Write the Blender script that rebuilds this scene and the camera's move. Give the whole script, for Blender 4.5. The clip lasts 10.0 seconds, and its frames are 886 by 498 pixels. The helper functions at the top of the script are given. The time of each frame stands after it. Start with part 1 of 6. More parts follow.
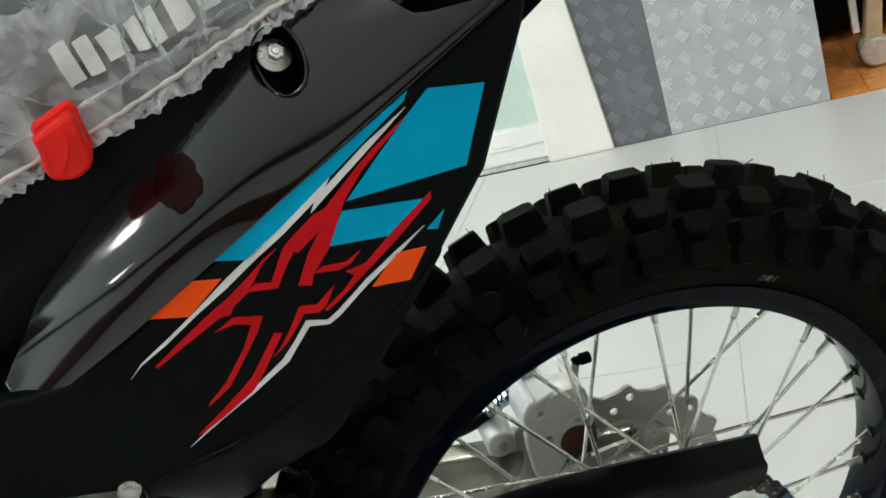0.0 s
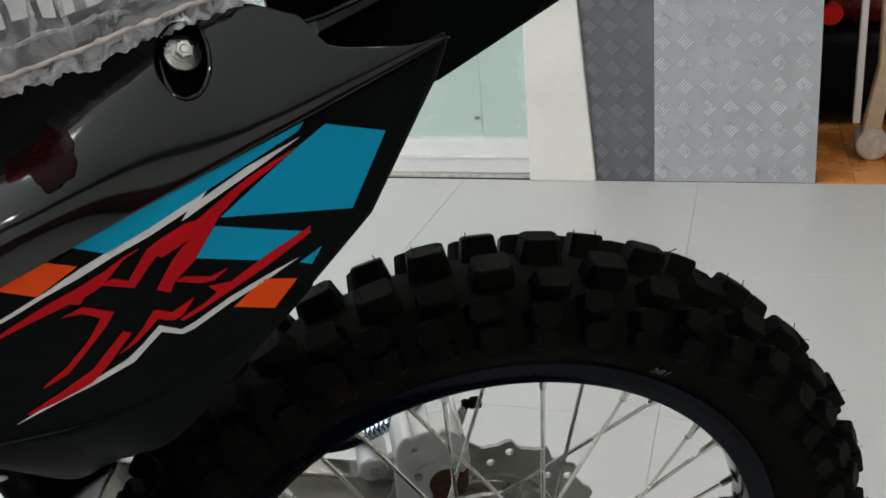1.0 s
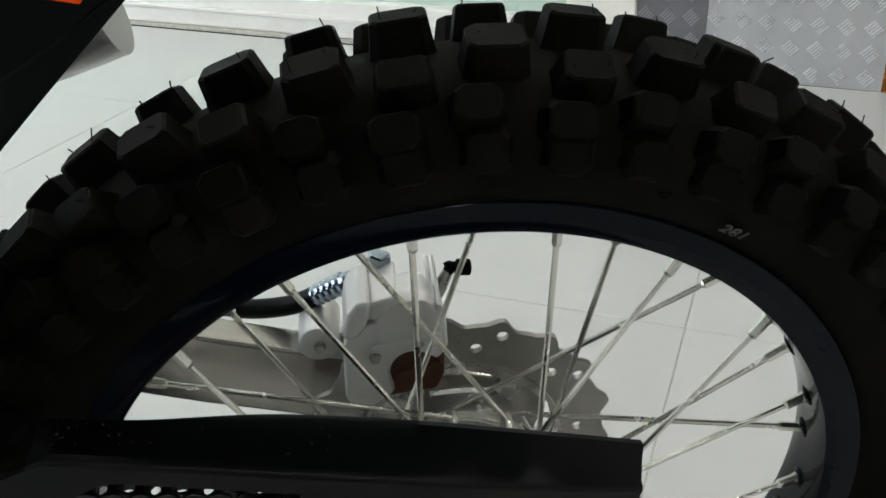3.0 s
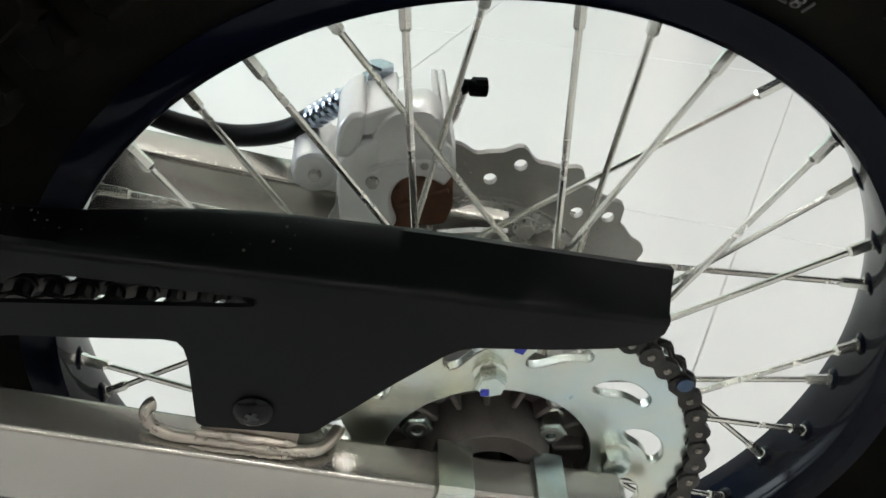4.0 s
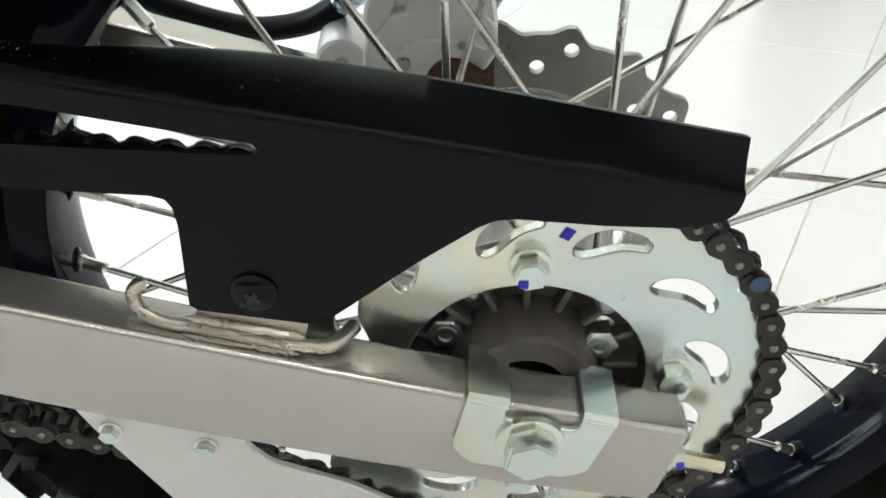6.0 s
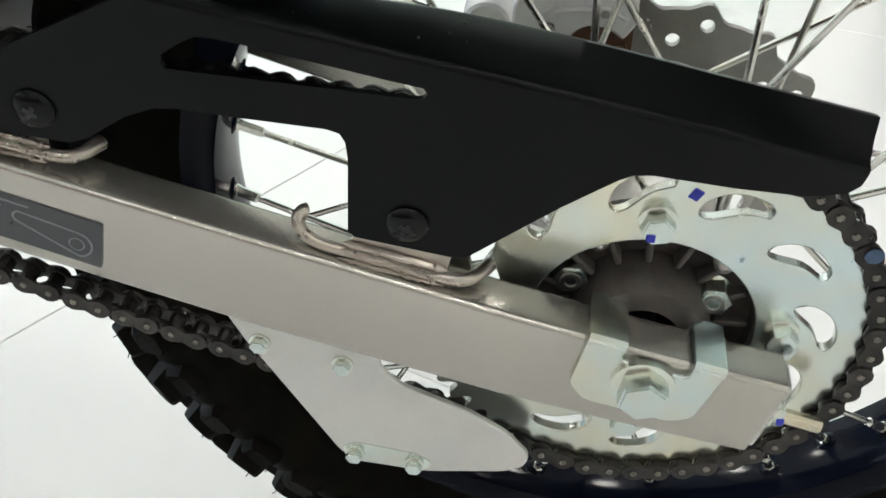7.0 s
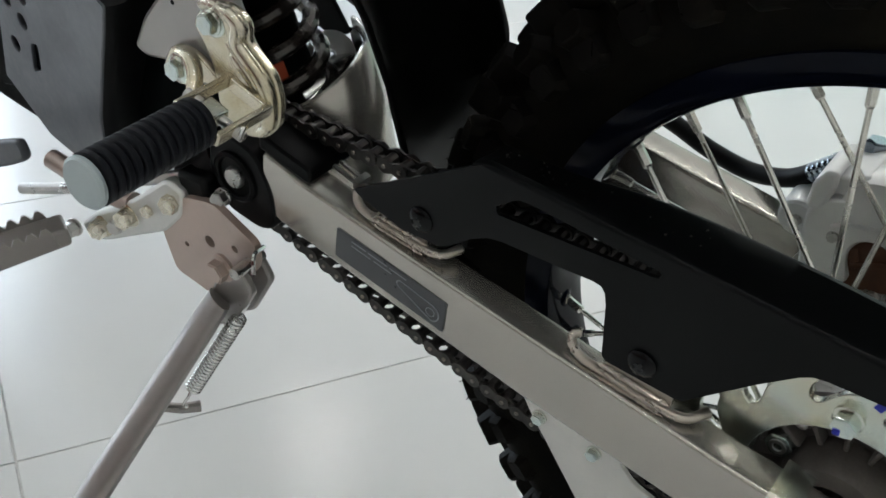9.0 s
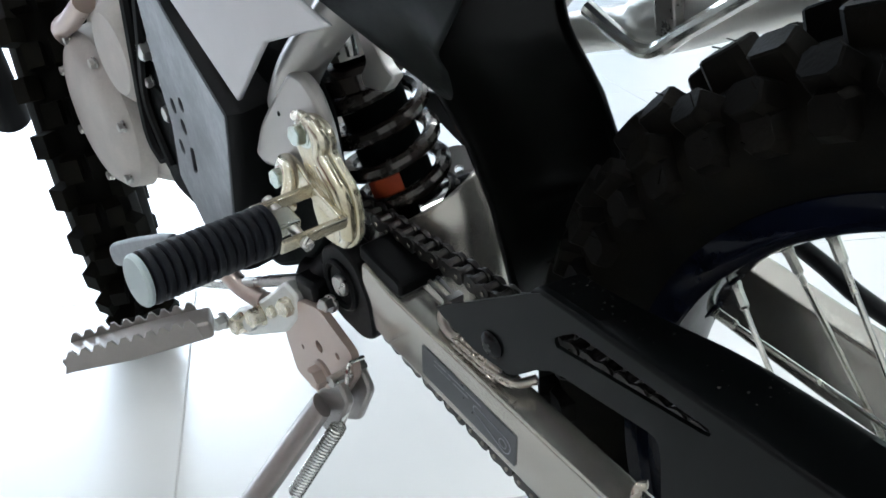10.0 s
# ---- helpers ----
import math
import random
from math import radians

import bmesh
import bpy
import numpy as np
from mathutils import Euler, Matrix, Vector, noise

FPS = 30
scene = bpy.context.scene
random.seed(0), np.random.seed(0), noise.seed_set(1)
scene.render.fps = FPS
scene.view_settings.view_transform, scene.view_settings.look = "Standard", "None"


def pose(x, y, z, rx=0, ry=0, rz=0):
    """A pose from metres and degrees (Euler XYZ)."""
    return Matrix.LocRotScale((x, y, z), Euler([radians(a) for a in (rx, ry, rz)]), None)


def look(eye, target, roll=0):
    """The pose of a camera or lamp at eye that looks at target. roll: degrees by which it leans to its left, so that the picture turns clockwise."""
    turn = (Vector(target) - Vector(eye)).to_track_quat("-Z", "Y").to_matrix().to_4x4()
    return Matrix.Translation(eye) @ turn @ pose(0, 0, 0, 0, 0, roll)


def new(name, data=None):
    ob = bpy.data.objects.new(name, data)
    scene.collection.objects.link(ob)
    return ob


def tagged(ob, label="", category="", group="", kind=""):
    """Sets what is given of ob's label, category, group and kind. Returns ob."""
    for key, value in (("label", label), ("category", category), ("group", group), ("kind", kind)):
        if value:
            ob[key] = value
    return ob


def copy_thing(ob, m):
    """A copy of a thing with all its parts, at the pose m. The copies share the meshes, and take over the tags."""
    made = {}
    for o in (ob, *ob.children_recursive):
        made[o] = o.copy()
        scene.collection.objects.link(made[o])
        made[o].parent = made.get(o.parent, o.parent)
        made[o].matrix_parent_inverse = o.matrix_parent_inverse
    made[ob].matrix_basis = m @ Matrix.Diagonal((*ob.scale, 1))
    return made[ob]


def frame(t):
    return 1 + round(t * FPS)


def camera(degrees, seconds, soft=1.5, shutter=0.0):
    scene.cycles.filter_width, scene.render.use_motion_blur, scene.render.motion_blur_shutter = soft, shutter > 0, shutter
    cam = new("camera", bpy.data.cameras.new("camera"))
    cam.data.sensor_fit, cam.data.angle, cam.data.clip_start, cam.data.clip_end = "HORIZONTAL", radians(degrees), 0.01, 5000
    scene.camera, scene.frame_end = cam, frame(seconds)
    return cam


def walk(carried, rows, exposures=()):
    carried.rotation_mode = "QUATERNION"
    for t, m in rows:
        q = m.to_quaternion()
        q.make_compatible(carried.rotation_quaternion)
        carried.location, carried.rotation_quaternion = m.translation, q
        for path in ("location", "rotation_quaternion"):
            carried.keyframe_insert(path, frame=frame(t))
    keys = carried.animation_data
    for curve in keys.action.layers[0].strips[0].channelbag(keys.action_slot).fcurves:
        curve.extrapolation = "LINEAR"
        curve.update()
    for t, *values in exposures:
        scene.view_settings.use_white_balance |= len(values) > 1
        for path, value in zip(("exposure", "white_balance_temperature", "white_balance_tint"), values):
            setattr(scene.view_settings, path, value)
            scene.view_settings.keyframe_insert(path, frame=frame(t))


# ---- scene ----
cam = camera(47.48, 10.0, soft=1.6)
# seconds, eye in metres, Euler angles in degrees
ROWS = [
    (0.0, -0.1746, -0.6932, 0.8707, 69.11, 16.78, -12.92),
    (0.5, -0.1303, -0.6902, 0.8872, 69.16, 9.20, -10.23),
    (0.7, -0.1246, -0.6883, 0.8930, 69.16, 6.91, -9.70),
    (1.0, -0.1138, -0.6792, 0.8865, 68.91, 4.34, -9.30),
    (1.5, -0.1019, -0.6332, 0.8715, 67.63, 1.85, -9.10),
    (2.0, -0.1059, -0.5603, 0.8346, 67.07, 0.69, -9.81),
    (2.2, -0.1006, -0.5331, 0.8143, 66.55, 0.38, -9.83),
    (3.3, -0.0572, -0.4776, 0.7135, 62.30, 0.25, -4.53),
    (3.5, -0.0507, -0.4664, 0.6926, 61.26, 0.15, -3.70),
    (4.0, -0.0345, -0.4509, 0.6462, 60.30, 0.30, -2.21),
    (4.5, -0.0299, -0.4385, 0.6020, 60.65, 0.57, -0.70),
    (5.0, -0.0275, -0.4239, 0.5724, 61.59, 0.96, -0.33),
    (5.2, -0.0239, -0.4197, 0.5634, 61.64, 1.21, -0.04),
    (6.3, -0.0307, -0.4305, 0.5698, 60.78, 0.08, 1.99),
    (6.5, -0.0372, -0.4362, 0.5769, 60.59, -0.23, 3.15),
    (7.0, -0.0477, -0.4653, 0.5742, 59.45, -1.10, 7.25),
    (7.3, -0.0392, -0.4935, 0.5861, 60.13, -0.71, 11.14),
    (7.5, -0.0254, -0.5165, 0.6058, 60.86, -0.38, 14.47),
    (7.8, 0.0014, -0.5538, 0.6454, 60.68, -0.34, 19.31),
    (8.0, 0.0149, -0.5738, 0.6679, 61.31, -0.55, 21.79),
    (8.3, 0.0219, -0.5881, 0.6828, 61.56, -0.95, 26.36),
    (8.5, 0.0303, -0.5900, 0.6843, 61.30, -1.20, 29.18),
    (8.8, 0.0632, -0.5681, 0.6798, 61.84, -1.38, 33.54),
    (9.0, 0.0877, -0.5423, 0.6752, 62.96, -1.25, 37.77),
    (9.3, 0.1114, -0.5099, 0.6717, 65.39, -0.68, 43.89),
    (9.5, 0.1222, -0.4910, 0.6713, 66.44, -0.22, 47.05),
    (9.7, 0.1332, -0.4715, 0.6714, 67.89, 0.20, 49.76),
    (10.0, 0.1507, -0.4411, 0.6716, 69.19, 0.76, 53.74),
]
EXPOSURES = [(0.0, 0.0, 6500, 4), (0.5, -0.27, 6500, 10), (1.0, -0.5, 6500, 10), (1.5, -0.17, 6500, 10), (2.0, 0.12, 6500, 10), (2.2, 0.02, 6500, 10), (3.3, -0.38, 6500, 6), (3.5, -0.28, 6500, 5), (4.0, 0.19, 6500, 10), (4.3, 0.46, 6500, 10), (5.0, 0.6, 6500, 10), (6.5, 0.52, 6500, 10), (7.5, 0.36, 6500, 10), (8.0, 0.33, 6500, 10), (8.5, 0.19, 6500, 10), (8.8, -0.22, 6500, 10), (9.0, -0.25, 6350, 10), (9.5, 0.1, 6050, 10), (10.0, 0.28, 6000, 10)]
walk(cam, [(t, pose(x, y, z, rx, ry, rz)) for t, x, y, z, rx, ry, rz in ROWS], EXPOSURES)

# ---- light ----
ROOM_TURN = -25.5
ROOM = pose(0, 0, 0, 0, 0, ROOM_TURN)      # x along the showroom's back wall, y towards it
WALL_Y = 2.097
FRONT_X = -5.6
CEIL_Z = 3.1

world = bpy.data.worlds.new("sky")
scene.world = world
world.use_nodes = True
sky = world.node_tree.nodes.new("ShaderNodeTexSky")
sky.sky_type = "NISHITA"
sky.sun_disc = False
sky.sun_elevation = radians(50)
sky.sun_rotation = radians(200)
world.node_tree.nodes["Background"].inputs[1].default_value = 0.12
world.node_tree.links.new(sky.outputs[0], world.node_tree.nodes["Background"].inputs[0])


def lamp(name, m, power, sx, sy, colour=(1, 1, 1)):
    data = bpy.data.lights.new(name, "AREA")
    data.shape, data.size, data.size_y, data.energy, data.color = "RECTANGLE", sx, sy, power, colour
    ob = new(name, data)
    ob.matrix_world = m
    return ob


# daylight that enters by the glazed shop front
lamp("shopfront_daylight", ROOM @ look((FRONT_X + 0.25, -1.9, 1.45), (3.0, -0.4, 0.9)), 235.0, 3.4, 2.5, (0.82, 0.92, 1.0))


# ---- materials ----
def material(name, colour, rough=0.5, metal=0.0, vary=0.15, scale=30.0, bump=0.0, bump_scale=200.0, coat=0.0, spec=0.5,
             rough_vary=0.1, tint=None, random_value=0.0):
    m = bpy.data.materials.new(name)
    m.use_nodes = True
    nt = m.node_tree
    b = nt.nodes["Principled BSDF"]
    b.inputs["Metallic"].default_value = metal
    b.inputs["Coat Weight"].default_value = coat
    b.inputs["Coat Roughness"].default_value = 0.04
    b.inputs["Specular IOR Level"].default_value = spec
    tc = nt.nodes.new("ShaderNodeTexCoord")
    n1 = nt.nodes.new("ShaderNodeTexNoise")
    n1.inputs["Scale"].default_value, n1.inputs["Detail"].default_value = scale, 6
    n2 = nt.nodes.new("ShaderNodeTexNoise")
    n2.inputs["Scale"].default_value, n2.inputs["Detail"].default_value = scale * 9, 4
    for n in (n1, n2):
        nt.links.new(tc.outputs["Object"], n.inputs["Vector"])
    mixn = nt.nodes.new("ShaderNodeMath")
    mixn.operation = "MULTIPLY_ADD"
    nt.links.new(n2.outputs[0], mixn.inputs[0])
    mixn.inputs[1].default_value = 0.4
    nt.links.new(n1.outputs[0], mixn.inputs[2])
    ramp = nt.nodes.new("ShaderNodeMapRange")
    ramp.inputs["From Min"].default_value, ramp.inputs["From Max"].default_value = 0.45, 0.95
    nt.links.new(mixn.outputs[0], ramp.inputs["Value"])
    mix = nt.nodes.new("ShaderNodeMix")
    mix.data_type = "RGBA"
    dark = tuple(c * (1 - vary) for c in colour)
    lite = tuple(min(1, c * (1 + vary)) for c in (tint or colour))
    mix.inputs["A"].default_value, mix.inputs["B"].default_value = (*dark, 1), (*lite, 1)
    nt.links.new(ramp.outputs[0], mix.inputs["Factor"])
    last = mix.outputs["Result"]
    if random_value:
        info = nt.nodes.new("ShaderNodeObjectInfo")
        mr = nt.nodes.new("ShaderNodeMapRange")
        mr.inputs["To Min"].default_value, mr.inputs["To Max"].default_value = 1 - random_value, 1 + random_value
        nt.links.new(info.outputs["Random"], mr.inputs["Value"])
        hsv = nt.nodes.new("ShaderNodeHueSaturation")
        nt.links.new(mr.outputs[0], hsv.inputs["Value"])
        nt.links.new(last, hsv.inputs["Color"])
        last = hsv.outputs["Color"]
    nt.links.new(last, b.inputs["Base Color"])
    rr = nt.nodes.new("ShaderNodeMapRange")
    rr.inputs["To Min"].default_value, rr.inputs["To Max"].default_value = max(0.02, rough - rough_vary), min(1, rough + rough_vary)
    nt.links.new(ramp.outputs[0], rr.inputs["Value"])
    nt.links.new(rr.outputs[0], b.inputs["Roughness"])
    if bump:
        n3 = nt.nodes.new("ShaderNodeTexNoise")
        n3.inputs["Scale"].default_value, n3.inputs["Detail"].default_value = bump_scale, 5
        nt.links.new(tc.outputs["Object"], n3.inputs["Vector"])
        bp = nt.nodes.new("ShaderNodeBump")
        bp.inputs["Strength"].default_value, bp.inputs["Distance"].default_value = bump, 0.001
        nt.links.new(n3.outputs[0], bp.inputs["Height"])
        nt.links.new(bp.outputs[0], b.inputs["Normal"])
    return m


def emitter(name, colour, strength):
    m = bpy.data.materials.new(name)
    m.use_nodes = True
    b = m.node_tree.nodes["Principled BSDF"]
    b.inputs["Base Color"].default_value = (0.9, 0.9, 0.9, 1)
    b.inputs["Emission Color"].default_value = (*colour, 1)
    b.inputs["Emission Strength"].default_value = strength
    return m


KNOB_RUBBER = material("knob_rubber", (0.0010, 0.0010, 0.0009), 0.58, vary=0.5, scale=45, bump=0.3, bump_scale=420, tint=(0.0046, 0.0038, 0.0026), random_value=0.45, spec=0.065)
RUBBER = material("rubber", (0.0011, 0.0011, 0.0010), 0.62, vary=0.35, scale=40, bump=0.25, bump_scale=500, tint=(0.0050, 0.0043, 0.0028), random_value=0.5, spec=0.045)
PEG_RUBBER = material("peg_rubber", (0.006, 0.007, 0.010), 0.5, vary=0.2, bump=0.1, bump_scale=700, spec=0.25)
RIM_BLACK = material("rim_black_anodised", (0.0024, 0.0034, 0.0080), 0.12, metal=0.0, coat=0.05, vary=0.15, spec=0.07, rough_vary=0.03)
CHROME = material("chrome", (0.72, 0.72, 0.70), 0.16, metal=1.0, vary=0.1, rough_vary=0.08, scale=60)
STEEL = material("brushed_steel", (0.46, 0.45, 0.43), 0.3, metal=1.0, vary=0.12, scale=60)
DISC_STEEL = material("disc_steel", (0.34, 0.33, 0.31), 0.36, metal=1.0, vary=0.12, scale=40)
ZINC = material("zinc_plate", (0.76, 0.70, 0.52), 0.24, metal=0.95, vary=0.03, scale=9, tint=(0.60, 0.74, 0.78), rough_vary=0.04)
GOLD_ZINC = material("yellow_zinc", (0.60, 0.53, 0.36), 0.26, metal=0.95, vary=0.06, scale=18, tint=(0.74, 0.70, 0.62), rough_vary=0.03)
CALIPER = material("caliper_alloy", (0.80, 0.80, 0.78), 0.32, metal=0.35, vary=0.05, scale=20, rough_vary=0.04, bump=0.06, bump_scale=700)
FITTING = material("fitting_blue_zinc", (0.52, 0.60, 0.68), 0.22, metal=0.9, vary=0.15, scale=60, rough_vary=0.05)
ALLOY = material("cast_alloy", (0.66, 0.65, 0.62), 0.38, metal=0.75, vary=0.06, bump=0.1, bump_scale=900, scale=30)
CHAMPAGNE = material("champagne_paint", (0.478, 0.455, 0.412), 0.26, metal=0.80, vary=0.02, scale=2.2, rough_vary=0.01)
FRAME_PAINT = material("frame_silver_paint", (0.40, 0.385, 0.365), 0.3, metal=0.45, vary=0.05, scale=12, coat=0.2, rough_vary=0.03)
PANEL_SILVER = material("silver_plastic", (0.47, 0.46, 0.47), 0.36, metal=0.35, vary=0.04, scale=10, rough_vary=0.02)
REFLECTED_DARK = material("reflected_dark", (0.055, 0.058, 0.060), 0.6, vary=0.1, scale=4)
REFLECTED_RED = material("reflected_red", (0.085, 0.012, 0.010), 0.6, vary=0.5, scale=6)
WELD = material("weld_bead", (0.46, 0.415, 0.36), 0.28, metal=0.85, vary=0.05, scale=25, bump=0.04, bump_scale=120, rough_vary=0.03)
BLACK_SATIN = material("black_satin_plastic", (0.0022, 0.0023, 0.0026), 0.42, vary=0.2, scale=30, spec=0.1)
BLACK_STEEL = material("black_painted_steel", (0.0020, 0.0024, 0.0026), 0.34, vary=0.05, scale=12, spec=0.13, rough_vary=0.008, bump=0.03, bump_scale=1500)
SCREW_BLACK = material("black_screw", (0.003, 0.0035, 0.004), 0.22, vary=0.2, scale=60, spec=0.16)
BLACK_GLOSS = material("black_gloss_plastic", (0.0030, 0.0034, 0.0032), 0.09, vary=0.15, scale=10, rough_vary=0.02, spec=0.65)
FLAP_PLASTIC = material("flap_plastic", (0.0024, 0.0027, 0.0024), 0.25, vary=0.05, scale=8, rough_vary=0.01, spec=0.26)
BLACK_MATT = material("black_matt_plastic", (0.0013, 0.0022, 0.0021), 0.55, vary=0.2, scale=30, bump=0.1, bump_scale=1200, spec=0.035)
COVER_PLASTIC = material("cover_plastic", (0.0022, 0.0036, 0.0036), 0.42, vary=0.15, scale=20, bump=0.08, bump_scale=1200, spec=0.06)
CHAIN_STEEL = material("chain_dark_steel", (0.030, 0.029, 0.029), 0.36, metal=0.75, vary=0.3, scale=150, tint=(0.046, 0.042, 0.038), random_value=0.3)
PIN_STEEL = material("chain_pin_steel", (0.20, 0.185, 0.16), 0.3, metal=1.0, vary=0.2, scale=200)
HUB_BLACK = material("hub_black_alloy", (0.085, 0.076, 0.068), 0.42, metal=0.1, vary=0.3, scale=60)
RED_PLASTIC = material("red_plastic", (0.80, 0.010, 0.006), 0.4, spec=0.25, vary=0.12, scale=60, bump=0.3, bump_scale=120)
CLIP_REFLECTION = material("maroon_reflection", (0.012, 0.0012, 0.0016), 0.3, vary=0.3, scale=60, spec=0.05)
CHAIN_BLUE = material("blue_link_mark", (0.03, 0.07, 0.14), 0.4, vary=0.3, scale=200)
BLUE_INK = material("blue_paint_mark", (0.02, 0.03, 0.42), 0.5, vary=0.2, scale=300)
D_BLUE = material("decal_blue", (0.0, 0.37, 0.60), 0.5, vary=0.03, scale=8, spec=0.12)
D_ORANGE = material("decal_orange", (0.98, 0.085, 0.006), 0.5, vary=0.03, scale=8, spec=0.12)
D_RED = material("decal_red", (0.56, 0.004, 0.010), 0.5, vary=0.08, scale=8, spec=0.1)
D_WHITE = material("decal_white", (0.80, 0.78, 0.77), 0.5, vary=0.03, scale=8, spec=0.12)
RECESS_SHADE = material("recess_shade", (0.006, 0.006, 0.008), 0.4, vary=0.1, scale=8)
LABEL_GREY = material("label_dark_grey", (0.055, 0.058, 0.064), 0.35, vary=0.1, scale=30)
LABEL_INK = material("label_grey_ink", (0.20, 0.21, 0.23), 0.4, vary=0.05, scale=30)
SPRING_DARK = material("shock_spring_dark", (0.030, 0.024, 0.020), 0.22, metal=0.55, vary=0.25, scale=60, coat=0.5)
SEAT = material("seat_vinyl", (0.16, 0.165, 0.18), 0.6, vary=0.2, scale=15, bump=0.3, bump_scale=800)
BRAKE_PAD = material("brake_pad", (0.115, 0.050, 0.025), 0.7, vary=0.3, scale=120, bump=0.5)
ENGINE = material("engine_grey", (0.42, 0.39, 0.36), 0.5, metal=0.4, vary=0.15, bump=0.2, bump_scale=500)
PLATE_GREY = material("engine_guard_grey", (0.050, 0.054, 0.062), 0.42, vary=0.1, scale=20)
SIDESTAND = material("stand_bronze_paint", (0.30, 0.275, 0.26), 0.36, metal=0.6, vary=0.08, scale=25, coat=0.2)
STAND_PLATE = material("stand_plate_rose", (0.47, 0.37, 0.32), 0.36, metal=0.6, vary=0.08, scale=25, coat=0.2)
TILE = material("porcelain_tile", (0.60, 0.60, 0.585), 0.23, vary=0.012, scale=1.5, rough_vary=0.01, spec=0.5)
GROUT = material("grout", (0.43, 0.42, 0.40), 0.8, vary=0.2, scale=60)
WHITE_PAINT = material("white_paint", (0.84, 0.82, 0.78), 0.45, vary=0.05, scale=8, bump=0.05, bump_scale=80)
CREAM = material("cream_panel", (0.84, 0.80, 0.73), 0.5, vary=0.05, scale=6, bump=0.05, bump_scale=60)
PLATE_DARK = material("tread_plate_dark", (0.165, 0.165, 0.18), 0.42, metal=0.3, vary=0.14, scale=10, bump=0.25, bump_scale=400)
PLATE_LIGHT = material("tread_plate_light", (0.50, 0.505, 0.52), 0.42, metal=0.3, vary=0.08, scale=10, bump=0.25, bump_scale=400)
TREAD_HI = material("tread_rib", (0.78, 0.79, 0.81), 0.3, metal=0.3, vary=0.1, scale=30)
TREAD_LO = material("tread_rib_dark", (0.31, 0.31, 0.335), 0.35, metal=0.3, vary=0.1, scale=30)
FROST = material("frosted_glass", (0.55, 0.66, 0.585), 0.25, vary=0.04, scale=4)
WOOD_FLOOR = material("orange_wood_floor", (0.70, 0.26, 0.055), 0.26, vary=0.06, scale=5, tint=(0.74, 0.30, 0.08), random_value=0.08)
PALE_WOOD = material("pale_wood", (0.62, 0.47, 0.31), 0.5, vary=0.15, scale=25)
PALE_STONE = material("pale_cap", (0.58, 0.55, 0.50), 0.6, vary=0.25, scale=60)
DIMMED_WALL = material("dimmed_wall", (0.035, 0.022, 0.020), 0.7, vary=0.3, scale=5)
WALL_PAINT = material("wall_paint", (0.72, 0.70, 0.66), 0.6, vary=0.04, scale=3)
CEILING_PAINT = material("ceiling_paint", (0.80, 0.79, 0.77), 0.7, vary=0.03, scale=3)
SPOKE = material("zinc_spoke", (0.70, 0.69, 0.63), 0.24, metal=0.95, vary=0.12, scale=40, rough_vary=0.06)
MARK_INK = material("moulded_mark", (0.10, 0.10, 0.095), 0.6, vary=0.3, scale=200)
scene.cycles.caustics_reflective = False
LED = emitter("led_panel", (1.0, 0.97, 0.92), 58.0)


def film_material(name="clear_plastic_film", thin=0.20, thick=0.60, scale=38):
    m = bpy.data.materials.new(name)
    m.use_nodes = True
    nt = m.node_tree
    b = nt.nodes["Principled BSDF"]
    b.inputs["Base Color"].default_value = (0.80, 0.81, 0.83, 1)
    b.inputs["Roughness"].default_value = 0.10
    b.inputs["Specular IOR Level"].default_value = 0.9
    tc = nt.nodes.new("ShaderNodeTexCoord")
    n = nt.nodes.new("ShaderNodeTexNoise")
    n.inputs["Scale"].default_value, n.inputs["Detail"].default_value, n.inputs["Distortion"].default_value = scale, 5, 1.5
    nt.links.new(tc.outputs["Object"], n.inputs["Vector"])
    mr = nt.nodes.new("ShaderNodeMapRange")
    mr.inputs["From Min"].default_value, mr.inputs["From Max"].default_value = 0.35, 0.7
    mr.inputs["To Min"].default_value, mr.inputs["To Max"].default_value = thin, thick
    nt.links.new(n.outputs[0], mr.inputs["Value"])
    nt.links.new(mr.outputs[0], b.inputs["Alpha"])
    bp = nt.nodes.new("ShaderNodeBump")
    bp.inputs["Strength"].default_value, bp.inputs["Distance"].default_value = 0.7, 0.004
    nt.links.new(n.outputs[0], bp.inputs["Height"])
    nt.links.new(bp.outputs[0], b.inputs["Normal"])
    return m


FILM = film_material()
FILM_FOLD = film_material("creased_plastic_film", 0.25, 0.85, 90)
PRINT_WHITE = material("film_print_white", (0.66, 0.66, 0.65), 0.5, vary=0.15, scale=40, spec=0.3)


# ---- mesh helpers ----
def finish(bm, sharp=34.0):
    bmesh.ops.remove_doubles(bm, verts=bm.verts, dist=1e-6)
    bmesh.ops.recalc_face_normals(bm, faces=bm.faces)
    for f in bm.faces:
        f.smooth = True
    for e in bm.edges:
        if len(e.link_faces) == 2 and e.calc_face_angle(0) > radians(sharp):
            e.smooth = False
    return bm


def mesh_of(bm, name, mat, sharp=34.0):
    finish(bm, sharp)
    me = bpy.data.meshes.new(name)
    bm.to_mesh(me)
    bm.free()
    if mat:
        me.materials.append(mat)
    return me


BASE = Matrix.Translation((0, 0, 0.33))     # the machine's base lies 0.33 m below its rear axle


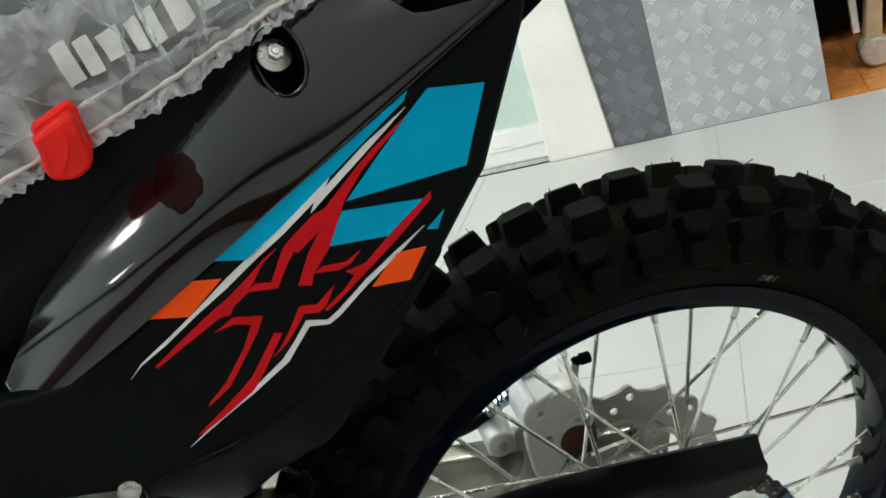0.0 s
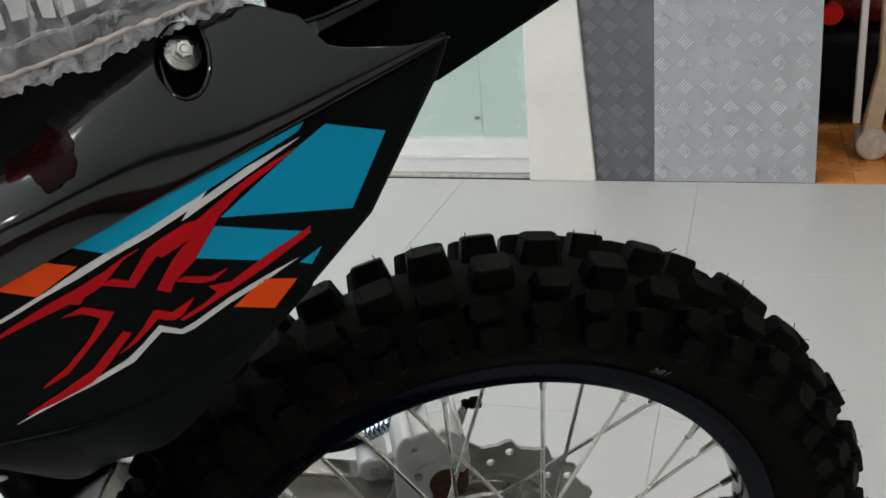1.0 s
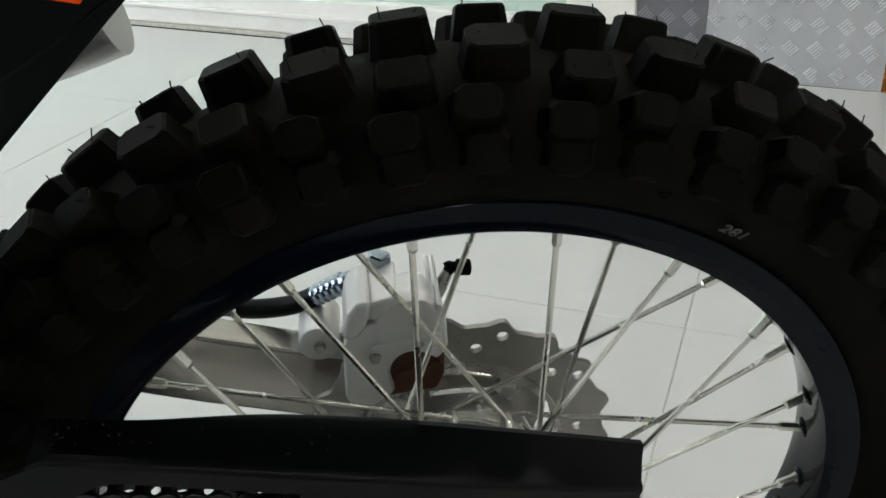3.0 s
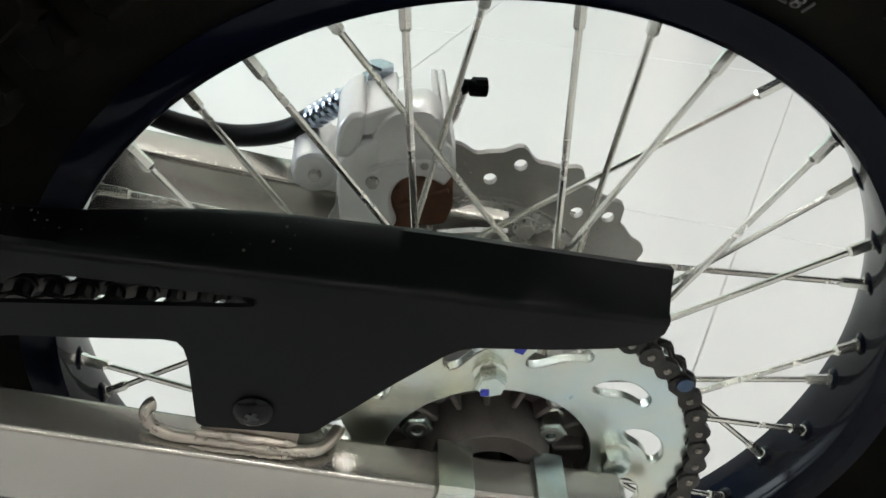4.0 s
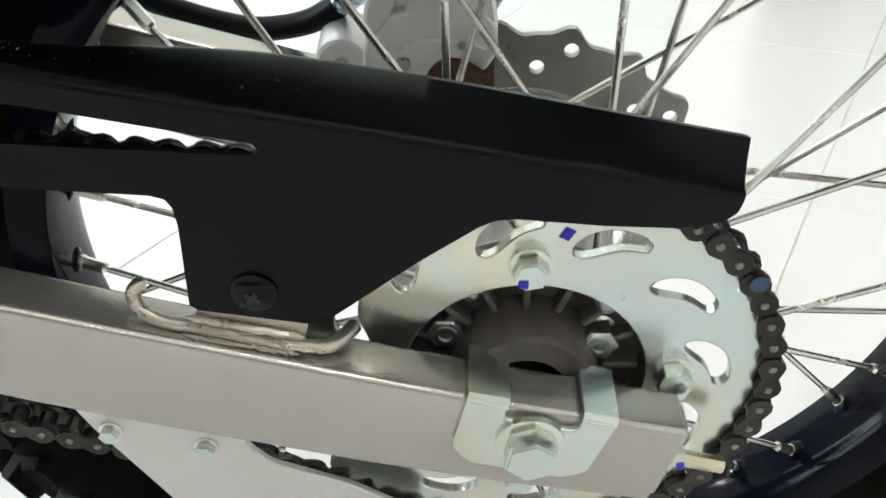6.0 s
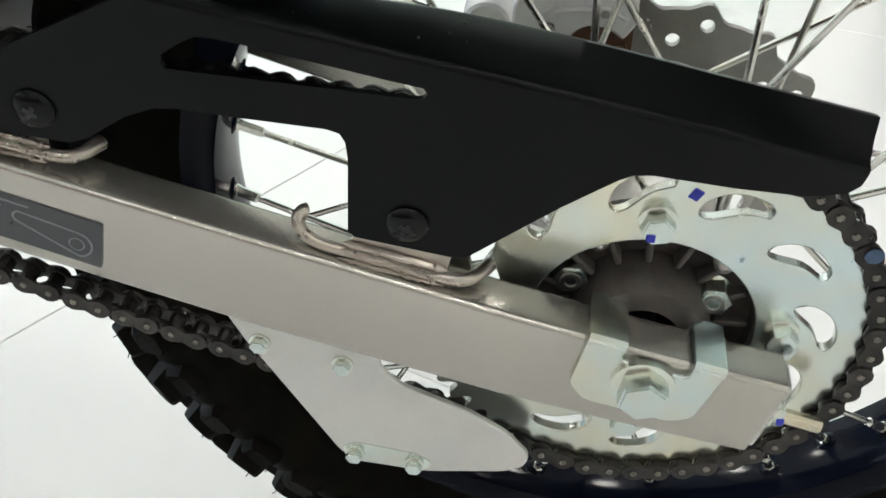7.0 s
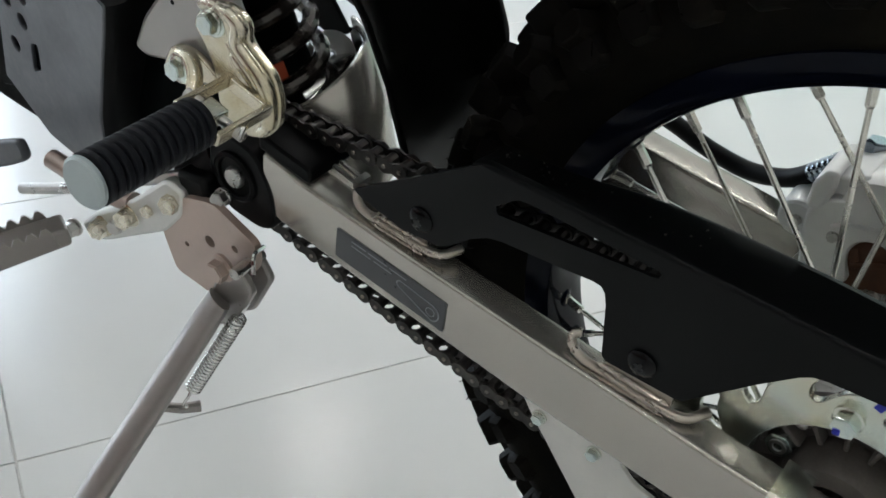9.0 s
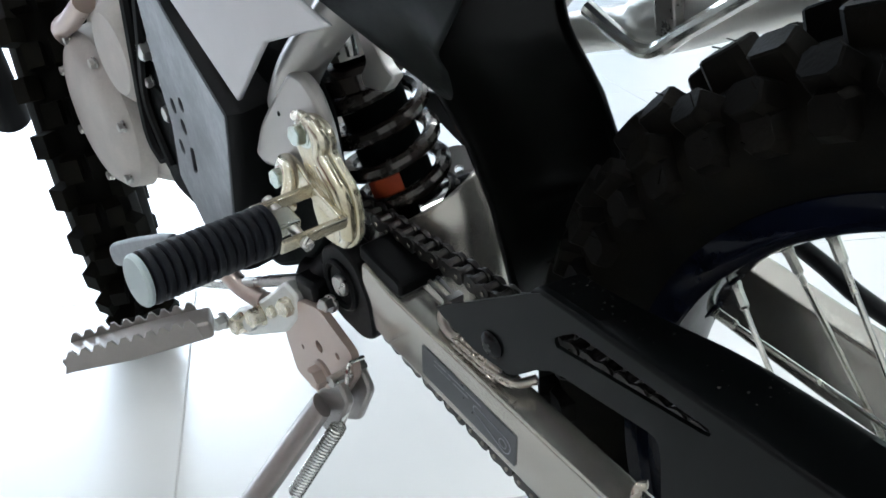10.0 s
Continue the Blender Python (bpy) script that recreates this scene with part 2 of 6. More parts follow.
def part(name, bm, mat, parent, label="", bevel=0.0, sharp=34.0, m=None):
    """One mesh under a thing or a part."""
    me = bm if isinstance(bm, bpy.types.Mesh) else mesh_of(bm, name, mat, sharp)
    ob = new(name, me)
    if parent is not None:
        ob.parent = parent
        if parent.parent is None and parent.get("lifted"):
            ob.matrix_parent_inverse = BASE
    if m is not None:
        ob.matrix_basis = m
    if label:
        ob["label"] = label
    if bevel:
        mod = ob.modifiers.new("edge", "BEVEL")
        mod.width, mod.segments, mod.limit_method, mod.angle_limit = bevel, 2, "ANGLE", radians(40)
    return ob


ARM = radians(14.2)


def arm(s, n):
    """From along and across the swingarm to the machine's x and z."""
    return s * math.cos(ARM) + n * math.sin(ARM), -s * math.sin(ARM) + n * math.cos(ARM)


def plate(outer, y0, y1, holes=(), to=None, bm=None, bow=None):
    """A flat plate: an outline in x and z, with holes, from y0 to y1. bow(x, z): added to y."""
    bm = bm or bmesh.new()
    edges = []
    for ring in (outer, *holes):
        vs = []
        for a, b in ring:
            x, z = to(a, b) if to else (a, b)
            vs.append(bm.verts.new((x, y0, z)))
        edges += [bm.edges.new((vs[i], vs[(i + 1) % len(vs)])) for i in range(len(vs))]
    if holes:
        made = bmesh.ops.triangle_fill(bm, use_beauty=True, use_dissolve=False, edges=edges)
        faces = [g for g in made["geom"] if isinstance(g, bmesh.types.BMFace)]
    else:
        faces = [bm.faces.new(vs)]
    ext = bmesh.ops.extrude_face_region(bm, geom=faces)
    top = [g for g in ext["geom"] if isinstance(g, bmesh.types.BMVert)]
    bmesh.ops.translate(bm, verts=top, vec=(0, y1 - y0, 0))
    if bow:
        for v in {v for f in faces for v in f.verts} | set(top):
            v.co.y += bow(v.co.x, v.co.z)
    return bm


def rounded(pts, r, k=4):
    """An outline with its corners rounded by r."""
    out = []
    n = len(pts)
    for i in range(n):
        p, q, s = Vector(pts[i - 1]), Vector(pts[i]), Vector(pts[(i + 1) % n])
        a, b = p - q, s - q
        d = min(r, a.length * 0.45, b.length * 0.45)
        a, b = q + a.normalized() * d, q + b.normalized() * d
        for j in range(k + 1):
            t = j / k
            c = a * (1 - t) ** 2 + q * 2 * t * (1 - t) + b * t ** 2
            out.append((c.x, c.y))
    return out


def circle(cx, cz, r, k=16, a0=0.0):
    return [(cx + r * math.cos(a0 + 2 * math.pi * i / k), cz + r * math.sin(a0 + 2 * math.pi * i / k)) for i in range(k)]


def lathe(profile, k=48, bm=None, closed=True, a0=0.0, a1=2 * math.pi, at=(0, 0, 0)):
    """Turns a profile of (y, r) about the y axis."""
    bm = bm or bmesh.new()
    full = abs(a1 - a0 - 2 * math.pi) < 1e-6
    rings = []
    for i in range(k if full else k + 1):
        a = a0 + (a1 - a0) * i / k
        rings.append([bm.verts.new((at[0] + r * math.cos(a), at[1] + y, at[2] + r * math.sin(a))) for y, r in profile])
    n = len(profile)
    for i in range(k):
        A, B = rings[i], rings[(i + 1) % len(rings)]
        for j in range(n if closed else n - 1):
            try:
                bm.faces.new((A[j], A[(j + 1) % n], B[(j + 1) % n], B[j]))
            except ValueError:
                pass
    return bm


def tube(points, r, k=10, bm=None, cap=True, flat=1.0, up=(0, 0, 1)):
    """A round (or flattened) bar along points; r one number or one for each point."""
    bm = bm or bmesh.new()
    P = [Vector(p) for p in points]
    rs = r if isinstance(r, (list, tuple)) else [r] * len(P)
    rings, side = [], None
    for i, p in enumerate(P):
        d = (P[min(i + 1, len(P) - 1)] - P[max(i - 1, 0)]).normalized()
        if side is None:
            ref = Vector(up) if abs(d.dot(Vector(up))) < 0.95 else Vector((1, 0, 0))
            side = d.cross(ref).normalized()
        side = (side - d * side.dot(d)).normalized()
        w = d.cross(side)
        rings.append([bm.verts.new(p + (side * math.cos(2 * math.pi * j / k) + w * math.sin(2 * math.pi * j / k) * flat) * rs[i]) for j in range(k)])
    for A, B in zip(rings, rings[1:]):
        for j in range(k):
            bm.faces.new((A[j], A[(j + 1) % k], B[(j + 1) % k], B[j]))
    if cap:
        bm.faces.new(rings[0][::-1])
        bm.faces.new(rings[-1])
    return bm


def smooth_path(pts, k=6):
    """Catmull-Rom through the points."""
    P = [Vector(p) for p in pts]
    out = []
    for i in range(len(P) - 1):
        a, b, c, d = P[max(i - 1, 0)], P[i], P[i + 1], P[min(i + 2, len(P) - 1)]
        for j in range(k):
            t = j / k
            out.append(0.5 * (2 * b + (c - a) * t + (2 * a - 5 * b + 4 * c - d) * t * t + (3 * b - a - 3 * c + d) * t ** 3))
    return out + [P[-1]]


def block(cx, cy, cz, sx, sy, sz, bm=None, m=None):
    bm = bm or bmesh.new()
    mm = Matrix.Translation((cx, cy, cz)) @ (m or Matrix()) @ Matrix.Diagonal((sx, sy, sz, 1))
    bmesh.ops.create_cube(bm, size=1.0, matrix=mm)
    return bm


def frame_of(axis):
    """A turn whose -y axis points along axis."""
    return (-Vector(axis)).to_track_quat("Y", "Z").to_matrix().to_4x4()


def hex_bolt(name, at, axis, size, parent, mat=None, label="", flange=1.35, head=0.62, socket=False, turn=0.0):
    """A hexagon bolt with its flange; its head stands out of at along axis. size: across flats."""
    bm = bmesh.new()
    lathe([(0.001, 0.0001), (0.001, size * flange * 0.5), (-size * 0.10, size * flange * 0.5), (-size * 0.16, size * 0.53), (-size * 0.16, 0.0001)], 24, bm, closed=False)
    r = size / 1.732
    ring = circle(0, 0, r, 6, turn)
    plate(ring, -size * 0.12, -size * (head - 0.06), bm=bm)
    inner = circle(0, 0, r * 0.88, 6, turn)
    plate(inner, -size * (head - 0.07), -size * head, bm=bm)
    if socket:
        lathe([(-size * head - 0.0002, size * 0.34), (-size * head - 0.0008, size * 0.30), (-size * head - 0.0002, size * 0.22)], 16, bm, closed=False)
    return part(name, bm, mat or ZINC, parent, label, m=Matrix.Translation(at) @ frame_of(axis), sharp=25)


def screw(name, at, axis, size, parent, mat=None, label=""):
    """A pan-head screw with a cross recess."""
    bm = bmesh.new()
    lathe([(0.0, 0.0001), (0.0, size * 0.60), (-size * 0.05, size * 0.60), (-size * 0.09, size * 0.57), (-size * 0.16, size * 0.47), (-size * 0.22, size * 0.33), (-size * 0.25, size * 0.18), (-size * 0.26, 0.0001)], 32, bm, closed=False)
    ob = part(name, bm, mat or BLACK_STEEL, parent, label, m=Matrix.Translation(at) @ frame_of(axis))
    # black bars on the head stand in for the shade in the recess
    bm = bmesh.new()
    for a in (35, 125):
        block(0, -size * 0.255, 0, size * 0.40, size * 0.05, size * 0.12, bm, pose(0, 0, 0, 0, a, 0))
    part("cross_recess_shade", bm, RECESS_SHADE, ob)
    return ob


# ---- the showroom ----
def setting(name, bm, mat, label, category, m=ROOM, bevel=0.0):
    ob = new(name, mesh_of(bm, name, mat))
    ob.matrix_world = m
    if bevel:
        mod = ob.modifiers.new("edge", "BEVEL")
        mod.width, mod.segments, mod.limit_method = bevel, 2, "ANGLE"
    return tagged(ob, label, category, kind="structure")


def box(x0, x1, y0, y1, z0, z1, bm=None):
    return block((x0 + x1) / 2, (y0 + y1) / 2, (z0 + z1) / 2, x1 - x0, y1 - y0, z1 - z0, bm)


BACK_X, REAR_Y = 3.4, -4.2
floor = setting("floor", box(FRONT_X - 3.0, BACK_X + 0.3, REAR_Y - 0.3, WALL_Y + 0.002, -0.12, -0.0012), GROUT,
                "grout-jointed glossy pale grey tiled showroom floor", "floor")
setting("ceiling", box(FRONT_X - 0.3, BACK_X + 0.3, REAR_Y - 0.3, WALL_Y + 3.0, CEIL_Z, CEIL_Z + 0.15), CEILING_PAINT, "plain white painted showroom ceiling", "ceiling")
setting("wall_rear", box(FRONT_X, BACK_X, REAR_Y - 0.2, REAR_Y, 0, CEIL_Z), WALL_PAINT, "plain off-white painted wall behind the camera", "wall")
# two unseen bands, added only to darken and redden the tail panel's reflections
setting("reflected_dark_band", box(FRONT_X, BACK_X, REAR_Y, REAR_Y + 0.15, 2.70, CEIL_Z), REFLECTED_DARK, "unseen dark grey band added for the tail panel's reflection", "beam")
setting("reflected_red_band", box(FRONT_X, BACK_X, REAR_Y, REAR_Y + 0.02, 0.0, 1.20), REFLECTED_RED, "unseen dark red band added for the tail panel's reflection", "wall")
setting("wall_side", box(BACK_X, BACK_X + 0.2, REAR_Y, WALL_Y, 0, CEIL_Z), WALL_PAINT, "plain off-white painted side wall", "wall")

# the wall behind the motorcycle: glazed door, pillar, two tread-plate panels, a doorway
setting("wall_back", box(FRONT_X, -2.6, WALL_Y, WALL_Y + 0.2, 0, CEIL_Z), WALL_PAINT, "plain off-white painted back wall beside the glass door", "wall")
setting("wall_lintel", box(-2.6, BACK_X, WALL_Y, WALL_Y + 0.2, 2.25, CEIL_Z), WALL_PAINT, "plain off-white wall above door and opening", "wall")
setting("wall_back_right", box(1.45, BACK_X, WALL_Y, WALL_Y + 0.2, 0, 2.25), WALL_PAINT, "plain off-white wall beside the open doorway", "wall")

door = setting("door_1", box(-2.6, -0.415, WALL_Y + 0.035, WALL_Y + 0.085, 0.012, 0.03), WHITE_PAINT, "white framed door with pale green frosted glass", "door")
bm = box(-2.6, -0.415, WALL_Y + 0.022, WALL_Y + 0.10, 0.010, 0.115)
part("bottom_rail", bm, WHITE_PAINT, door, bevel=0.006)
part("rail_moulding", box(-2.6, -0.415, WALL_Y + 0.012, WALL_Y + 0.022, 0.058, 0.070), WHITE_PAINT, door, bevel=0.003)
part("bottom_strip", box(-2.6, -0.415, WALL_Y + 0.012, WALL_Y + 0.03, 0.0, 0.010), PALE_STONE, door, "pale grey strip under the rail")
part("top_rail", box(-2.6, -0.415, WALL_Y + 0.01, WALL_Y + 0.10, 2.15, 2.25), WHITE_PAINT, door, bevel=0.006)
part("glass_pane", box(-2.6, -0.565, WALL_Y + 0.058, WALL_Y + 0.066, 0.115, 2.15), FROST, door, "pale green frosted glass pane")
part("glass_pane", box(-0.562, -0.415, WALL_Y + 0.050, WALL_Y + 0.058, 0.115, 2.15), FROST, door, "pale green frosted glass pane")
part("pane_clip", box(-0.585, -0.571, WALL_Y + 0.040, WALL_Y + 0.056, 0.17, 0.176), STEEL, door)

# pillar whose edge towards the panels leans a little
bm = bmesh.new()
lo = [bm.verts.new(v) for v in ((-0.415, WALL_Y - 0.012, 0), (-0.222, WALL_Y - 0.012, 0), (-0.222, WALL_Y + 0.2, 0), (-0.415, WALL_Y + 0.2, 0))]
hi = [bm.verts.new(v) for v in ((-0.415, WALL_Y - 0.012, 2.25), (-0.405, WALL_Y - 0.012, 2.25), (-0.405, WALL_Y + 0.2, 2.25), (-0.415, WALL_Y + 0.2, 2.25))]
bm.faces.new(lo[::-1])
bm.faces.new(hi)
for i in range(4):
    bm.faces.new((lo[i], lo[(i + 1) % 4], hi[(i + 1) % 4], hi[i]))
setting("pillar", bm, CREAM, "cream painted pillar between glass door and panels", "pillar", bevel=0.004)


def tread_panel(name, corners, mat, rib_mat, label, pitch, grow):
    """A panel with raised groups of five slanting ribs."""
    bm = bmesh.new()
    (xa, xb, xc, xd), h = corners, 2.25
    f = [bm.verts.new(v) for v in ((xa, WALL_Y, 0.001), (xb, WALL_Y, 0.001), (xc, WALL_Y, h), (xd, WALL_Y, h))]
    b = [bm.verts.new(v.co + Vector((0, 0.2, 0))) for v in f]
    bm.faces.new(f)
    bm.faces.new(b[::-1])
    for i in range(4):
        bm.faces.new((f[i], b[i], b[(i + 1) % 4], f[(i + 1) % 4]))
    ob = setting(name, bm, mat, label, "wall panel")
    ribs = bmesh.new()
    for row in range(int(1.5 / grow)):
        z = 0.030 + row * grow
        lean = (xd - xa) * z / h
        for col in range(int((xb - xa) / pitch) + 2):
            x = xa + lean + col * pitch + 0.022
            right = xb + (xc - xb) * z / h
            if x < xa + lean + 0.014 or x > right - 0.014:
                continue
            mm = pose(0, 0, 0, 0, -46, 0)
            for k in range(5):
                c = mm @ Vector((0, 0, (k - 2) * 0.0070))
                block(x + c.x, WALL_Y - 0.0010, z + c.z, 0.0300, 0.0050, 0.0038, ribs, mm)
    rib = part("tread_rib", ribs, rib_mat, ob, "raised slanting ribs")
    rib["kind"] = "stuff"
    return ob


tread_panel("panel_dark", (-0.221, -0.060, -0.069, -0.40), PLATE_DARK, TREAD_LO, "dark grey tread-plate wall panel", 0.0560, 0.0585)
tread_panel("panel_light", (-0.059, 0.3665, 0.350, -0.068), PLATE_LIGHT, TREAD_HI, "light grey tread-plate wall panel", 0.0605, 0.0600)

# the dim room beyond the doorway
setting("room_beyond_floor", box(0.372, 1.9, WALL_Y + 0.002, WALL_Y + 2.6, -0.12, -0.002), WOOD_FLOOR, "orange-brown varnished wooden floor beyond the doorway", "floor")
wf = bpy.data.objects["room_beyond_floor"]
for i in range(16):
    x0 = 0.372 + i * 0.095
    part("plank", box(x0 + 0.001, x0 + 0.094, WALL_Y + 0.004, WALL_Y + 2.6, -0.002, 0.003), WOOD_FLOOR, wf)
# the room's dimness is put into the walls' near-black colour
setting("wall_beyond", box(-0.2, 2.2, WALL_Y + 2.6, WALL_Y + 2.8, 0, CEIL_Z), DIMMED_WALL, "wall beyond the doorway, painted near black for the room's dimness", "wall")
setting("wall_beyond_left", box(0.16, 0.37, WALL_Y + 0.21, WALL_Y + 2.6, 0, CEIL_Z), DIMMED_WALL, "side wall painted near black for the room's dimness", "wall")
setting("wall_beyond_right", box(1.9, 2.1, WALL_Y + 0.2, WALL_Y + 2.6, 0, CEIL_Z), DIMMED_WALL, "side wall painted near black for the room's dimness", "wall")

# shop front: frame with large panes; the street side stays open to the sky
front = setting("window_1", box(FRONT_X - 0.06, FRONT_X + 0.06, REAR_Y, WALL_Y, 0, 0.09), WHITE_PAINT, "wide glazed shop front with slim white frame", "window")
part("window_head", box(FRONT_X - 0.06, FRONT_X + 0.06, REAR_Y, WALL_Y, 2.75, CEIL_Z), WHITE_PAINT, front)
for i in range(5):
    y = REAR_Y + (WALL_Y - REAR_Y) * i / 4
    part("mullion", box(FRONT_X - 0.05, FRONT_X + 0.05, y - 0.03, y + 0.03, 0.09, 2.75), WHITE_PAINT, front)
ground = setting("ground", box(FRONT_X - 60, FRONT_X - 3.001, -60, 60, -0.3, -0.02), material("pavement_concrete", (0.42, 0.41, 0.39), 0.8, vary=0.15, scale=2), "pale concrete ground outside the shop front", "ground")

# ceiling lamps
def ceiling_light(x, y):
    root = new("ceiling_light")
    root.matrix_world = ROOM @ pose(x, y, CEIL_Z - 0.03)
    tagged(root, "flat white square LED panel on the ceiling", "ceiling light", "ceiling lights")
    bm = bmesh.new()
    for sx, sy, cx, cy in ((0.28, 0.02, 0, 0.13), (0.28, 0.02, 0, -0.13), (0.02, 0.24, 0.13, 0), (0.02, 0.24, -0.13, 0)):
        block(cx, cy, 0, sx, sy, 0.05, bm)
    part("lamp_frame", bm, WHITE_PAINT, root)
    part("diffuser", block(0, 0, 0, 0.238, 0.238, 0.02), LED, root)
    return root


first_light = ceiling_light(-0.4, -0.9)
# the last panel, off the grid, is made up to brighten the back wall
for x, y in ((1.5, -0.9), (-2.3, -0.9), (-4.2, -0.9), (-0.4, 1.1), (1.5, 1.1), (-2.3, 1.1), (-4.2, 1.1), (1.5, -2.9), (-2.3, -2.9), (0.70, 1.72)):
    copy_thing(first_light, ROOM @ pose(x, y, CEIL_Z - 0.03))


# ---- things beyond the doorway ----
def trestle():
    root = new("wooden_stand")
    root.matrix_world = ROOM @ pose(0.525, WALL_Y + 0.25, 0.003)
    tagged(root, "pale wooden stand leg with a round pale foot", "stand")
    part("foot", lathe([(-0.05, 0.0001), (-0.05, 0.036), (-0.045, 0.043), (0.045, 0.043), (0.05, 0.036), (0.05, 0.0001)], 24, closed=False, at=(0, 0, 0.044)), PALE_STONE, root, "round pale stone-like foot")
    bm = plate([(-0.030, 0.06), (0.020, 0.06), (0.045, 0.26), (0.055, 0.9), (0.0, 0.9), (0.005, 0.27)], -0.025, 0.025)
    part("leg", bm, PALE_WOOD, root, bevel=0.006)
    part("rail", plate([(-0.052, 0.10), (-0.032, 0.10), (-0.028, 1.0), (-0.046, 1.0)], -0.01, 0.02), WHITE_PAINT, root, bevel=0.003)
    return root


trestle()


def red_machine():
    root = new("parked_scooter")
    root.matrix_world = ROOM @ pose(0.62, WALL_Y + 0.75, 0.003)
    tagged(root, "dark red parked scooter in the dim room", "scooter")
    part("body", tube(smooth_path([(-0.35, 0, 0.45), (-0.2, 0, 0.42), (0.1, 0, 0.40), (0.4, 0, 0.55)]), [0.06] * 6 + [0.12] * 6 + [0.16] * 7, 14), material("scooter_red", (0.10, 0.005, 0.006), 0.25, coat=0.4), root)
    # made-up black block that stands in for the dark above the wooden floor
    part("dark_filler", block(0.10, 0.0, 0.165, 0.95, 0.34, 0.27), BLACK_SATIN, root, "black block added for the darkness low in the dim room", bevel=0.05)
    for x in (-0.28, 0.42):
        part("wheel", lathe([(-0.04, 0.15), (-0.045, 0.19), (-0.03, 0.225), (0.03, 0.225), (0.045, 0.19), (0.04, 0.15)], 32, at=(x, 0, 0.228)), RUBBER, root)
    part("reflector", lathe([(-0.10, 0.0001), (-0.10, 0.03), (-0.08, 0.035), (-0.08, 0.0001)], 16, closed=False, at=(-0.2, -0.12, 0.36)), RED_PLASTIC, root, "bright red reflector")
    return root


red_machine()


# ---- the motorcycle ----
# Machine's frame: origin at the rear axle, x to the rear, y to its right, z up. It leans on its side stand.
LEAN = 10.085
moto = new("motorcycle")
moto.matrix_world = pose(0, 0, 0.316, LEAN) @ BASE.inverted()
moto["lifted"] = 1
tagged(moto, "black off-road motorcycle with coloured side decals, parked on its side stand", "motorcycle")


# -- rear wheel --
def tyre_profile(r0, w, high=0.0650):
    """Left half from bead to crown, then mirrored: (y, r)."""
    half = [(-0.50 * w, r0), (-0.72 * w, r0 + 0.009), (-0.92 * w, r0 + 0.022), (-1.0 * w, r0 + 0.034), (-0.96 * w, r0 + 0.042), (-0.78 * w, r0 + high - 0.010), (-0.45 * w, r0 + high - 0.0025), (0, r0 + high)]
    return half + [(-y, r) for y, r in half[-2::-1]]


W2 = 0.046
WHEEL_Y = 0.0115      # the rim stands a little to the right of the axle's middle
AT_WHEEL = pose(0, WHEEL_Y, 0)
AT_TYRE = pose(0.0018, WHEEL_Y + 0.0005, 0.003)
tyre = part("tyre", lathe(tyre_profile(0.2365, W2, 0.0665), 120, closed=False), RUBBER, moto, "black knobbly off-road tyre", m=AT_TYRE)
for y0 in (-1, 1):
    bm = bmesh.new()
    lathe([(y0 * 0.0330, 0.2485), (y0 * 0.0350, 0.2498), (y0 * 0.0358, 0.2508), (y0 * 0.0345, 0.2512)], 96, bm)
    part("sidewall_line", bm, RUBBER, tyre)


def knob_mesh(sx, sy, h, taper, c=0.72):
    """A tread block with cut corners and a bevelled top, its foot at the origin, its top along z."""
    bm = bmesh.new()
    shape = ((-1, -c), (-c, -1), (c, -1), (1, -c), (1, c), (c, 1), (-c, 1), (-1, c))
    rings = []
    for f, z in ((1.06, -0.004), (1.0, 0.001), (taper, h - 0.0012), (taper * 0.90, h)):
        rings.append([bm.verts.new((x * sx / 2 * f, y * sy / 2 * f, z)) for x, y in shape])
    for A, B in zip(rings, rings[1:]):
        for i in range(8):
            bm.faces.new((A[i], A[(i + 1) % 8], B[(i + 1) % 8], B[i]))
    bm.faces.new(rings[-1])
    return mesh_of(bm, "knob", KNOB_RUBBER, 20)


KNOB_H = (0.0152, 0.0140, 0.0115, 0.0060)
KNOBS = [knob_mesh(0.0300, 0.0215, KNOB_H[0], 0.90), knob_mesh(0.0265, 0.0190, KNOB_H[1], 0.88), knob_mesh(0.0250, 0.0190, KNOB_H[2], 0.86, 0.6), knob_mesh(0.0235, 0.0220, KNOB_H[3], 0.84, 0.6)]
ROWS_T = 24
TREAD_TURN = radians(0.0)


def knob_places(r0, rows):
    """The same half pattern on both sides, the right one half a step further round."""
    step = 2 * math.pi / rows
    # (kind, radius, distance from the crown's middle, tilt, phase in steps)
    half = [(0, r0 + 0.0668, 0.0118, 8, 0.0), (1, r0 + 0.0636, 0.0240, 26, 0.52), (2, r0 + 0.0565, 0.0350, 42, 0.14), (2, r0 + 0.0520, 0.0405, 52, 0.62), (3, r0 + 0.0420, 0.0445, 74, 0.10), (3, r0 + 0.0405, 0.0448, 76, 0.60)]
    for i in range(rows):
        for side in (-1, 1):
            for kind, r, y, tilt, ph in half:
                yield kind, TREAD_TURN + (i + ph + (0.5 if side > 0 else 0.0)) * step, r, side * y + (0.0025 if side > 0 else 0.0), -side * tilt


hairs = bmesh.new()
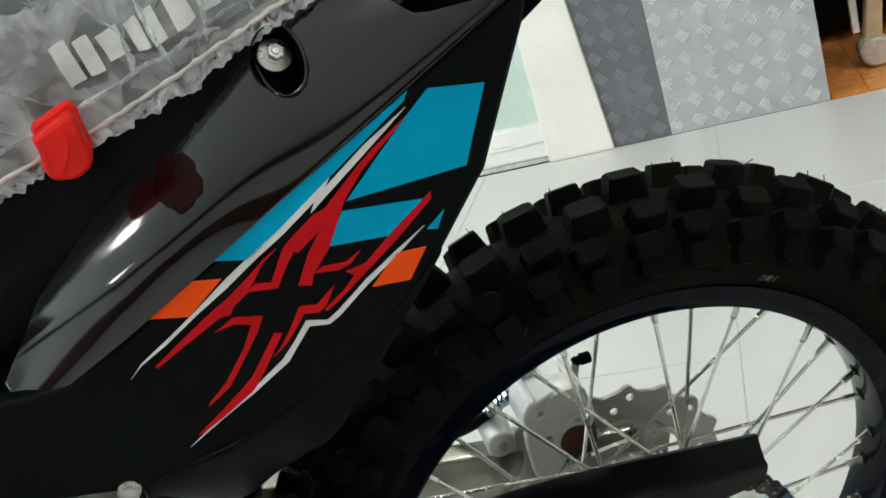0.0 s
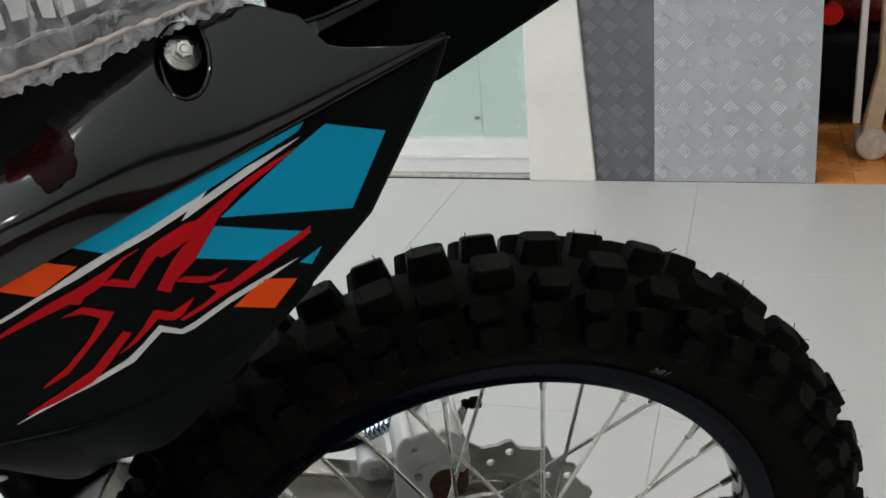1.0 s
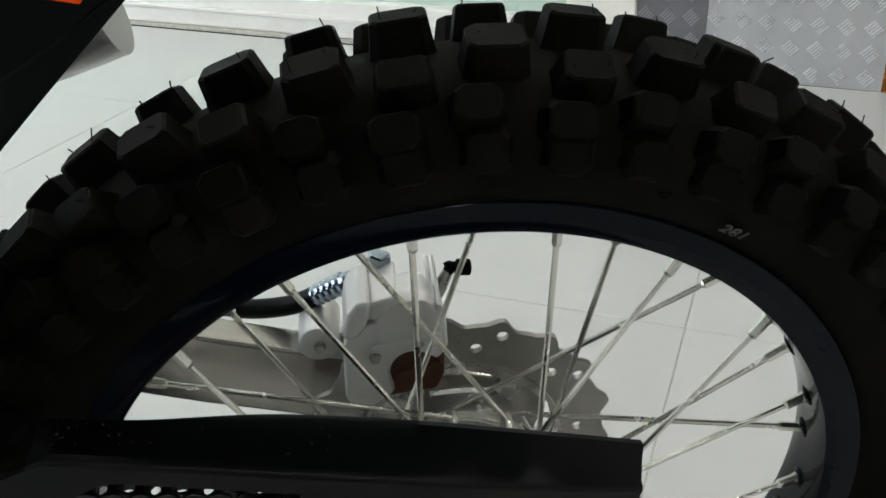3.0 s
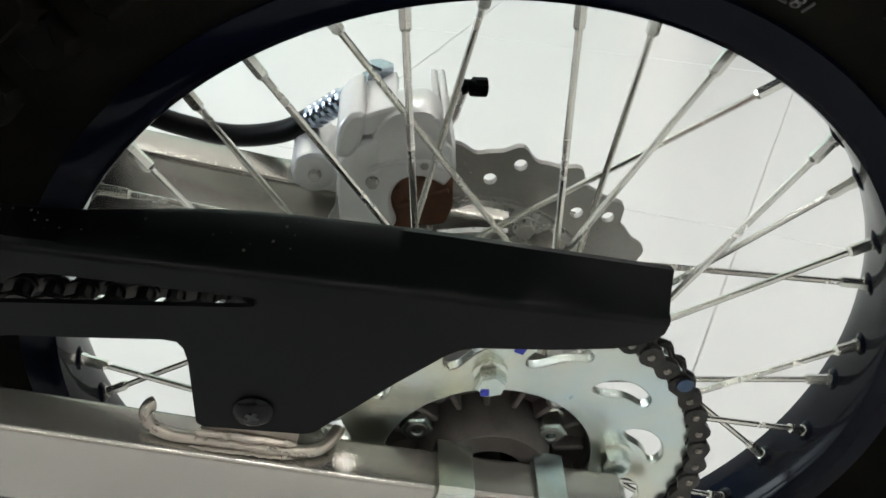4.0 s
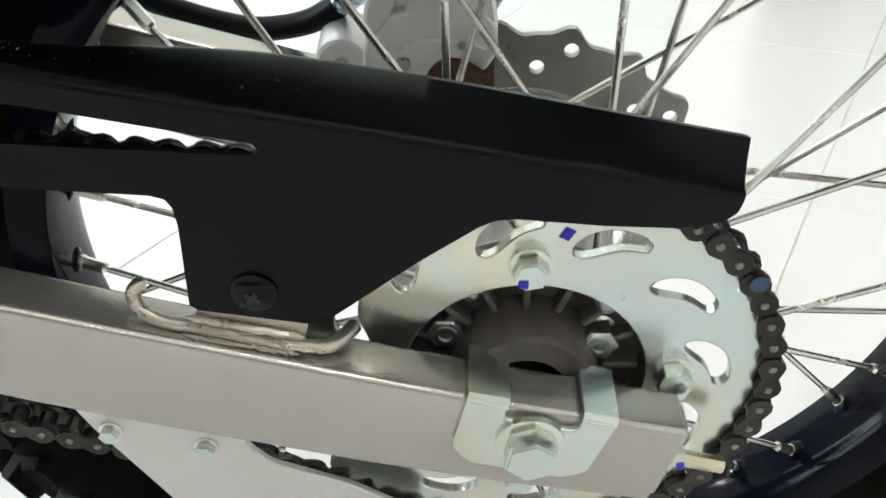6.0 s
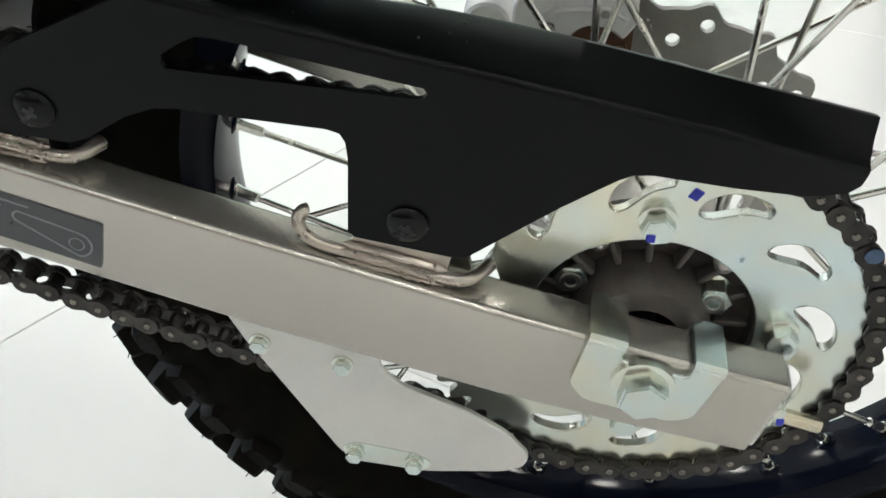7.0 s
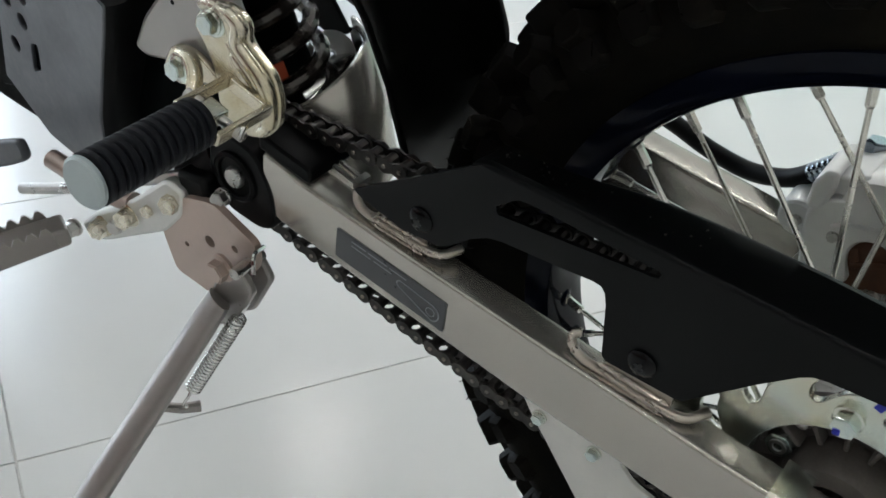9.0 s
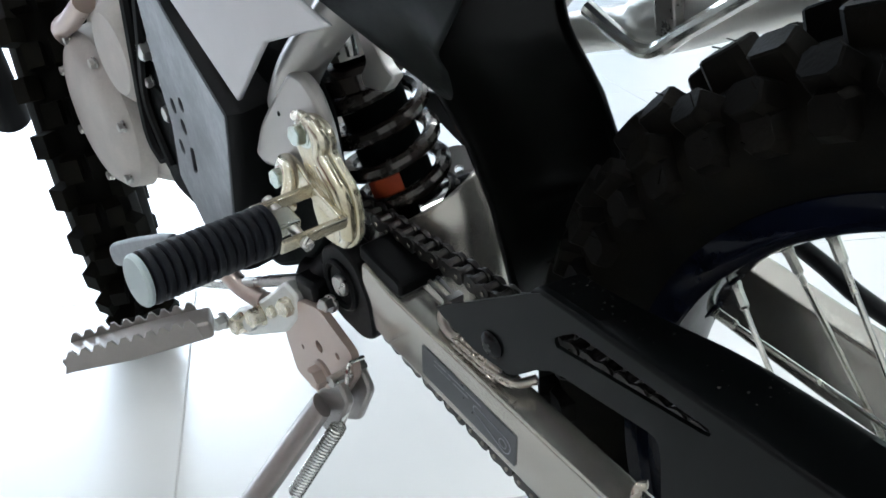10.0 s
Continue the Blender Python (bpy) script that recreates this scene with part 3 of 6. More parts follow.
for kind, a, r, y, tilt in knob_places(0.2365, ROWS_T):
    m = Matrix.Rotation(-a, 4, "Y") @ pose(r, y, 0) @ Matrix.Rotation(math.pi / 2, 4, "Y") @ pose(0, 0, 0, tilt, 0, 0)
    part("knob", KNOBS[kind], None, tyre, m=m)
    top = KNOB_H[kind]
    if y < 0.03:
        for sx in (-1, 1):
            if random.random() < 0.6:
                p = m @ Vector((sx * 0.008, -0.006 + 0.012 * random.random(), top - 0.0004))
                q = m @ Vector((sx * 0.008 + random.uniform(-0.001, 0.001), -0.005 + 0.010 * random.random(), top + random.uniform(0.002, 0.0045)))
                tube([p, q], 0.00035, 4, hairs)
hair = part("moulding_hair", hairs, RUBBER, tyre, "fine rubber moulding hairs")
hair["kind"] = "stuff"

rim_profile = [(-0.0215, 0.2415), (-0.0245, 0.2425), (-0.0262, 0.2405), (-0.0259, 0.2370), (-0.0254, 0.2310), (-0.0242, 0.2248), (-0.0222, 0.2213), (-0.0165, 0.2196), (-0.0080, 0.2189), (0.0, 0.2186)]
rim_profile = rim_profile + [(-y, r) for y, r in rim_profile[-2::-1]]
rim_profile += [(0.0200, 0.2330), (0.012, 0.2262), (-0.012, 0.2262), (-0.0200, 0.2330)]
rim = part("rim", lathe(rim_profile, 144), RIM_BLACK, moto, "glossy blue-black wheel rim", m=AT_WHEEL)

SPOKES = 36
RIM_R = 0.2192
dimple = bmesh.new()
lathe([(0, 0.0001), (-0.0035, 0.0035), (-0.0025, 0.0065), (0.003, 0.009)], 14, dimple, closed=False)
dimple_me = mesh_of(dimple, "nipple_seat", RIM_BLACK, 60)
nip = bmesh.new()
tube([(0, 0, 0), (0, 0, 0.004), (0, 0, 0.0042), (0, 0, 0.0155), (0, 0, 0.017)], [0.0036, 0.0036, 0.0031, 0.0031, 0.0022], 6, nip)
nip_me = mesh_of(nip, "nipple", SPOKE, 25)
for k in range(SPOKES):
    a = radians(9.3 + 10 * k)
    left = k % 2 == 1
    sign = (1 if k % 4 == 1 else -1) if left else (1 if k % 4 == 0 else -1)
    yh, hub_r, way = ((-0.0400, 0.0420, 38) if sign > 0 else (-0.0370, 0.0330, 54)) if left else ((0.0380, 0.0490, 70) if sign > 0 else (0.0320, 0.0480, 88))
    b = a + sign * radians(way)
    p = Vector((RIM_R * math.cos(a), WHEEL_Y + 0.002 + (-0.004 if left else 0.004), RIM_R * math.sin(a)))
    q = Vector((hub_r * math.cos(b), yh, hub_r * math.sin(b)))
    d = (q - p).normalized()
    e = (q - Vector((0, yh, 0))).normalized()
    sp = part("spoke", tube([p + d * 0.012, q - d * 0.003, q, q + Vector((0, -0.004 if yh < 0 else 0.004, 0))], 0.00175, 8), SPOKE, moto, "thin bright chromed spoke" if k == 0 else "")
    turn = d.to_track_quat("Z", "Y").to_matrix().to_4x4()
    part("nipple", nip_me, None, sp, m=Matrix.Translation(p) @ turn)
    part("nipple_seat", dimple_me, None, rim, m=Matrix.Translation(p - Vector((0, WHEEL_Y, 0)) + Vector((math.cos(a), 0, math.sin(a))) * 0.0015) @ frame_of((-math.cos(a), 0, -math.sin(a))))

# tyre marking on the sidewall
def lettering(text, size, depth):
    """Raised characters of the built-in font, centred, upright in x and z, facing -y."""
    cu = bpy.data.curves.new("lettering", "FONT")
    cu.body, cu.size, cu.extrude, cu.align_x, cu.align_y = text, size, depth, "CENTER", "CENTER"
    tmp = new("lettering", cu)
    me = bpy.data.meshes.new_from_object(tmp.evaluated_get(bpy.context.evaluated_depsgraph_get()))
    bpy.data.objects.remove(tmp)
    bpy.data.curves.remove(cu)
    me.transform(pose(0, 0, 0, 90))
    return me


ma = radians(62.8)
me = lettering("281", 0.0105, 0.0004)
me.materials.append(MARK_INK)
part("sidewall_marking", me, None, tyre, "pale moulded digits", m=Matrix.Rotation(-(ma - math.pi / 2), 4, "Y") @ pose(0, -0.0420, 0.2525) @ pose(0, 0, 0, 32, 0, 0))
part("sidewall_dot", lathe([(0, 0.0022), (-0.0006, 0.0022), (-0.0006, 0.0034), (0, 0.0034)], 14), RUBBER, tyre, m=Matrix.Rotation(-radians(-17.1), 4, "Y") @ pose(0, -0.0440, 0.2610) @ pose(0, 0, 0, 34, 0, 0))

hub = part("hub", lathe([(-0.040, 0.012), (-0.040, 0.030), (-0.0365, 0.048), (-0.0305, 0.048), (-0.028, 0.034), (-0.010, 0.026), (0.012, 0.026), (0.028, 0.036), (0.0305, 0.050), (0.0365, 0.050), (0.042, 0.040), (0.060, 0.036), (0.060, 0.012)], 64), ALLOY, moto, "cast alloy wheel hub")
for k in range(9):
    a = radians(20 + 40 * k)
    part("hub_rib", block(0, 0, 0, 0.030, 0.016, 0.006), ALLOY, hub, bevel=0.002, m=Matrix.Rotation(-a, 4, "Y") @ pose(0.040, 0.030, 0))

# -- brake disc --
outer = []
for i in range(216):
    a = 2 * math.pi * i / 216
    w = math.cos(18 * a - 18 * radians(76))
    outer.append(((0.1000 + 0.0032 * w - 0.0012 * math.cos(36 * a)) * math.cos(a), (0.1000 + 0.0032 * w - 0.0012 * math.cos(36 * a)) * math.sin(a)))
holes = [circle(0, 0, 0.0695, 64)]
for k in range(9):
    a = radians(74 + 40 * k)
    holes.append(circle(0.0930 * math.cos(a), 0.0930 * math.sin(a), 0.0037, 14))
    a = radians(83.5 + 40 * k)
    holes.append(circle(0.0812 * math.cos(a), 0.0812 * math.sin(a), 0.0037, 14))
disc = part("brake_disc", plate(outer, 0.0610, 0.0650, holes), DISC_STEEL, moto, "scalloped steel brake disc with drilled holes")
holes = []
for k in range(6):
    a0 = 60 * k
    holes.append([(r * math.cos(radians(a0 + d)), r * math.sin(radians(a0 + d))) for d, r in ((6, 0.050), (12, 0.064), (30, 0.0665), (48, 0.064), (54, 0.050), (30, 0.047))])
part("disc_carrier", plate(circle(0, 0, 0.0693, 64), 0.0570, 0.0612, holes), STEEL, disc, "pale spoked disc carrier")
for k in range(6):
    a = radians(60 * k)
    hex_bolt("disc_bolt", (0.058 * math.cos(a), 0.057, 0.058 * math.sin(a)), (0, -1, 0), 0.010, disc, STEEL)

# -- sprocket, hub carrier, chain --
TEETH, PITCH = 52, 0.0127
SPR_R = PITCH / 2 / math.sin(math.pi / TEETH)
outer = []
for k in range(TEETH):
    for f, r in ((0.0, SPR_R + 0.0038), (0.16, SPR_R + 0.0030), (0.36, SPR_R - 0.0036), (0.5, SPR_R - 0.0045), (0.64, SPR_R - 0.0036), (0.84, SPR_R + 0.0030)):
        a = 2 * math.pi * (k + f) / TEETH
        outer.append((r * math.cos(a), r * math.sin(a)))
holes = [circle(0, 0, 0.0525, 64)]
for k in range(12):
    ring = [(-10.8, 0.0692), (-11.7, 0.0738), (-9.3, 0.0805), (-4.6, 0.0862), (1.2, 0.0886), (6.5, 0.0888), (9.2, 0.0862), (8.9, 0.0826), (5.0, 0.0808), (1.0, 0.0780), (-2.6, 0.0735), (-6.8, 0.0697)]
    holes.append(rounded([(r * math.cos(radians(5.5 + 30 * k - d)), r * math.sin(radians(5.5 + 30 * k - d))) for d, r in ring], 0.005, 2))
sprocket = part("sprocket", plate(outer, -0.0680, -0.0625, holes), ZINC, moto, "zinc-plated rear sprocket with cut-outs", bevel=0.0006)
carrier = part("sprocket_carrier", lathe([(-0.060, 0.0560), (-0.0620, 0.0555), (-0.0620, 0.0522), (-0.056, 0.0510), (-0.052, 0.034), (-0.072, 0.0310), (-0.076, 0.0290), (-0.076, 0.018), (-0.042, 0.018), (-0.042, 0.0560)], 72), HUB_BLACK, moto, "black cast sprocket carrier")
for k in range(16):
    a = radians(22.5 * k)
    part("carrier_rib", block(0, 0, 0, 0.016, 0.010, 0.0030), HUB_BLACK, carrier, bevel=0.001, m=Matrix.Rotation(-a, 4, "Y") @ pose(0.042, -0.0565, 0))
for k in range(4):
    a = radians(90 + 86.5 * -k if k < 2 else 90 + 90 * k)
    hex_bolt("sprocket_bolt", (0.0640 * math.cos(a), -0.0680, 0.0640 * math.sin(a)), (0, -1, 0), 0.0125, sprocket, ZINC, "zinc hexagon bolt" if k == 0 else "", head=0.72, socket=False, turn=0.2)
for deg, r in ((27, 0.0355), (146, 0.0412), (205, 0.0385), (263, 0.0385), (323, 0.0385)):
    b = radians(deg)
    c = (r * math.cos(b), -0.0545, r * math.sin(b))
    nut = hex_bolt("carrier_nut", c, (0, -1, 0), 0.0145, carrier, ZINC, flange=1.25, head=0.80)
    part("stud_end", lathe([(0.0, 0.0052), (-0.0008, 0.0050), (-0.0008, 0.0030), (0.0030, 0.0026), (0.0030, 0.0001)], 16, closed=False, at=(c[0], -0.0661, c[2])), DISC_STEEL, carrier)
for deg, r in ((48, 0.0500), (118, 0.0500)):
    b = radians(deg)
    part("carrier_pin", lathe([(0.004, 0.0050), (0.0, 0.0050), (-0.0008, 0.0042), (-0.0022, 0.0036), (-0.0034, 0.0022), (-0.0038, 0.0001)], 18, closed=False, at=(r * math.cos(b), -0.0620, r * math.sin(b))), STEEL, carrier, "bright round pin")
part("paint_mark", block(0, 0, 0, 0.0046, 0.0005, 0.0056), BLUE_INK, sprocket, "blue inspection mark", m=pose(0.0138, -0.0682, 0.0792) @ pose(0, 0, 0, 0, 30, 0), bevel=0.001)
part("paint_mark", block(0, 0, 0, 0.0040, 0.0012, 0.0040), BLUE_INK, sprocket, "blue inspection mark", m=pose(-0.0030, -0.0772, 0.0610), bevel=0.001)


def chain_path():
    """Arc lengths along the lower run, round the sprocket, along the upper run; in the arm's frame."""
    pts = []
    low = [(-0.62, -0.030), (-0.50, -0.0475), (-0.38, -0.0675), (-0.25, -0.0828), (-0.15, -0.0905), (-0.09, -0.0955), (-0.055, -0.0985)]
    up = [(-0.03, 0.1005), (-0.16, 0.0745), (-0.31, 0.0545), (-0.40, 0.0430), (-0.50, 0.0305), (-0.62, 0.016)]
    pts += [tuple(p) for p in smooth_path([(a, 0, b) for a, b in low], 20)]
    for i in range(1, 60):
        a = radians(-106 + (105 + 106) * i / 60)
        pts.append((SPR_R * math.cos(a), 0, SPR_R * math.sin(a)))
    pts += [tuple(p) for p in smooth_path([(a, 0, b) for a, b in up], 20)]
    return [Vector(p) for p in pts]


def link_mesh(outer_link):
    bm = bmesh.new()
    ring = []
    R, waist = 0.0058 if outer_link else 0.0056, 0.0036
    for i in range(9):
        a = radians(60 + 240 * i / 8)
        ring.append((R * math.cos(a), R * math.sin(a)))
    ring.append((PITCH / 2, -waist))
    for i in range(9):
        a = radians(-120 + 240 * i / 8)
        ring.append((PITCH + R * math.cos(a), R * math.sin(a)))
    ring.append((PITCH / 2, waist))
    for sgn in (-1, 1):
        y = (0.0066 if outer_link else 0.0048) * sgn
        plate(ring, y - 0.0009, y + 0.0009, bm=bm)
    if not outer_link:
        for x in (0, PITCH):
            lathe([(-0.0040, 0.0002), (-0.0040, 0.0042), (0.0040, 0.0042), (0.0040, 0.0002)], 10, bm, closed=False, at=(x, 0, 0))
    return mesh_of(bm, "link", CHAIN_STEEL, 30)


def pin_mesh():
    bm = bmesh.new()
    lathe([(-0.0086, 0.0001), (-0.0086, 0.0014), (-0.0080, 0.0019), (0.0080, 0.0019), (0.0086, 0.0001)], 10, bm, closed=False)
    return mesh_of(bm, "pin", PIN_STEEL, 30)


LINKS = [link_mesh(True), link_mesh(False)]
PIN = pin_mesh()
chain = part("chain", lathe([(-0.0005, 0.002), (0.0005, 0.002), (0.0005, 0.0025), (-0.0005, 0.0025)], 6, at=(-0.60, -0.065, 0.17)), CHAIN_STEEL, moto, "dark steel roller drive chain")
cp = chain_path()
at, acc, spots, need = 0, 0.0, [], 0.0
for p, q in zip(cp, cp[1:]):
    L = (q - p).length
    while need <= acc + L:
        spots.append(p + (q - p) * ((need - acc) / L))
        need += PITCH
    acc += L
TURN_ARM = Matrix.Rotation(ARM, 4, "Y")
for i, (p, q) in enumerate(zip(spots, spots[1:])):
    d = q - p
    m = TURN_ARM @ Matrix.Translation((p.x, -0.0652, p.z)) @ Matrix.Rotation(-math.atan2(d.z, d.x), 4, "Y")
    part("link", LINKS[i % 2], None, chain, m=m)
    if i % 2 == 0:
        part("link", PIN, None, chain, m=m)
        part("link", PIN, None, chain, m=m @ Matrix.Translation((PITCH, 0, 0)))


part("paint_mark", plate(circle(0.0903, 0.0581, 0.0040, 14), -0.0740, -0.0735), CHAIN_BLUE, chain, "blue mark on a link")


# -- swingarm --
def beam(stations, y_out, y_in, r=0.0032):
    """A hollow-looking box beam: stations of (s, low, high) in the arm's frame, rounded edges."""
    bm = bmesh.new()
    rings = []
    for s, lo, hi in stations:
        ring = rounded([(y_out, lo), (y_in, lo), (y_in, hi), (y_out, hi)], r, 3)
        vs = []
        for y, n in ring:
            x, z = arm(s, n)
            vs.append(bm.verts.new((x, y, z)))
        rings.append(vs)
    k = len(rings[0])
    for A, B in zip(rings, rings[1:]):
        for j in range(k):
            bm.faces.new((A[j], A[(j + 1) % k], B[(j + 1) % k], B[j]))
    bm.faces.new(rings[0])
    bm.faces.new(rings[-1][::-1])
    return bm


LEFT = [(-0.402, -0.0175, 0.0325), (-0.372, -0.0205, 0.0268), (-0.28, -0.0275, 0.0216), (-0.17, -0.0340, 0.0174), (-0.06, -0.0360, 0.0144), (0.0, -0.0345, 0.0145), (0.0625, -0.0310, 0.0160)]
swing = part("swingarm", beam(LEFT, -0.1000, -0.0765), CHAMPAGNE, moto, "champagne silver box-section swingarm")
RIGHT = [(s, lo + 0.012, hi + 0.018) for s, lo, hi in LEFT]
part("right_beam", beam(RIGHT, 0.1130, 0.0895), CHAMPAGNE, swing)
# cup-shaped bridge between the arms, ahead of the wheel
bm = bmesh.new()
rings = []
for i in range(29):
    a = radians(-112 + 186 * i / 28)
    rim_z = 0.136 + 0.028 * min(1.0, max(0.0, (i - 9) / 10))
    ring = []
    for r, z in ((0.050, 0.060), (0.0505, 0.080), (0.050, rim_z - 0.002), (0.0485, rim_z), (0.0465, rim_z - 0.001), (0.046, 0.080), (0.046, 0.060)):
        ring.append(bm.verts.new((-0.4420 + r * math.cos(a) * (1.34 if math.cos(a) > 0 else 1.0) + 0.10 * (0.14 - z), -0.006 + 1.12 * r * math.sin(a), z)))
    rings.append(ring)
for A, B in zip(rings, rings[1:]):
    for j in range(7):
        bm.faces.new((A[j], A[(j + 1) % 7], B[(j + 1) % 7], B[j]))
bm.faces.new(rings[0])
bm.faces.new(rings[-1][::-1])
bridge = part("bridge", bm, CHAMPAGNE, swing, "curved silver bridge between the arms", sharp=50)
bm = bmesh.new()
rings = []
for i in range(29):
    a = radians(-112 + 186 * i / 28)
    rim_z = 0.128 + 0.028 * min(1.0, max(0.0, (i - 9) / 10))
    rings.append([bm.verts.new((-0.4420 + r * math.cos(a) * (1.34 if math.cos(a) > 0 else 1.0) + 0.10 * (0.14 - z), -0.006 + 1.12 * r * math.sin(a), z)) for r, z in ((0.0455, 0.070), (0.0455, rim_z), (0.0440, rim_z), (0.0440, 0.070))])
for A, B in zip(rings, rings[1:]):
    for j in range(4):
        bm.faces.new((A[j], A[(j + 1) % 4], B[(j + 1) % 4], B[j]))
part("bridge_liner", bm, BLACK_GLOSS, bridge, "black inside of the bridge", sharp=50)
part("bridge_floor", lathe([(0.0, 0.0001), (0.006, 0.0001), (0.006, 0.046), (0.0, 0.046)], 28, closed=False), BLACK_SATIN, bridge, m=pose(-0.440, -0.006, 0.096, 90))
part("bridge_web", plate([(-0.47, 0.070), (-0.420, 0.066), (-0.405, 0.080), (-0.43, 0.095), (-0.47, 0.095)], -0.076, 0.076), CHAMPAGNE, swing, bevel=0.010)
# rubber slider over the arm's front end
part("chain_slider", plate([(-0.410, 0.0310), (-0.390, 0.0285), (-0.366, 0.0255), (-0.363, 0.0270), (-0.364, 0.0365), (-0.368, 0.0385), (-0.410, 0.0420)], -0.0965, -0.056, to=arm), BLACK_SATIN, swing, "black rubber chain slider", bevel=0.002)

for k in range(2):
    part("slider_clip", plate(rounded([(-0.3660, 0.0290), (-0.3400, 0.0245), (-0.3400, 0.0262), (-0.3660, 0.0312)], 0.0006), -0.0745 + 0.0065 * k, -0.0722 + 0.0065 * k, to=arm), STEEL, swing, "bright steel slider clip")
part("slider_clip", plate([(-0.3440, 0.0235), (-0.3390, 0.0228), (-0.3390, 0.0300), (-0.3440, 0.0305)], -0.0760, -0.0640, to=arm), STEEL, swing)

# end cap and adjuster
x, z = arm(0.064, -0.008)
part("end_cap", beam([(0.0625, -0.0285, 0.0145), (0.0650, -0.0285, 0.0145)], -0.0985, -0.079, 0.004), STEEL, swing)
x, z = arm(0.066, -0.012)
adj = part("adjuster_bolt", tube([(x, -0.088, z), (x + 0.026, -0.088, z - 0.007)], 0.0038, 10), GOLD_ZINC, swing, "brass-coloured adjuster bolt")
hex_bolt("adjuster_nut", (x + 0.001, -0.088, z), (math.cos(ARM), 0, -math.sin(ARM)), 0.011, adj, ZINC)
part("paint_mark", block(0, 0, 0, 0.004, 0.004, 0.004), BLUE_INK, adj, "blue inspection mark", m=pose(x + 0.006, -0.0925, z - 0.001), bevel=0.001)

# saddle clamp round the axle
outline = rounded([(-0.0300, 0.0165), (-0.0295, -0.0125), (-0.0205, -0.0205), (0.0205, -0.0205), (0.0300, -0.0145), (0.0325, 0.0165), (0.0180, 0.0165), (0.0180, 0.0095), (-0.0130, 0.0095), (-0.0130, 0.0165)], 0.0035)
clamp = part("axle_clamp", plate(outline, -0.1035, -0.1003, to=arm), ZINC, moto, "zinc-plated saddle plate over the swingarm end", bevel=0.0008)
for a, b in ((-0.0300, -0.0130), (0.0180, 0.0325)):
    bm = bmesh.new()
    prof = [(-0.1035, 0.0150), (-0.1030, 0.0175), (-0.1010, 0.0192), (-0.074, 0.0192), (-0.0733, 0.0180), (-0.0733, -0.010)]
    inner = [(-0.1004, 0.0150), (-0.0995, 0.0168), (-0.0765, 0.0168), (-0.0762, 0.0160), (-0.0762, -0.010)]
    ring = prof + inner[::-1]
    va, vb = [], []
    for y, n in ring:
        xa, za = arm(a, n)
        xb, zb = arm(b, n)
        va.append(bm.verts.new((xa, y, za)))
        vb.append(bm.verts.new((xb, y, zb)))
    bm.faces.new(va)
    bm.faces.new(vb[::-1])
    for i in range(len(ring)):
        j = (i + 1) % len(ring)
        bm.faces.new((va[i], va[j], vb[j], vb[i]))
    part("strap", bm, ZINC, clamp)
axle = hex_bolt("axle_bolt", (0.0006, -0.1035, -0.0006), (0, -1, 0), 0.0200, moto, ZINC, "zinc hexagon axle bolt", flange=1.42, head=0.62, turn=0.35)
part("axle", tube([(0, -0.10, 0), (0, 0.115, 0)], 0.0075, 16), STEEL, axle, m=axle.matrix_basis.inverted())

# guard brackets welded on the swingarm: a bent rod whose ends turn inward, a ragged bead along its foot
def hook(s0, n, f=1.0):
    rel = [(-0.0086, 0.0082, -0.0830), (-0.0108, 0.0078, -0.0845), (-0.0120, 0.0056, -0.0872), (-0.0085, 0.0018, -0.0905), (0.0, -0.0002, -0.0925), (0.0104, 0.0, -0.0930), (0.0310, 0.0, -0.0932), (0.0515, -0.0004, -0.0930), (0.0632, 0.0, -0.0915), (0.0690, 0.0010, -0.0875), (0.0725, 0.0020, -0.0820), (0.0745, 0.0022, -0.0780)]
    path = smooth_path([(arm(s0 + f * s, n + d)[0], y, arm(s0 + f * s, n + d)[1]) for s, d, y in rel], 5)
    last = len(path) - 1
    rs = [(0.0034 - 0.0006 * math.sin(math.pi * i / last)) * min(1.0, 0.45 + 0.3 * i, 0.45 + 0.3 * (last - i)) for i in range(last + 1)]
    ob = part("guard_bracket", tube(path, rs, 14), WELD, swing, "bent rod bracket welded to the arm")
    rag = random.Random(int(-s0 * 1000))
    for dy, dn, r in ((-0.0022, 0.0016, 0.0015), (0.0008, 0.0034, 0.0019), (-0.0030, -0.0024, 0.0010)):
        bead = []
        for i in range(31):
            x, z = arm(s0 + f * (0.0085 + 0.0470 * i / 30), n + dn + rag.uniform(-0.0004, 0.0004))
            bead.append((x, -0.0930 + dy + rag.uniform(-0.0003, 0.0003), z))
        part("weld_bead", tube(bead, [r * rag.uniform(0.78, 1.18) * min(1.0, 0.2 + 0.3 * min(i, 30 - i)) for i in range(31)], 8), WELD, ob)
    return ob


hook(-0.1524, 0.0203)
hook(-0.3195, 0.0288, 0.9)
part("bracket_foot", plate([(-0.1410, 0.018), (-0.0970, 0.016), (-0.0970, 0.038), (-0.1380, 0.038)], -0.0912, -0.0885, to=arm), WELD, swing)
part("bracket_foot", plate([(-0.3130, 0.027), (-0.2720, 0.024), (-0.2720, 0.042), (-0.3060, 0.043)], -0.0912, -0.0885, to=arm), WELD, swing)

# warning label with unreadable small print and a chain outline
lab = part("warning_label", plate(rounded([(-0.3350, 0.0103), (-0.2440, 0.0043), (-0.2438, -0.0215), (-0.3352, -0.0148)], 0.0012), -0.1008, -0.0999, to=arm), LABEL_GREY, swing, "dark grey warning label with faint print")
bm = bmesh.new()
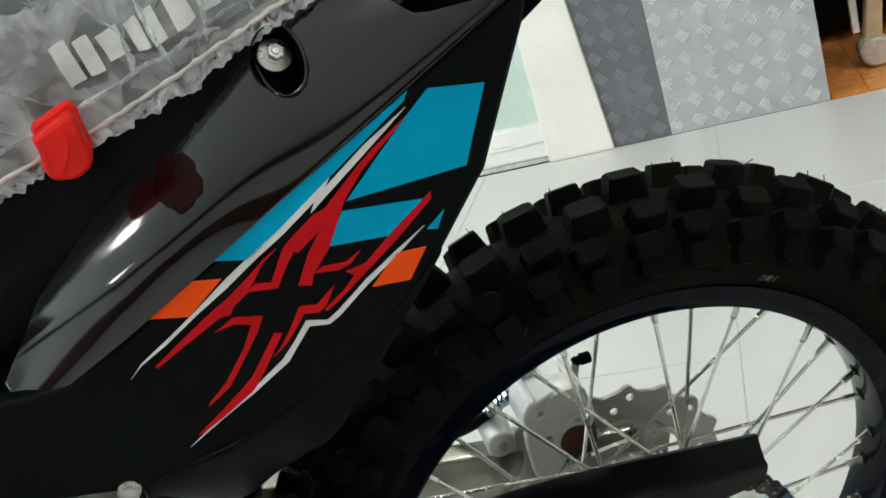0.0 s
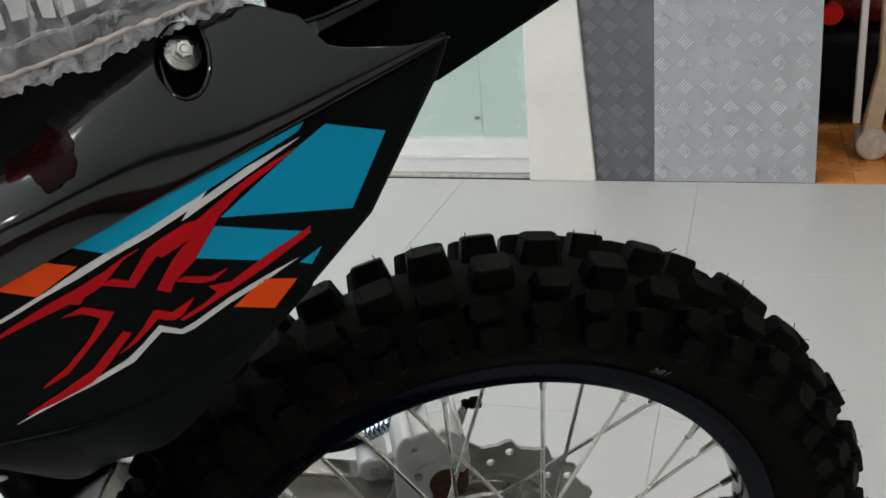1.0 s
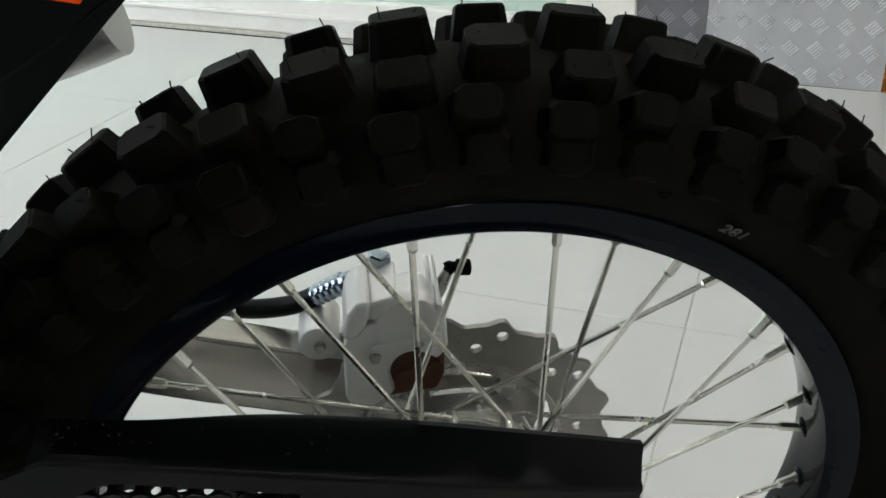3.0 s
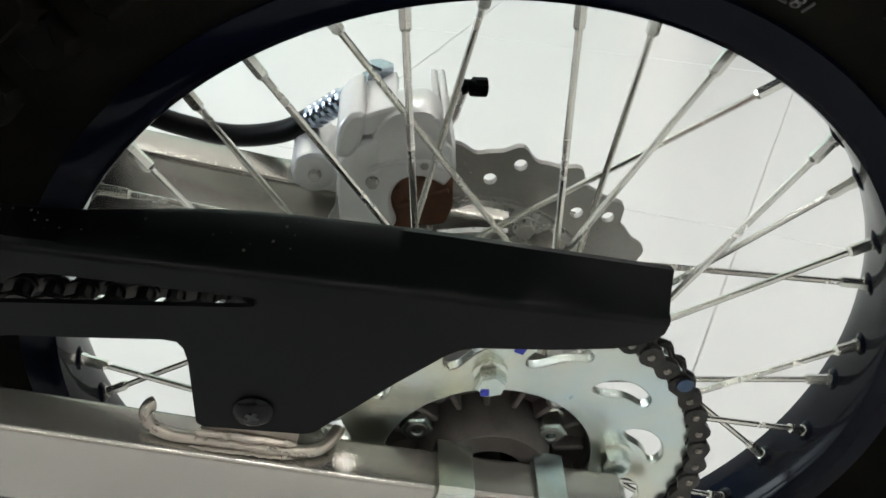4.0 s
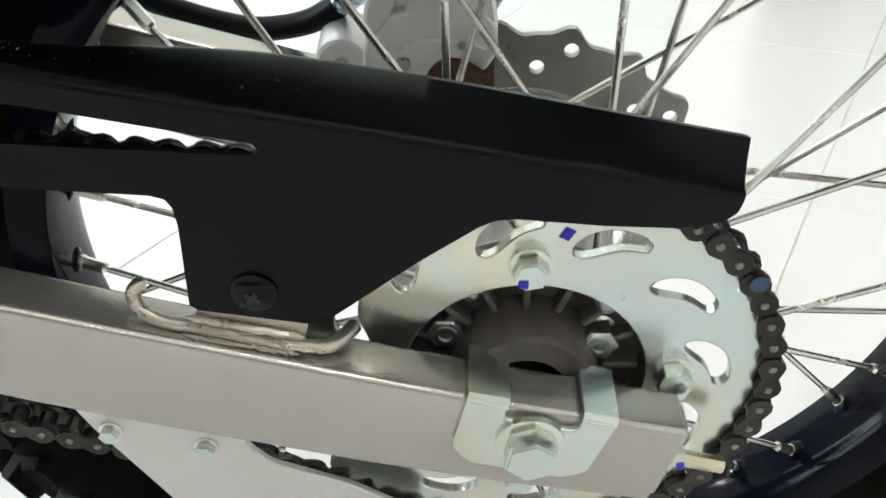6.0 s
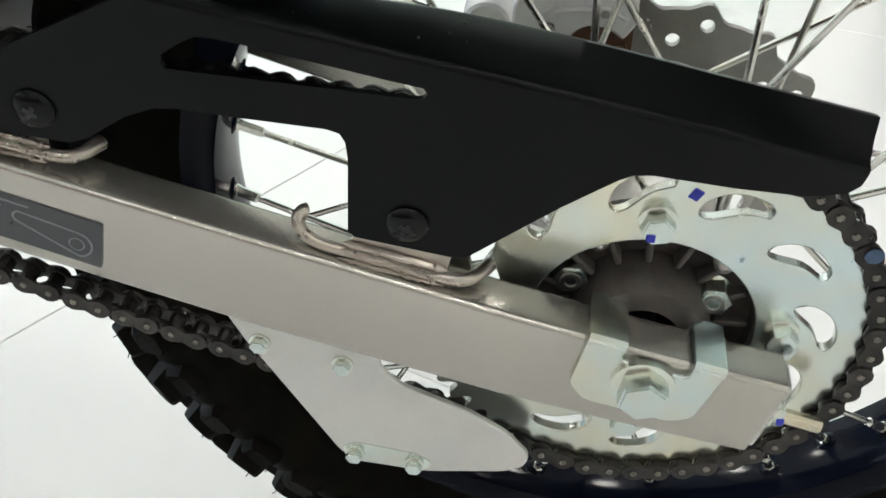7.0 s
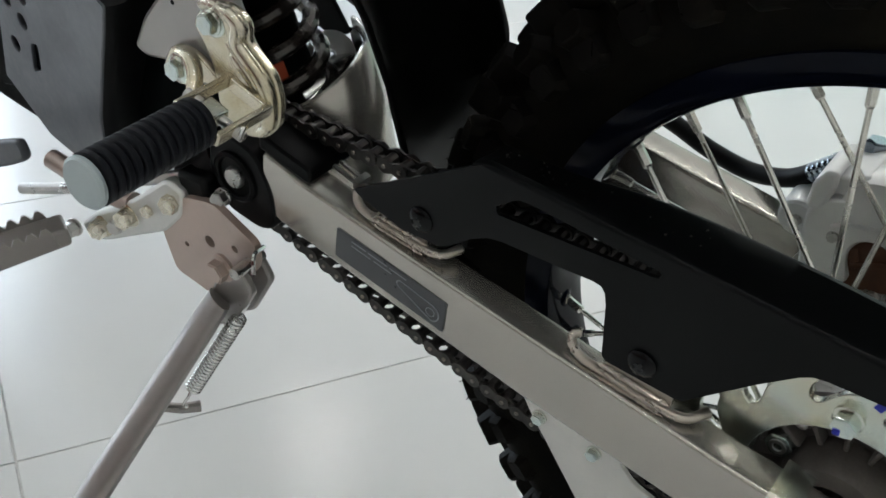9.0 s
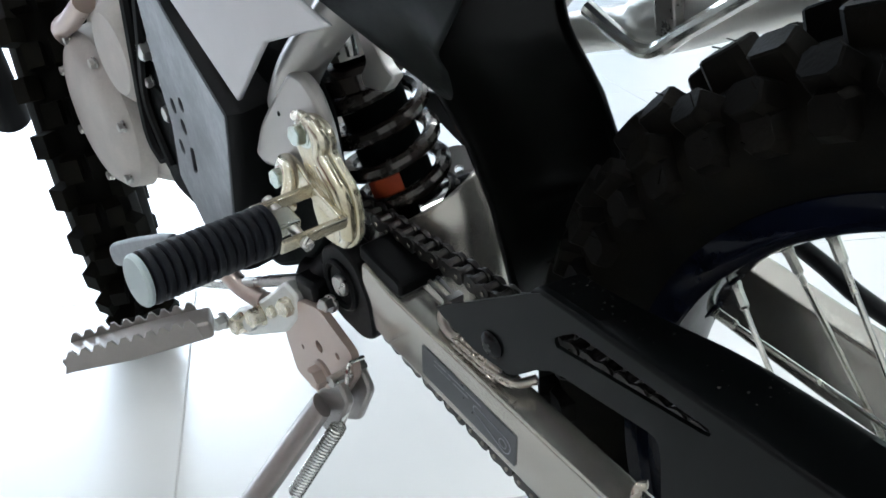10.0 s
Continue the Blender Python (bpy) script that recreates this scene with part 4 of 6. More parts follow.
for i, (a, b, n) in enumerate(((-0.322, -0.310, 0.0058), (-0.308, -0.292, 0.0048), (-0.290, -0.276, 0.0036), (-0.322, -0.306, 0.0020), (-0.303, -0.288, 0.0010))):
    xa, za = arm((a + b) / 2, n)
    block(xa, -0.1009, za, b - a, 0.0003, 0.0009, bm, Matrix.Rotation(ARM + radians(3.6), 4, "Y"))
part("small_print", bm, LABEL_INK, lab, "unreadable small print lines")
loop = []
for i in range(13):
    a = radians(-80 + 160 * i / 12)
    loop.append((-0.2550 + 0.0068 * math.cos(a), -0.0107 + 0.0068 * math.sin(a)))
for i in range(9):
    a = radians(98 + 160 * i / 8)
    loop.append((-0.2800 + 0.0030 * math.cos(a), -0.0035 + 0.0030 * math.sin(a)))
path = [arm(a, b) for a, b in loop + loop[:1]]
part("chain_outline", tube([(x, -0.1009, z) for x, z in path], 0.0005, 5), LABEL_INK, lab)
cx, cz = arm(-0.2550, -0.0107)
part("chain_outline", lathe([(-0.0002, 0.0030), (-0.0006, 0.0033), (-0.0002, 0.0037)], 20, closed=False, at=(cx, -0.1008, cz)), LABEL_INK, lab)

# -- chain guard --
def guard_y(s):
    return -0.0940 + 0.014 * max(0.0, (s + 0.16) / 0.205) ** 3


def to_arm_bow(x, z):
    s = x * math.cos(ARM) - z * math.sin(ARM)
    return guard_y(s) + 0.0940


side = [(-0.3290, 0.0425), (-0.3220, 0.0395), (-0.2890, 0.0345), (-0.2610, 0.0385), (-0.2530, 0.0440), (-0.2390, 0.0590), (-0.2280, 0.0670), (-0.2190, 0.0700), (-0.1920, 0.0743), (-0.1600, 0.0800), (-0.1545, 0.0797), (-0.1515, 0.0765), (-0.1490, 0.0690),
        (-0.1422, 0.0322), (-0.1388, 0.0300), (-0.0960, 0.0330), (-0.0910, 0.0352), (-0.0620, 0.0730), (-0.0450, 0.0925), (-0.0400, 0.0965), (-0.0330, 0.0985), (0.0000, 0.1010), (0.0270, 0.1035), (0.0370, 0.1060), (0.0440, 0.1085), (0.0475, 0.1130), (0.0475, 0.1180),
        (0.0200, 0.1202), (-0.0070, 0.1220), (-0.0500, 0.1225), (-0.0870, 0.1220), (-0.1620, 0.1175), (-0.2000, 0.1153), (-0.2320, 0.1134), (-0.2400, 0.1135), (-0.2480, 0.1080)]
slot = [(-0.2262, 0.0890), (-0.2268, 0.0920), (-0.2205, 0.0990), (-0.2140, 0.1045), (-0.2060, 0.1062), (-0.1900, 0.1070), (-0.1410, 0.1092), (-0.1275, 0.1100), (-0.1255, 0.1080), (-0.1268, 0.1055), (-0.1310, 0.1042), (-0.2245, 0.0870)]
bm = plate(side, -0.0940, -0.0915, [slot], to=arm, bow=to_arm_bow)
# top face from the fold to the inner edge
def soft(s, w, xs, ys):
    k = np.linspace(-1, 1, 41)
    return float(np.average(np.interp(s + w * k, xs, ys), weights=1.02 - np.abs(k)))


def guard_fold(s):
    f = min(1.0, max(0.0, (s + 0.247) / 0.09))
    return soft(s, 0.005 + 0.055 * f * f * (3 - 2 * f), [-0.2600, -0.2480, -0.2400, -0.2320, -0.1620, -0.0870, -0.0070, 0.0460, 0.12], [0.0998, 0.1080, 0.1135, 0.1146, 0.1187, 0.1230, 0.1234, 0.1192, 0.1135])


def guard_crest(s):
    return soft(s, 0.045, [-0.32, -0.25, -0.20, -0.175, -0.150, -0.087, 0.0460, 0.12], [0.0975, 0.1045, 0.1095, 0.1165, 0.1235, 0.1290, 0.1340, 0.1367])


N = 90
outer_skin, inner_skin = [], []
for i in range(N + 1):
    s = -0.2470 + (0.0475 + 0.2470) * i / N
    fold = guard_fold(s)
    crest = guard_crest(s)
    yi = float(np.interp(s, [-0.25, -0.05, 0.0460], [-0.0550, -0.0540, -0.0550]))
    yo = guard_y(s)
    profile = [(yo, fold - 0.0012)]
    for k in range(1, 6):
        a = radians(90 * k / 6)
        profile.append((yo + 0.0030 * (1 - math.cos(a)), fold - 0.0012 + 0.0030 * math.sin(a)))
    profile += [(yo + 0.0050, fold + 0.0022), ((yo + yi) / 2, (fold + crest) / 2 + 0.0004), (yi - 0.006, crest - 0.0002), (yi - 0.002, crest - 0.0014), (yi, crest - 0.006)]
    oa, ob_ = [], []
    for y, n in profile:
        x, z = arm(s, n)
        oa.append((x, y, z))
        ob_.append((x, y + 0.0014, z - 0.0020))
    outer_skin.append(oa)
    inner_skin.append(ob_)
for skin in (outer_skin, inner_skin):
    vs = [[bm.verts.new(p) for p in row] for row in skin]
    for A, B in zip(vs, vs[1:]):
        for j in range(len(A) - 1):
            bm.faces.new((A[j], B[j], B[j + 1], A[j + 1]))
for i in (0, N):
    for j in range(len(outer_skin[i]) - 1):
        bm.faces.new([bm.verts.new(p) for p in (outer_skin[i][j], outer_skin[i][j + 1], inner_skin[i][j + 1], inner_skin[i][j])])
guard = part("chain_guard", bm, BLACK_STEEL, moto, "satin black steel chain guard with a long slot", sharp=28)
for s, n in ((-0.1191, 0.0446), (-0.2753, 0.0513)):
    x, z = arm(s, n)
    screw("guard_screw", (x, -0.0942, z), (0, -1, 0), 0.0150, guard, SCREW_BLACK, "black cross-head screw")

# dust on the guard's top face
dust = bmesh.new()
rnd = random.Random(5)
for i in range(38):
    s = -0.238 + 0.13 * rnd.random() ** 1.5
    f = 0.2 + 0.75 * rnd.random()
    fold = guard_fold(s)
    crest = guard_crest(s)
    x, z = arm(s, fold + 0.0022 + (crest - fold - 0.0024) * f + 0.0006)
    q = 0.0002 + 0.00042 * rnd.random() ** 3
    block(x, guard_y(s) + 0.005 + (0.030 - (guard_y(s) + 0.094)) * f, z, 2 * q, 2 * q, q, dust)
dk = part("dust", dust, material("dust_speck", (0.055, 0.050, 0.042), 0.9, vary=0.4), guard, "pale dust specks")
dk["kind"] = "stuff"

# -- chain guide under the arm --
guide = rounded([(-0.1900, -0.0480), (-0.1780, -0.0640), (-0.1640, -0.0790), (-0.1190, -0.1290), (-0.1080, -0.1345), (-0.0720, -0.1285), (-0.0330, -0.1120), (-0.0240, -0.1040), (-0.0240, -0.0940), (-0.0400, -0.0815), (-0.0620, -0.0730), (-0.1000, -0.0665), (-0.1120, -0.0575), (-0.1150, -0.0330), (-0.1900, -0.0330)], 0.004)
gd = part("chain_guide", plate(guide, -0.0835, -0.0800, to=arm), ALLOY, moto, "pale grey chain guide plate under the swingarm", bevel=0.0008)
for s, n in ((-0.1712, -0.0610), (-0.1297, -0.0610)):
    x, z = arm(s, n)
    hex_bolt("guide_bolt", (x, -0.0840, z), (0, -1, 0), 0.0078, gd, ZINC)
part("guide_insert", plate(rounded([(-0.1185, -0.1255), (-0.1130, -0.1185), (-0.0800, -0.1150), (-0.0700, -0.1190), (-0.0720, -0.1265), (-0.1080, -0.1325)], 0.003), -0.0842, -0.0830, to=arm), ZINC, gd, "bluish zinc insert plate")
for s, n in ((-0.1110, -0.1270), (-0.0790, -0.1235)):
    x, z = arm(s, n)
    hex_bolt("guide_bolt", (x, -0.0840, z), (0, -1, 0), 0.0078, gd, ZINC)

# -- caliper: a cast bracket plate with the pads behind its mouth, the piston body and its band above, ear with a pin --
front = [(-0.0735, 0.0560), (-0.0738, 0.0860), (-0.0725, 0.1010), (-0.0690, 0.1080), (-0.0600, 0.1140), (-0.0400, 0.1180), (-0.0200, 0.1180), (-0.0110, 0.1100), (-0.0098, 0.0950),
         (-0.0125, 0.0900), (-0.0165, 0.0842), (-0.0210, 0.0880), (-0.0270, 0.0912), (-0.0330, 0.0918), (-0.0390, 0.0895), (-0.0435, 0.0840), (-0.0456, 0.0770), (-0.0450, 0.0690), (-0.0420, 0.0600), (-0.0560, 0.0480), (-0.0690, 0.0470)]
caliper = part("brake_caliper", plate(rounded(front, 0.0035, 3), 0.0490, 0.0590), CALIPER, moto, "cast alloy brake caliper", bevel=0.0022)
# piston body: a barrel whose top leans back, shouldered on its front
bm = bmesh.new()
rings = []
for y, f, lift in ((0.0485, 0.80, -0.005), (0.0500, 0.93, -0.001), (0.0560, 1.0, 0.0), (0.0700, 1.0, -0.001), (0.0880, 0.97, -0.010), (0.0960, 0.84, -0.016)):
    ring = rounded([(-0.0560, 0.0960), (-0.0555, 0.1180), (-0.0440, 0.1330), (-0.0230, 0.1345), (-0.0150, 0.1240), (-0.0098, 0.1080), (-0.0105, 0.0950)], 0.007, 3)
    rings.append([bm.verts.new((-0.033 + (x + 0.033) * f, y, 0.108 + (z - 0.108) * f + lift)) for x, z in ring])
for A, B in zip(rings, rings[1:]):
    for j in range(len(A)):
        bm.faces.new((A[j], A[(j + 1) % len(A)], B[(j + 1) % len(A)], B[j]))
bm.faces.new(rings[0])
bm.faces.new(rings[-1][::-1])
part("piston_body", bm, CALIPER, caliper, sharp=38)
part("caliper_band", plate(rounded([(-0.0735, 0.1060), (-0.0705, 0.1240), (-0.0640, 0.1325), (-0.0560, 0.1330), (-0.0575, 0.1200), (-0.0610, 0.1110), (-0.0660, 0.1050)], 0.004), 0.0470, 0.0880), CALIPER, caliper, bevel=0.003)
part("caliper_saddle", plate(rounded([(-0.0620, 0.1150), (-0.0610, 0.1270), (-0.0400, 0.1335), (-0.0390, 0.1200), (-0.0500, 0.1170)], 0.003), 0.0520, 0.0900), CALIPER, caliper, bevel=0.002)
for xa, xb in ((-0.0180, -0.0140), (-0.0128, -0.0098)):
    part("caliper_rib", plate(rounded([(xa, 0.0960), (xb, 0.0960), (xb - 0.0045, 0.1270), (xa - 0.0045, 0.1280)], 0.0015), 0.0495, 0.1000), CALIPER, caliper, bevel=0.001)
part("caliper_rib", tube(smooth_path([(-0.0560, 0.0486, 0.0960), (-0.0480, 0.0484, 0.1000), (-0.0360, 0.0483, 0.1015), (-0.0240, 0.0484, 0.1010), (-0.0160, 0.0486, 0.0970)]), 0.0018, 8), CALIPER, caliper)
part("brake_pad", plate(rounded([(-0.048, 0.0560), (-0.046, 0.0520), (-0.016, 0.0560), (-0.0115, 0.0680), (-0.0115, 0.0930), (-0.048, 0.0930)], 0.003), 0.0540, 0.0595), BRAKE_PAD, caliper, "rust-brown brake pad")
part("pad_clip", plate([(-0.0455, 0.0800), (-0.0400, 0.0830), (-0.0385, 0.0740), (-0.0430, 0.0700)], 0.0525, 0.0540), BRAKE_PAD, caliper, bevel=0.0008)
part("pad_pin", tube([(-0.0420, 0.0520, 0.0700), (-0.0140, 0.0520, 0.0800)], 0.0018, 10), BRAKE_PAD, caliper)
part("ear", plate(rounded([(-0.1050, 0.0272), (-0.1056, 0.0513), (-0.0995, 0.0680), (-0.0897, 0.0745), (-0.0798, 0.0720), (-0.0660, 0.0780), (-0.0600, 0.0640), (-0.0600, 0.0316), (-0.0848, 0.0180)], 0.004), 0.0900, 0.1000), CALIPER, caliper, bevel=0.002)
part("ear_boss", lathe([(0.0300, 0.0138), (0.0, 0.0138), (-0.0040, 0.0132), (-0.0058, 0.0115), (-0.0058, 0.0001)], 32, closed=False, at=(-0.0888, 0.0900, 0.0700)), CALIPER, caliper)
hex_bolt("caliper_pin", (-0.0887, 0.0840, 0.0698), (0, -1, 0), 0.0062, caliper, STEEL, flange=1.25)
hex_bolt("caliper_pin", (-0.0546, 0.0490, 0.0893), (0, -1, 0), 0.0056, caliper, STEEL)
hex_bolt("caliper_pin", (-0.0268, 0.0490, 0.1000), (0, -1, 0), 0.0044, caliper, STEEL)
banjo = part("banjo_bolt", tube([(-0.0510, 0.0900, 0.1170), (-0.0496, 0.0905, 0.1268), (-0.0495, 0.0905, 0.1272), (-0.0484, 0.0910, 0.1352), (-0.0482, 0.0911, 0.1362)], [0.0092, 0.0092, 0.0076, 0.0076, 0.0064], 6), FITTING, caliper, "bluish zinc banjo bolt")
part("banjo_washer", tube([(-0.0500, 0.0904, 0.1235), (-0.0495, 0.0906, 0.1275)], 0.0105, 20), FITTING, banjo)
part("hose_fitting", tube(smooth_path([(-0.0510, 0.0900, 0.1230), (-0.0620, 0.0915, 0.1195), (-0.0700, 0.0980, 0.1105), (-0.0884, 0.1090, 0.0928)]), [0.0060] * 6 + [0.0045] * 4 + [0.0062] * 9, 10), FITTING, caliper, "bluish zinc hose fitting")
for i in range(5):
    p = Vector((-0.0725, 0.0992, 0.1085)).lerp(Vector((-0.0880, 0.1086, 0.0932)), i / 4)
    part("crimp_ring", lathe([(-0.0020, 0.0060), (-0.0010, 0.0074), (0.0010, 0.0074), (0.0020, 0.0060)], 14, closed=False), FITTING, caliper, m=Matrix.Translation(p) @ frame_of((-0.65, 0.39, -0.65)))
nipple_at = Vector((-0.0110, 0.0980, 0.1000))
part("bleed_screw", tube([nipple_at + Vector((-0.004, 0, -0.006)), nipple_at, nipple_at + Vector((0.0050, 0.001, 0.0110)), nipple_at + Vector((0.0065, 0.001, 0.0150))], [0.0052, 0.0050, 0.0040, 0.0034], 10), STEEL, caliper)
part("bleed_cap", tube(smooth_path([nipple_at + Vector((0.0050, 0.001, 0.0155)), nipple_at + Vector((0.0090, 0.002, 0.0165)), nipple_at + Vector((0.0140, 0.003, 0.0150)), nipple_at + Vector((0.0200, 0.004, 0.0140))]), [0.0046] * 6 + [0.0036] * 4 + [0.0056] * 9, 10), BLACK_MATT, caliper, "black rubber bleed cap")
hose = smooth_path([(-0.0880, 0.1088, 0.0932), (-0.1089, 0.1190, 0.0767), (-0.1402, 0.1300, 0.0673), (-0.1740, 0.1390, 0.0703), (-0.2076, 0.1480, 0.0790), (-0.240, 0.150, 0.0900), (-0.285, 0.140, 0.110)])
part("brake_hose", tube(hose, 0.0068, 12), BLACK_SATIN, moto, "black rubber brake hose")


# -- side cover and tail --
TIP, CD = Vector((-0.0413, 0.5267)), Vector((-0.912, -0.409)).normalized()
CN = Vector((CD.y, -CD.x))


def crease(u, v):
    """From along and across the crease of the tail to the machine's x and z."""
    p = TIP + CD * u + CN * v
    return p.x, p.y


cover_edge = [(-0.0413, 0.5267), (-0.0440, 0.5180), (-0.0480, 0.5070), (-0.0840, 0.4395), (-0.1195, 0.4005), (-0.1500, 0.3755), (-0.2000, 0.3470), (-0.2400, 0.3330), (-0.2800, 0.3290), (-0.3100, 0.3260), (-0.4100, 0.3570),
              (-0.4600, 0.3850), crease(0.430, 0.060), crease(0.350, 0.030), crease(0.325, 0.012), crease(0.305, 0.0), crease(0.25, 0.0), crease(0.15, 0.0), crease(0.06, 0.0)]


bm = plate(cover_edge, -0.1310, -0.1180)
ob_cover = part("side_cover", bm, COVER_PLASTIC, moto, "matt black side cover with bright geometric decals", bevel=0.003)

# the cover's lower border, tucked in under the frame
bm = bmesh.new()
brim = [(-0.1175, -0.1313, 0.4040), (-0.1500, -0.1313, 0.3800), (-0.2000, -0.1313, 0.3515), (-0.2250, -0.1313, 0.3425), (-0.2420, -0.1313, 0.3370), (-0.2600, -0.1313, 0.3355), (-0.2850, -0.1313, 0.3330), (-0.3100, -0.1313, 0.3305)]
hem = [(-0.1195, -0.1306, 0.4003), (-0.1500, -0.1306, 0.3687), (-0.2002, -0.1290, 0.3169), (-0.2267, -0.1180, 0.2991), (-0.2472, -0.1000, 0.2800), (-0.2753, -0.0840, 0.2582), (-0.2974, -0.1040, 0.2875), (-0.3110, -0.1280, 0.3197)]
rows = []
for a, b in zip(smooth_path(brim, 5), smooth_path(hem, 5)):
    rows.append([bm.verts.new(a.lerp(b, i / 8) + Vector((0, -0.6 * abs(a.y - b.y) * 0.25 * math.sin(math.pi * i / 8), 0))) for i in range(9)])
for A, B in zip(rows, rows[1:]):
    for j in range(8):
        bm.faces.new((A[j], A[j + 1], B[j + 1], B[j]))
tuck = part("cover_hem", bm, COVER_PLASTIC, ob_cover, "matt black lower border tucked inward", sharp=80)
solid = tuck.modifiers.new("thickness", "SOLIDIFY")
solid.thickness = 0.0008

# decals: outlines in x and z on the flat of the cover
DECALS = [
    ("blue", [(-0.1120, 0.4932), (-0.1150, 0.4890), (-0.2120, 0.4362), (-0.2290, 0.4425)]),
    ("blue", [(-0.0743, 0.4840), (-0.0936, 0.4451), (-0.1570, 0.4487), (-0.1213, 0.4772), (-0.1022, 0.4909)]),
    ("blue", [(-0.1151, 0.4346), (-0.1417, 0.4221), (-0.1728, 0.4281), (-0.1607, 0.4443)]),
    ("blue", [(-0.1108, 0.4256), (-0.1168, 0.4163), (-0.1224, 0.4181)]),
    ("orange", [(-0.2444, 0.4366), (-0.2283, 0.4315), (-0.2504, 0.4175), (-0.2697, 0.4243)]),
    ("orange", [(-0.1418, 0.4109), (-0.1252, 0.4087), (-0.1384, 0.3930), (-0.1585, 0.3968)]),
    ("white", [(-0.1150, 0.4856), (-0.1341, 0.4738), (-0.1663, 0.4546), (-0.1755, 0.4490), (-0.1717, 0.4544), (-0.1922, 0.4431), (-0.2099, 0.4349), (-0.2282, 0.4253), (-0.2461, 0.4172), (-0.2646, 0.4077), (-0.2826, 0.4000), (-0.2905, 0.3944),
               (-0.2820, 0.4013), (-0.2636, 0.4102), (-0.2449, 0.4202), (-0.2262, 0.4307), (-0.2082, 0.4396), (-0.1906, 0.4478), (-0.1726, 0.4577), (-0.1609, 0.4641), (-0.1647, 0.4595), (-0.1414, 0.4734)]),
    ("white", [(-0.1230, 0.4207), (-0.1413, 0.4123), (-0.1597, 0.4029), (-0.1791, 0.3908), (-0.1864, 0.3873), (-0.1969, 0.3916), (-0.2073, 0.3812), (-0.2161, 0.3737), (-0.2354, 0.3635), (-0.2538, 0.3560), (-0.2787, 0.3420),
               (-0.2551, 0.3526), (-0.2366, 0.3602), (-0.2130, 0.3715), (-0.2045, 0.3799), (-0.1964, 0.3876), (-0.1864, 0.3846), (-0.1803, 0.3868), (-0.1609, 0.3990), (-0.1422, 0.4091)]),
]


def decal(colour, pts, lift=0.0):
    mats = {"blue": D_BLUE, "orange": D_ORANGE, "white": D_WHITE, "red": D_RED}
    return part("decal", plate(pts, -0.1316 - lift, -0.1308), mats[colour], ob_cover, colour + " decal shape")


for c, pts in DECALS:
    decal(c, pts)


# the angular red figure between the white strokes, drawn as open strokes
RED = [
    [(-0.1170, 0.4808), (-0.1291, 0.4722), (-0.1449, 0.4617), (-0.1566, 0.4507), (-0.1601, 0.4462), (-0.1730, 0.4271), (-0.1847, 0.4163), (-0.1876, 0.4104), (-0.1941, 0.4129), (-0.1839, 0.4282), (-0.1742, 0.4385), (-0.1884, 0.4307),
     (-0.1900, 0.4324), (-0.1957, 0.4262), (-0.2041, 0.4157), (-0.2196, 0.4195), (-0.2137, 0.4226), (-0.2062, 0.4201), (-0.1947, 0.4360), (-0.1878, 0.4406), (-0.1744, 0.4479), (-0.1688, 0.4487), (-0.1585, 0.4560), (-0.1451, 0.4656), (-0.1353, 0.4715)],
    [(-0.1979, 0.4370), (-0.2065, 0.4320), (-0.2135, 0.4246), (-0.2195, 0.4188), (-0.2288, 0.4139), (-0.2313, 0.4103), (-0.2364, 0.4111), (-0.2575, 0.4030), (-0.2754, 0.3956), (-0.2764, 0.3968), (-0.2445, 0.4136), (-0.2302, 0.4198), (-0.2155, 0.4276), (-0.2058, 0.4338)],
    [(-0.2423, 0.4036), (-0.2307, 0.4086), (-0.2166, 0.4032), (-0.2227, 0.3948), (-0.2337, 0.3829), (-0.2466, 0.3696), (-0.2608, 0.3625), (-0.2590, 0.3649), (-0.2476, 0.3728), (-0.2327, 0.3881), (-0.2236, 0.4008), (-0.2313, 0.4045), (-0.2374, 0.4043)],
    [(-0.2107, 0.3895), (-0.2147, 0.3913), (-0.2221, 0.3833), (-0.2347, 0.3699), (-0.2528, 0.3587), (-0.2721, 0.3478), (-0.2702, 0.3477), (-0.2547, 0.3536), (-0.2357, 0.3625), (-0.2262, 0.3718), (-0.2156, 0.3842)],
    [(-0.1844, 0.4165), (-0.1794, 0.4186), (-0.1673, 0.4164), (-0.1582, 0.4200), (-0.1654, 0.4145), (-0.1719, 0.4134)],
    [(-0.1150, 0.4380), (-0.1376, 0.4253), (-0.1576, 0.4120), (-0.1690, 0.4111), (-0.1652, 0.4073), (-0.1726, 0.4015), (-0.1858, 0.3941), (-0.1847, 0.3928), (-0.1773, 0.3963), (-0.1622, 0.4050), (-0.1396, 0.4182), (-0.1160, 0.4340)],
    [(-0.1768, 0.4058), (-0.1891, 0.3984), (-0.1959, 0.4010), (-0.1982, 0.4006), (-0.2055, 0.3909), (-0.2143, 0.3817), (-0.2197, 0.3777), (-0.2156, 0.3796), (-0.2096, 0.3834), (-0.2015, 0.3910), (-0.1967, 0.3959), (-0.1891, 0.3937), (-0.1842, 0.3963)],
]
for ring in RED:
    decal("red", ring, 0.0003)
hex_bolt("cover_screw", (-0.3180, -0.1312, 0.3295), (0, -1, 0), 0.0070, ob_cover, STEEL, "bright recessed screw", flange=1.8, head=0.4)

PANEL_W = ([0, 0.02, 0.045, 0.052, 0.058, 0.10, 0.15, 0.19, 0.24, 0.29, 0.333], [0.001, 0.006, 0.016, 0.020, 0.034, 0.060, 0.064, 0.050, 0.044, 0.036, 0.018])


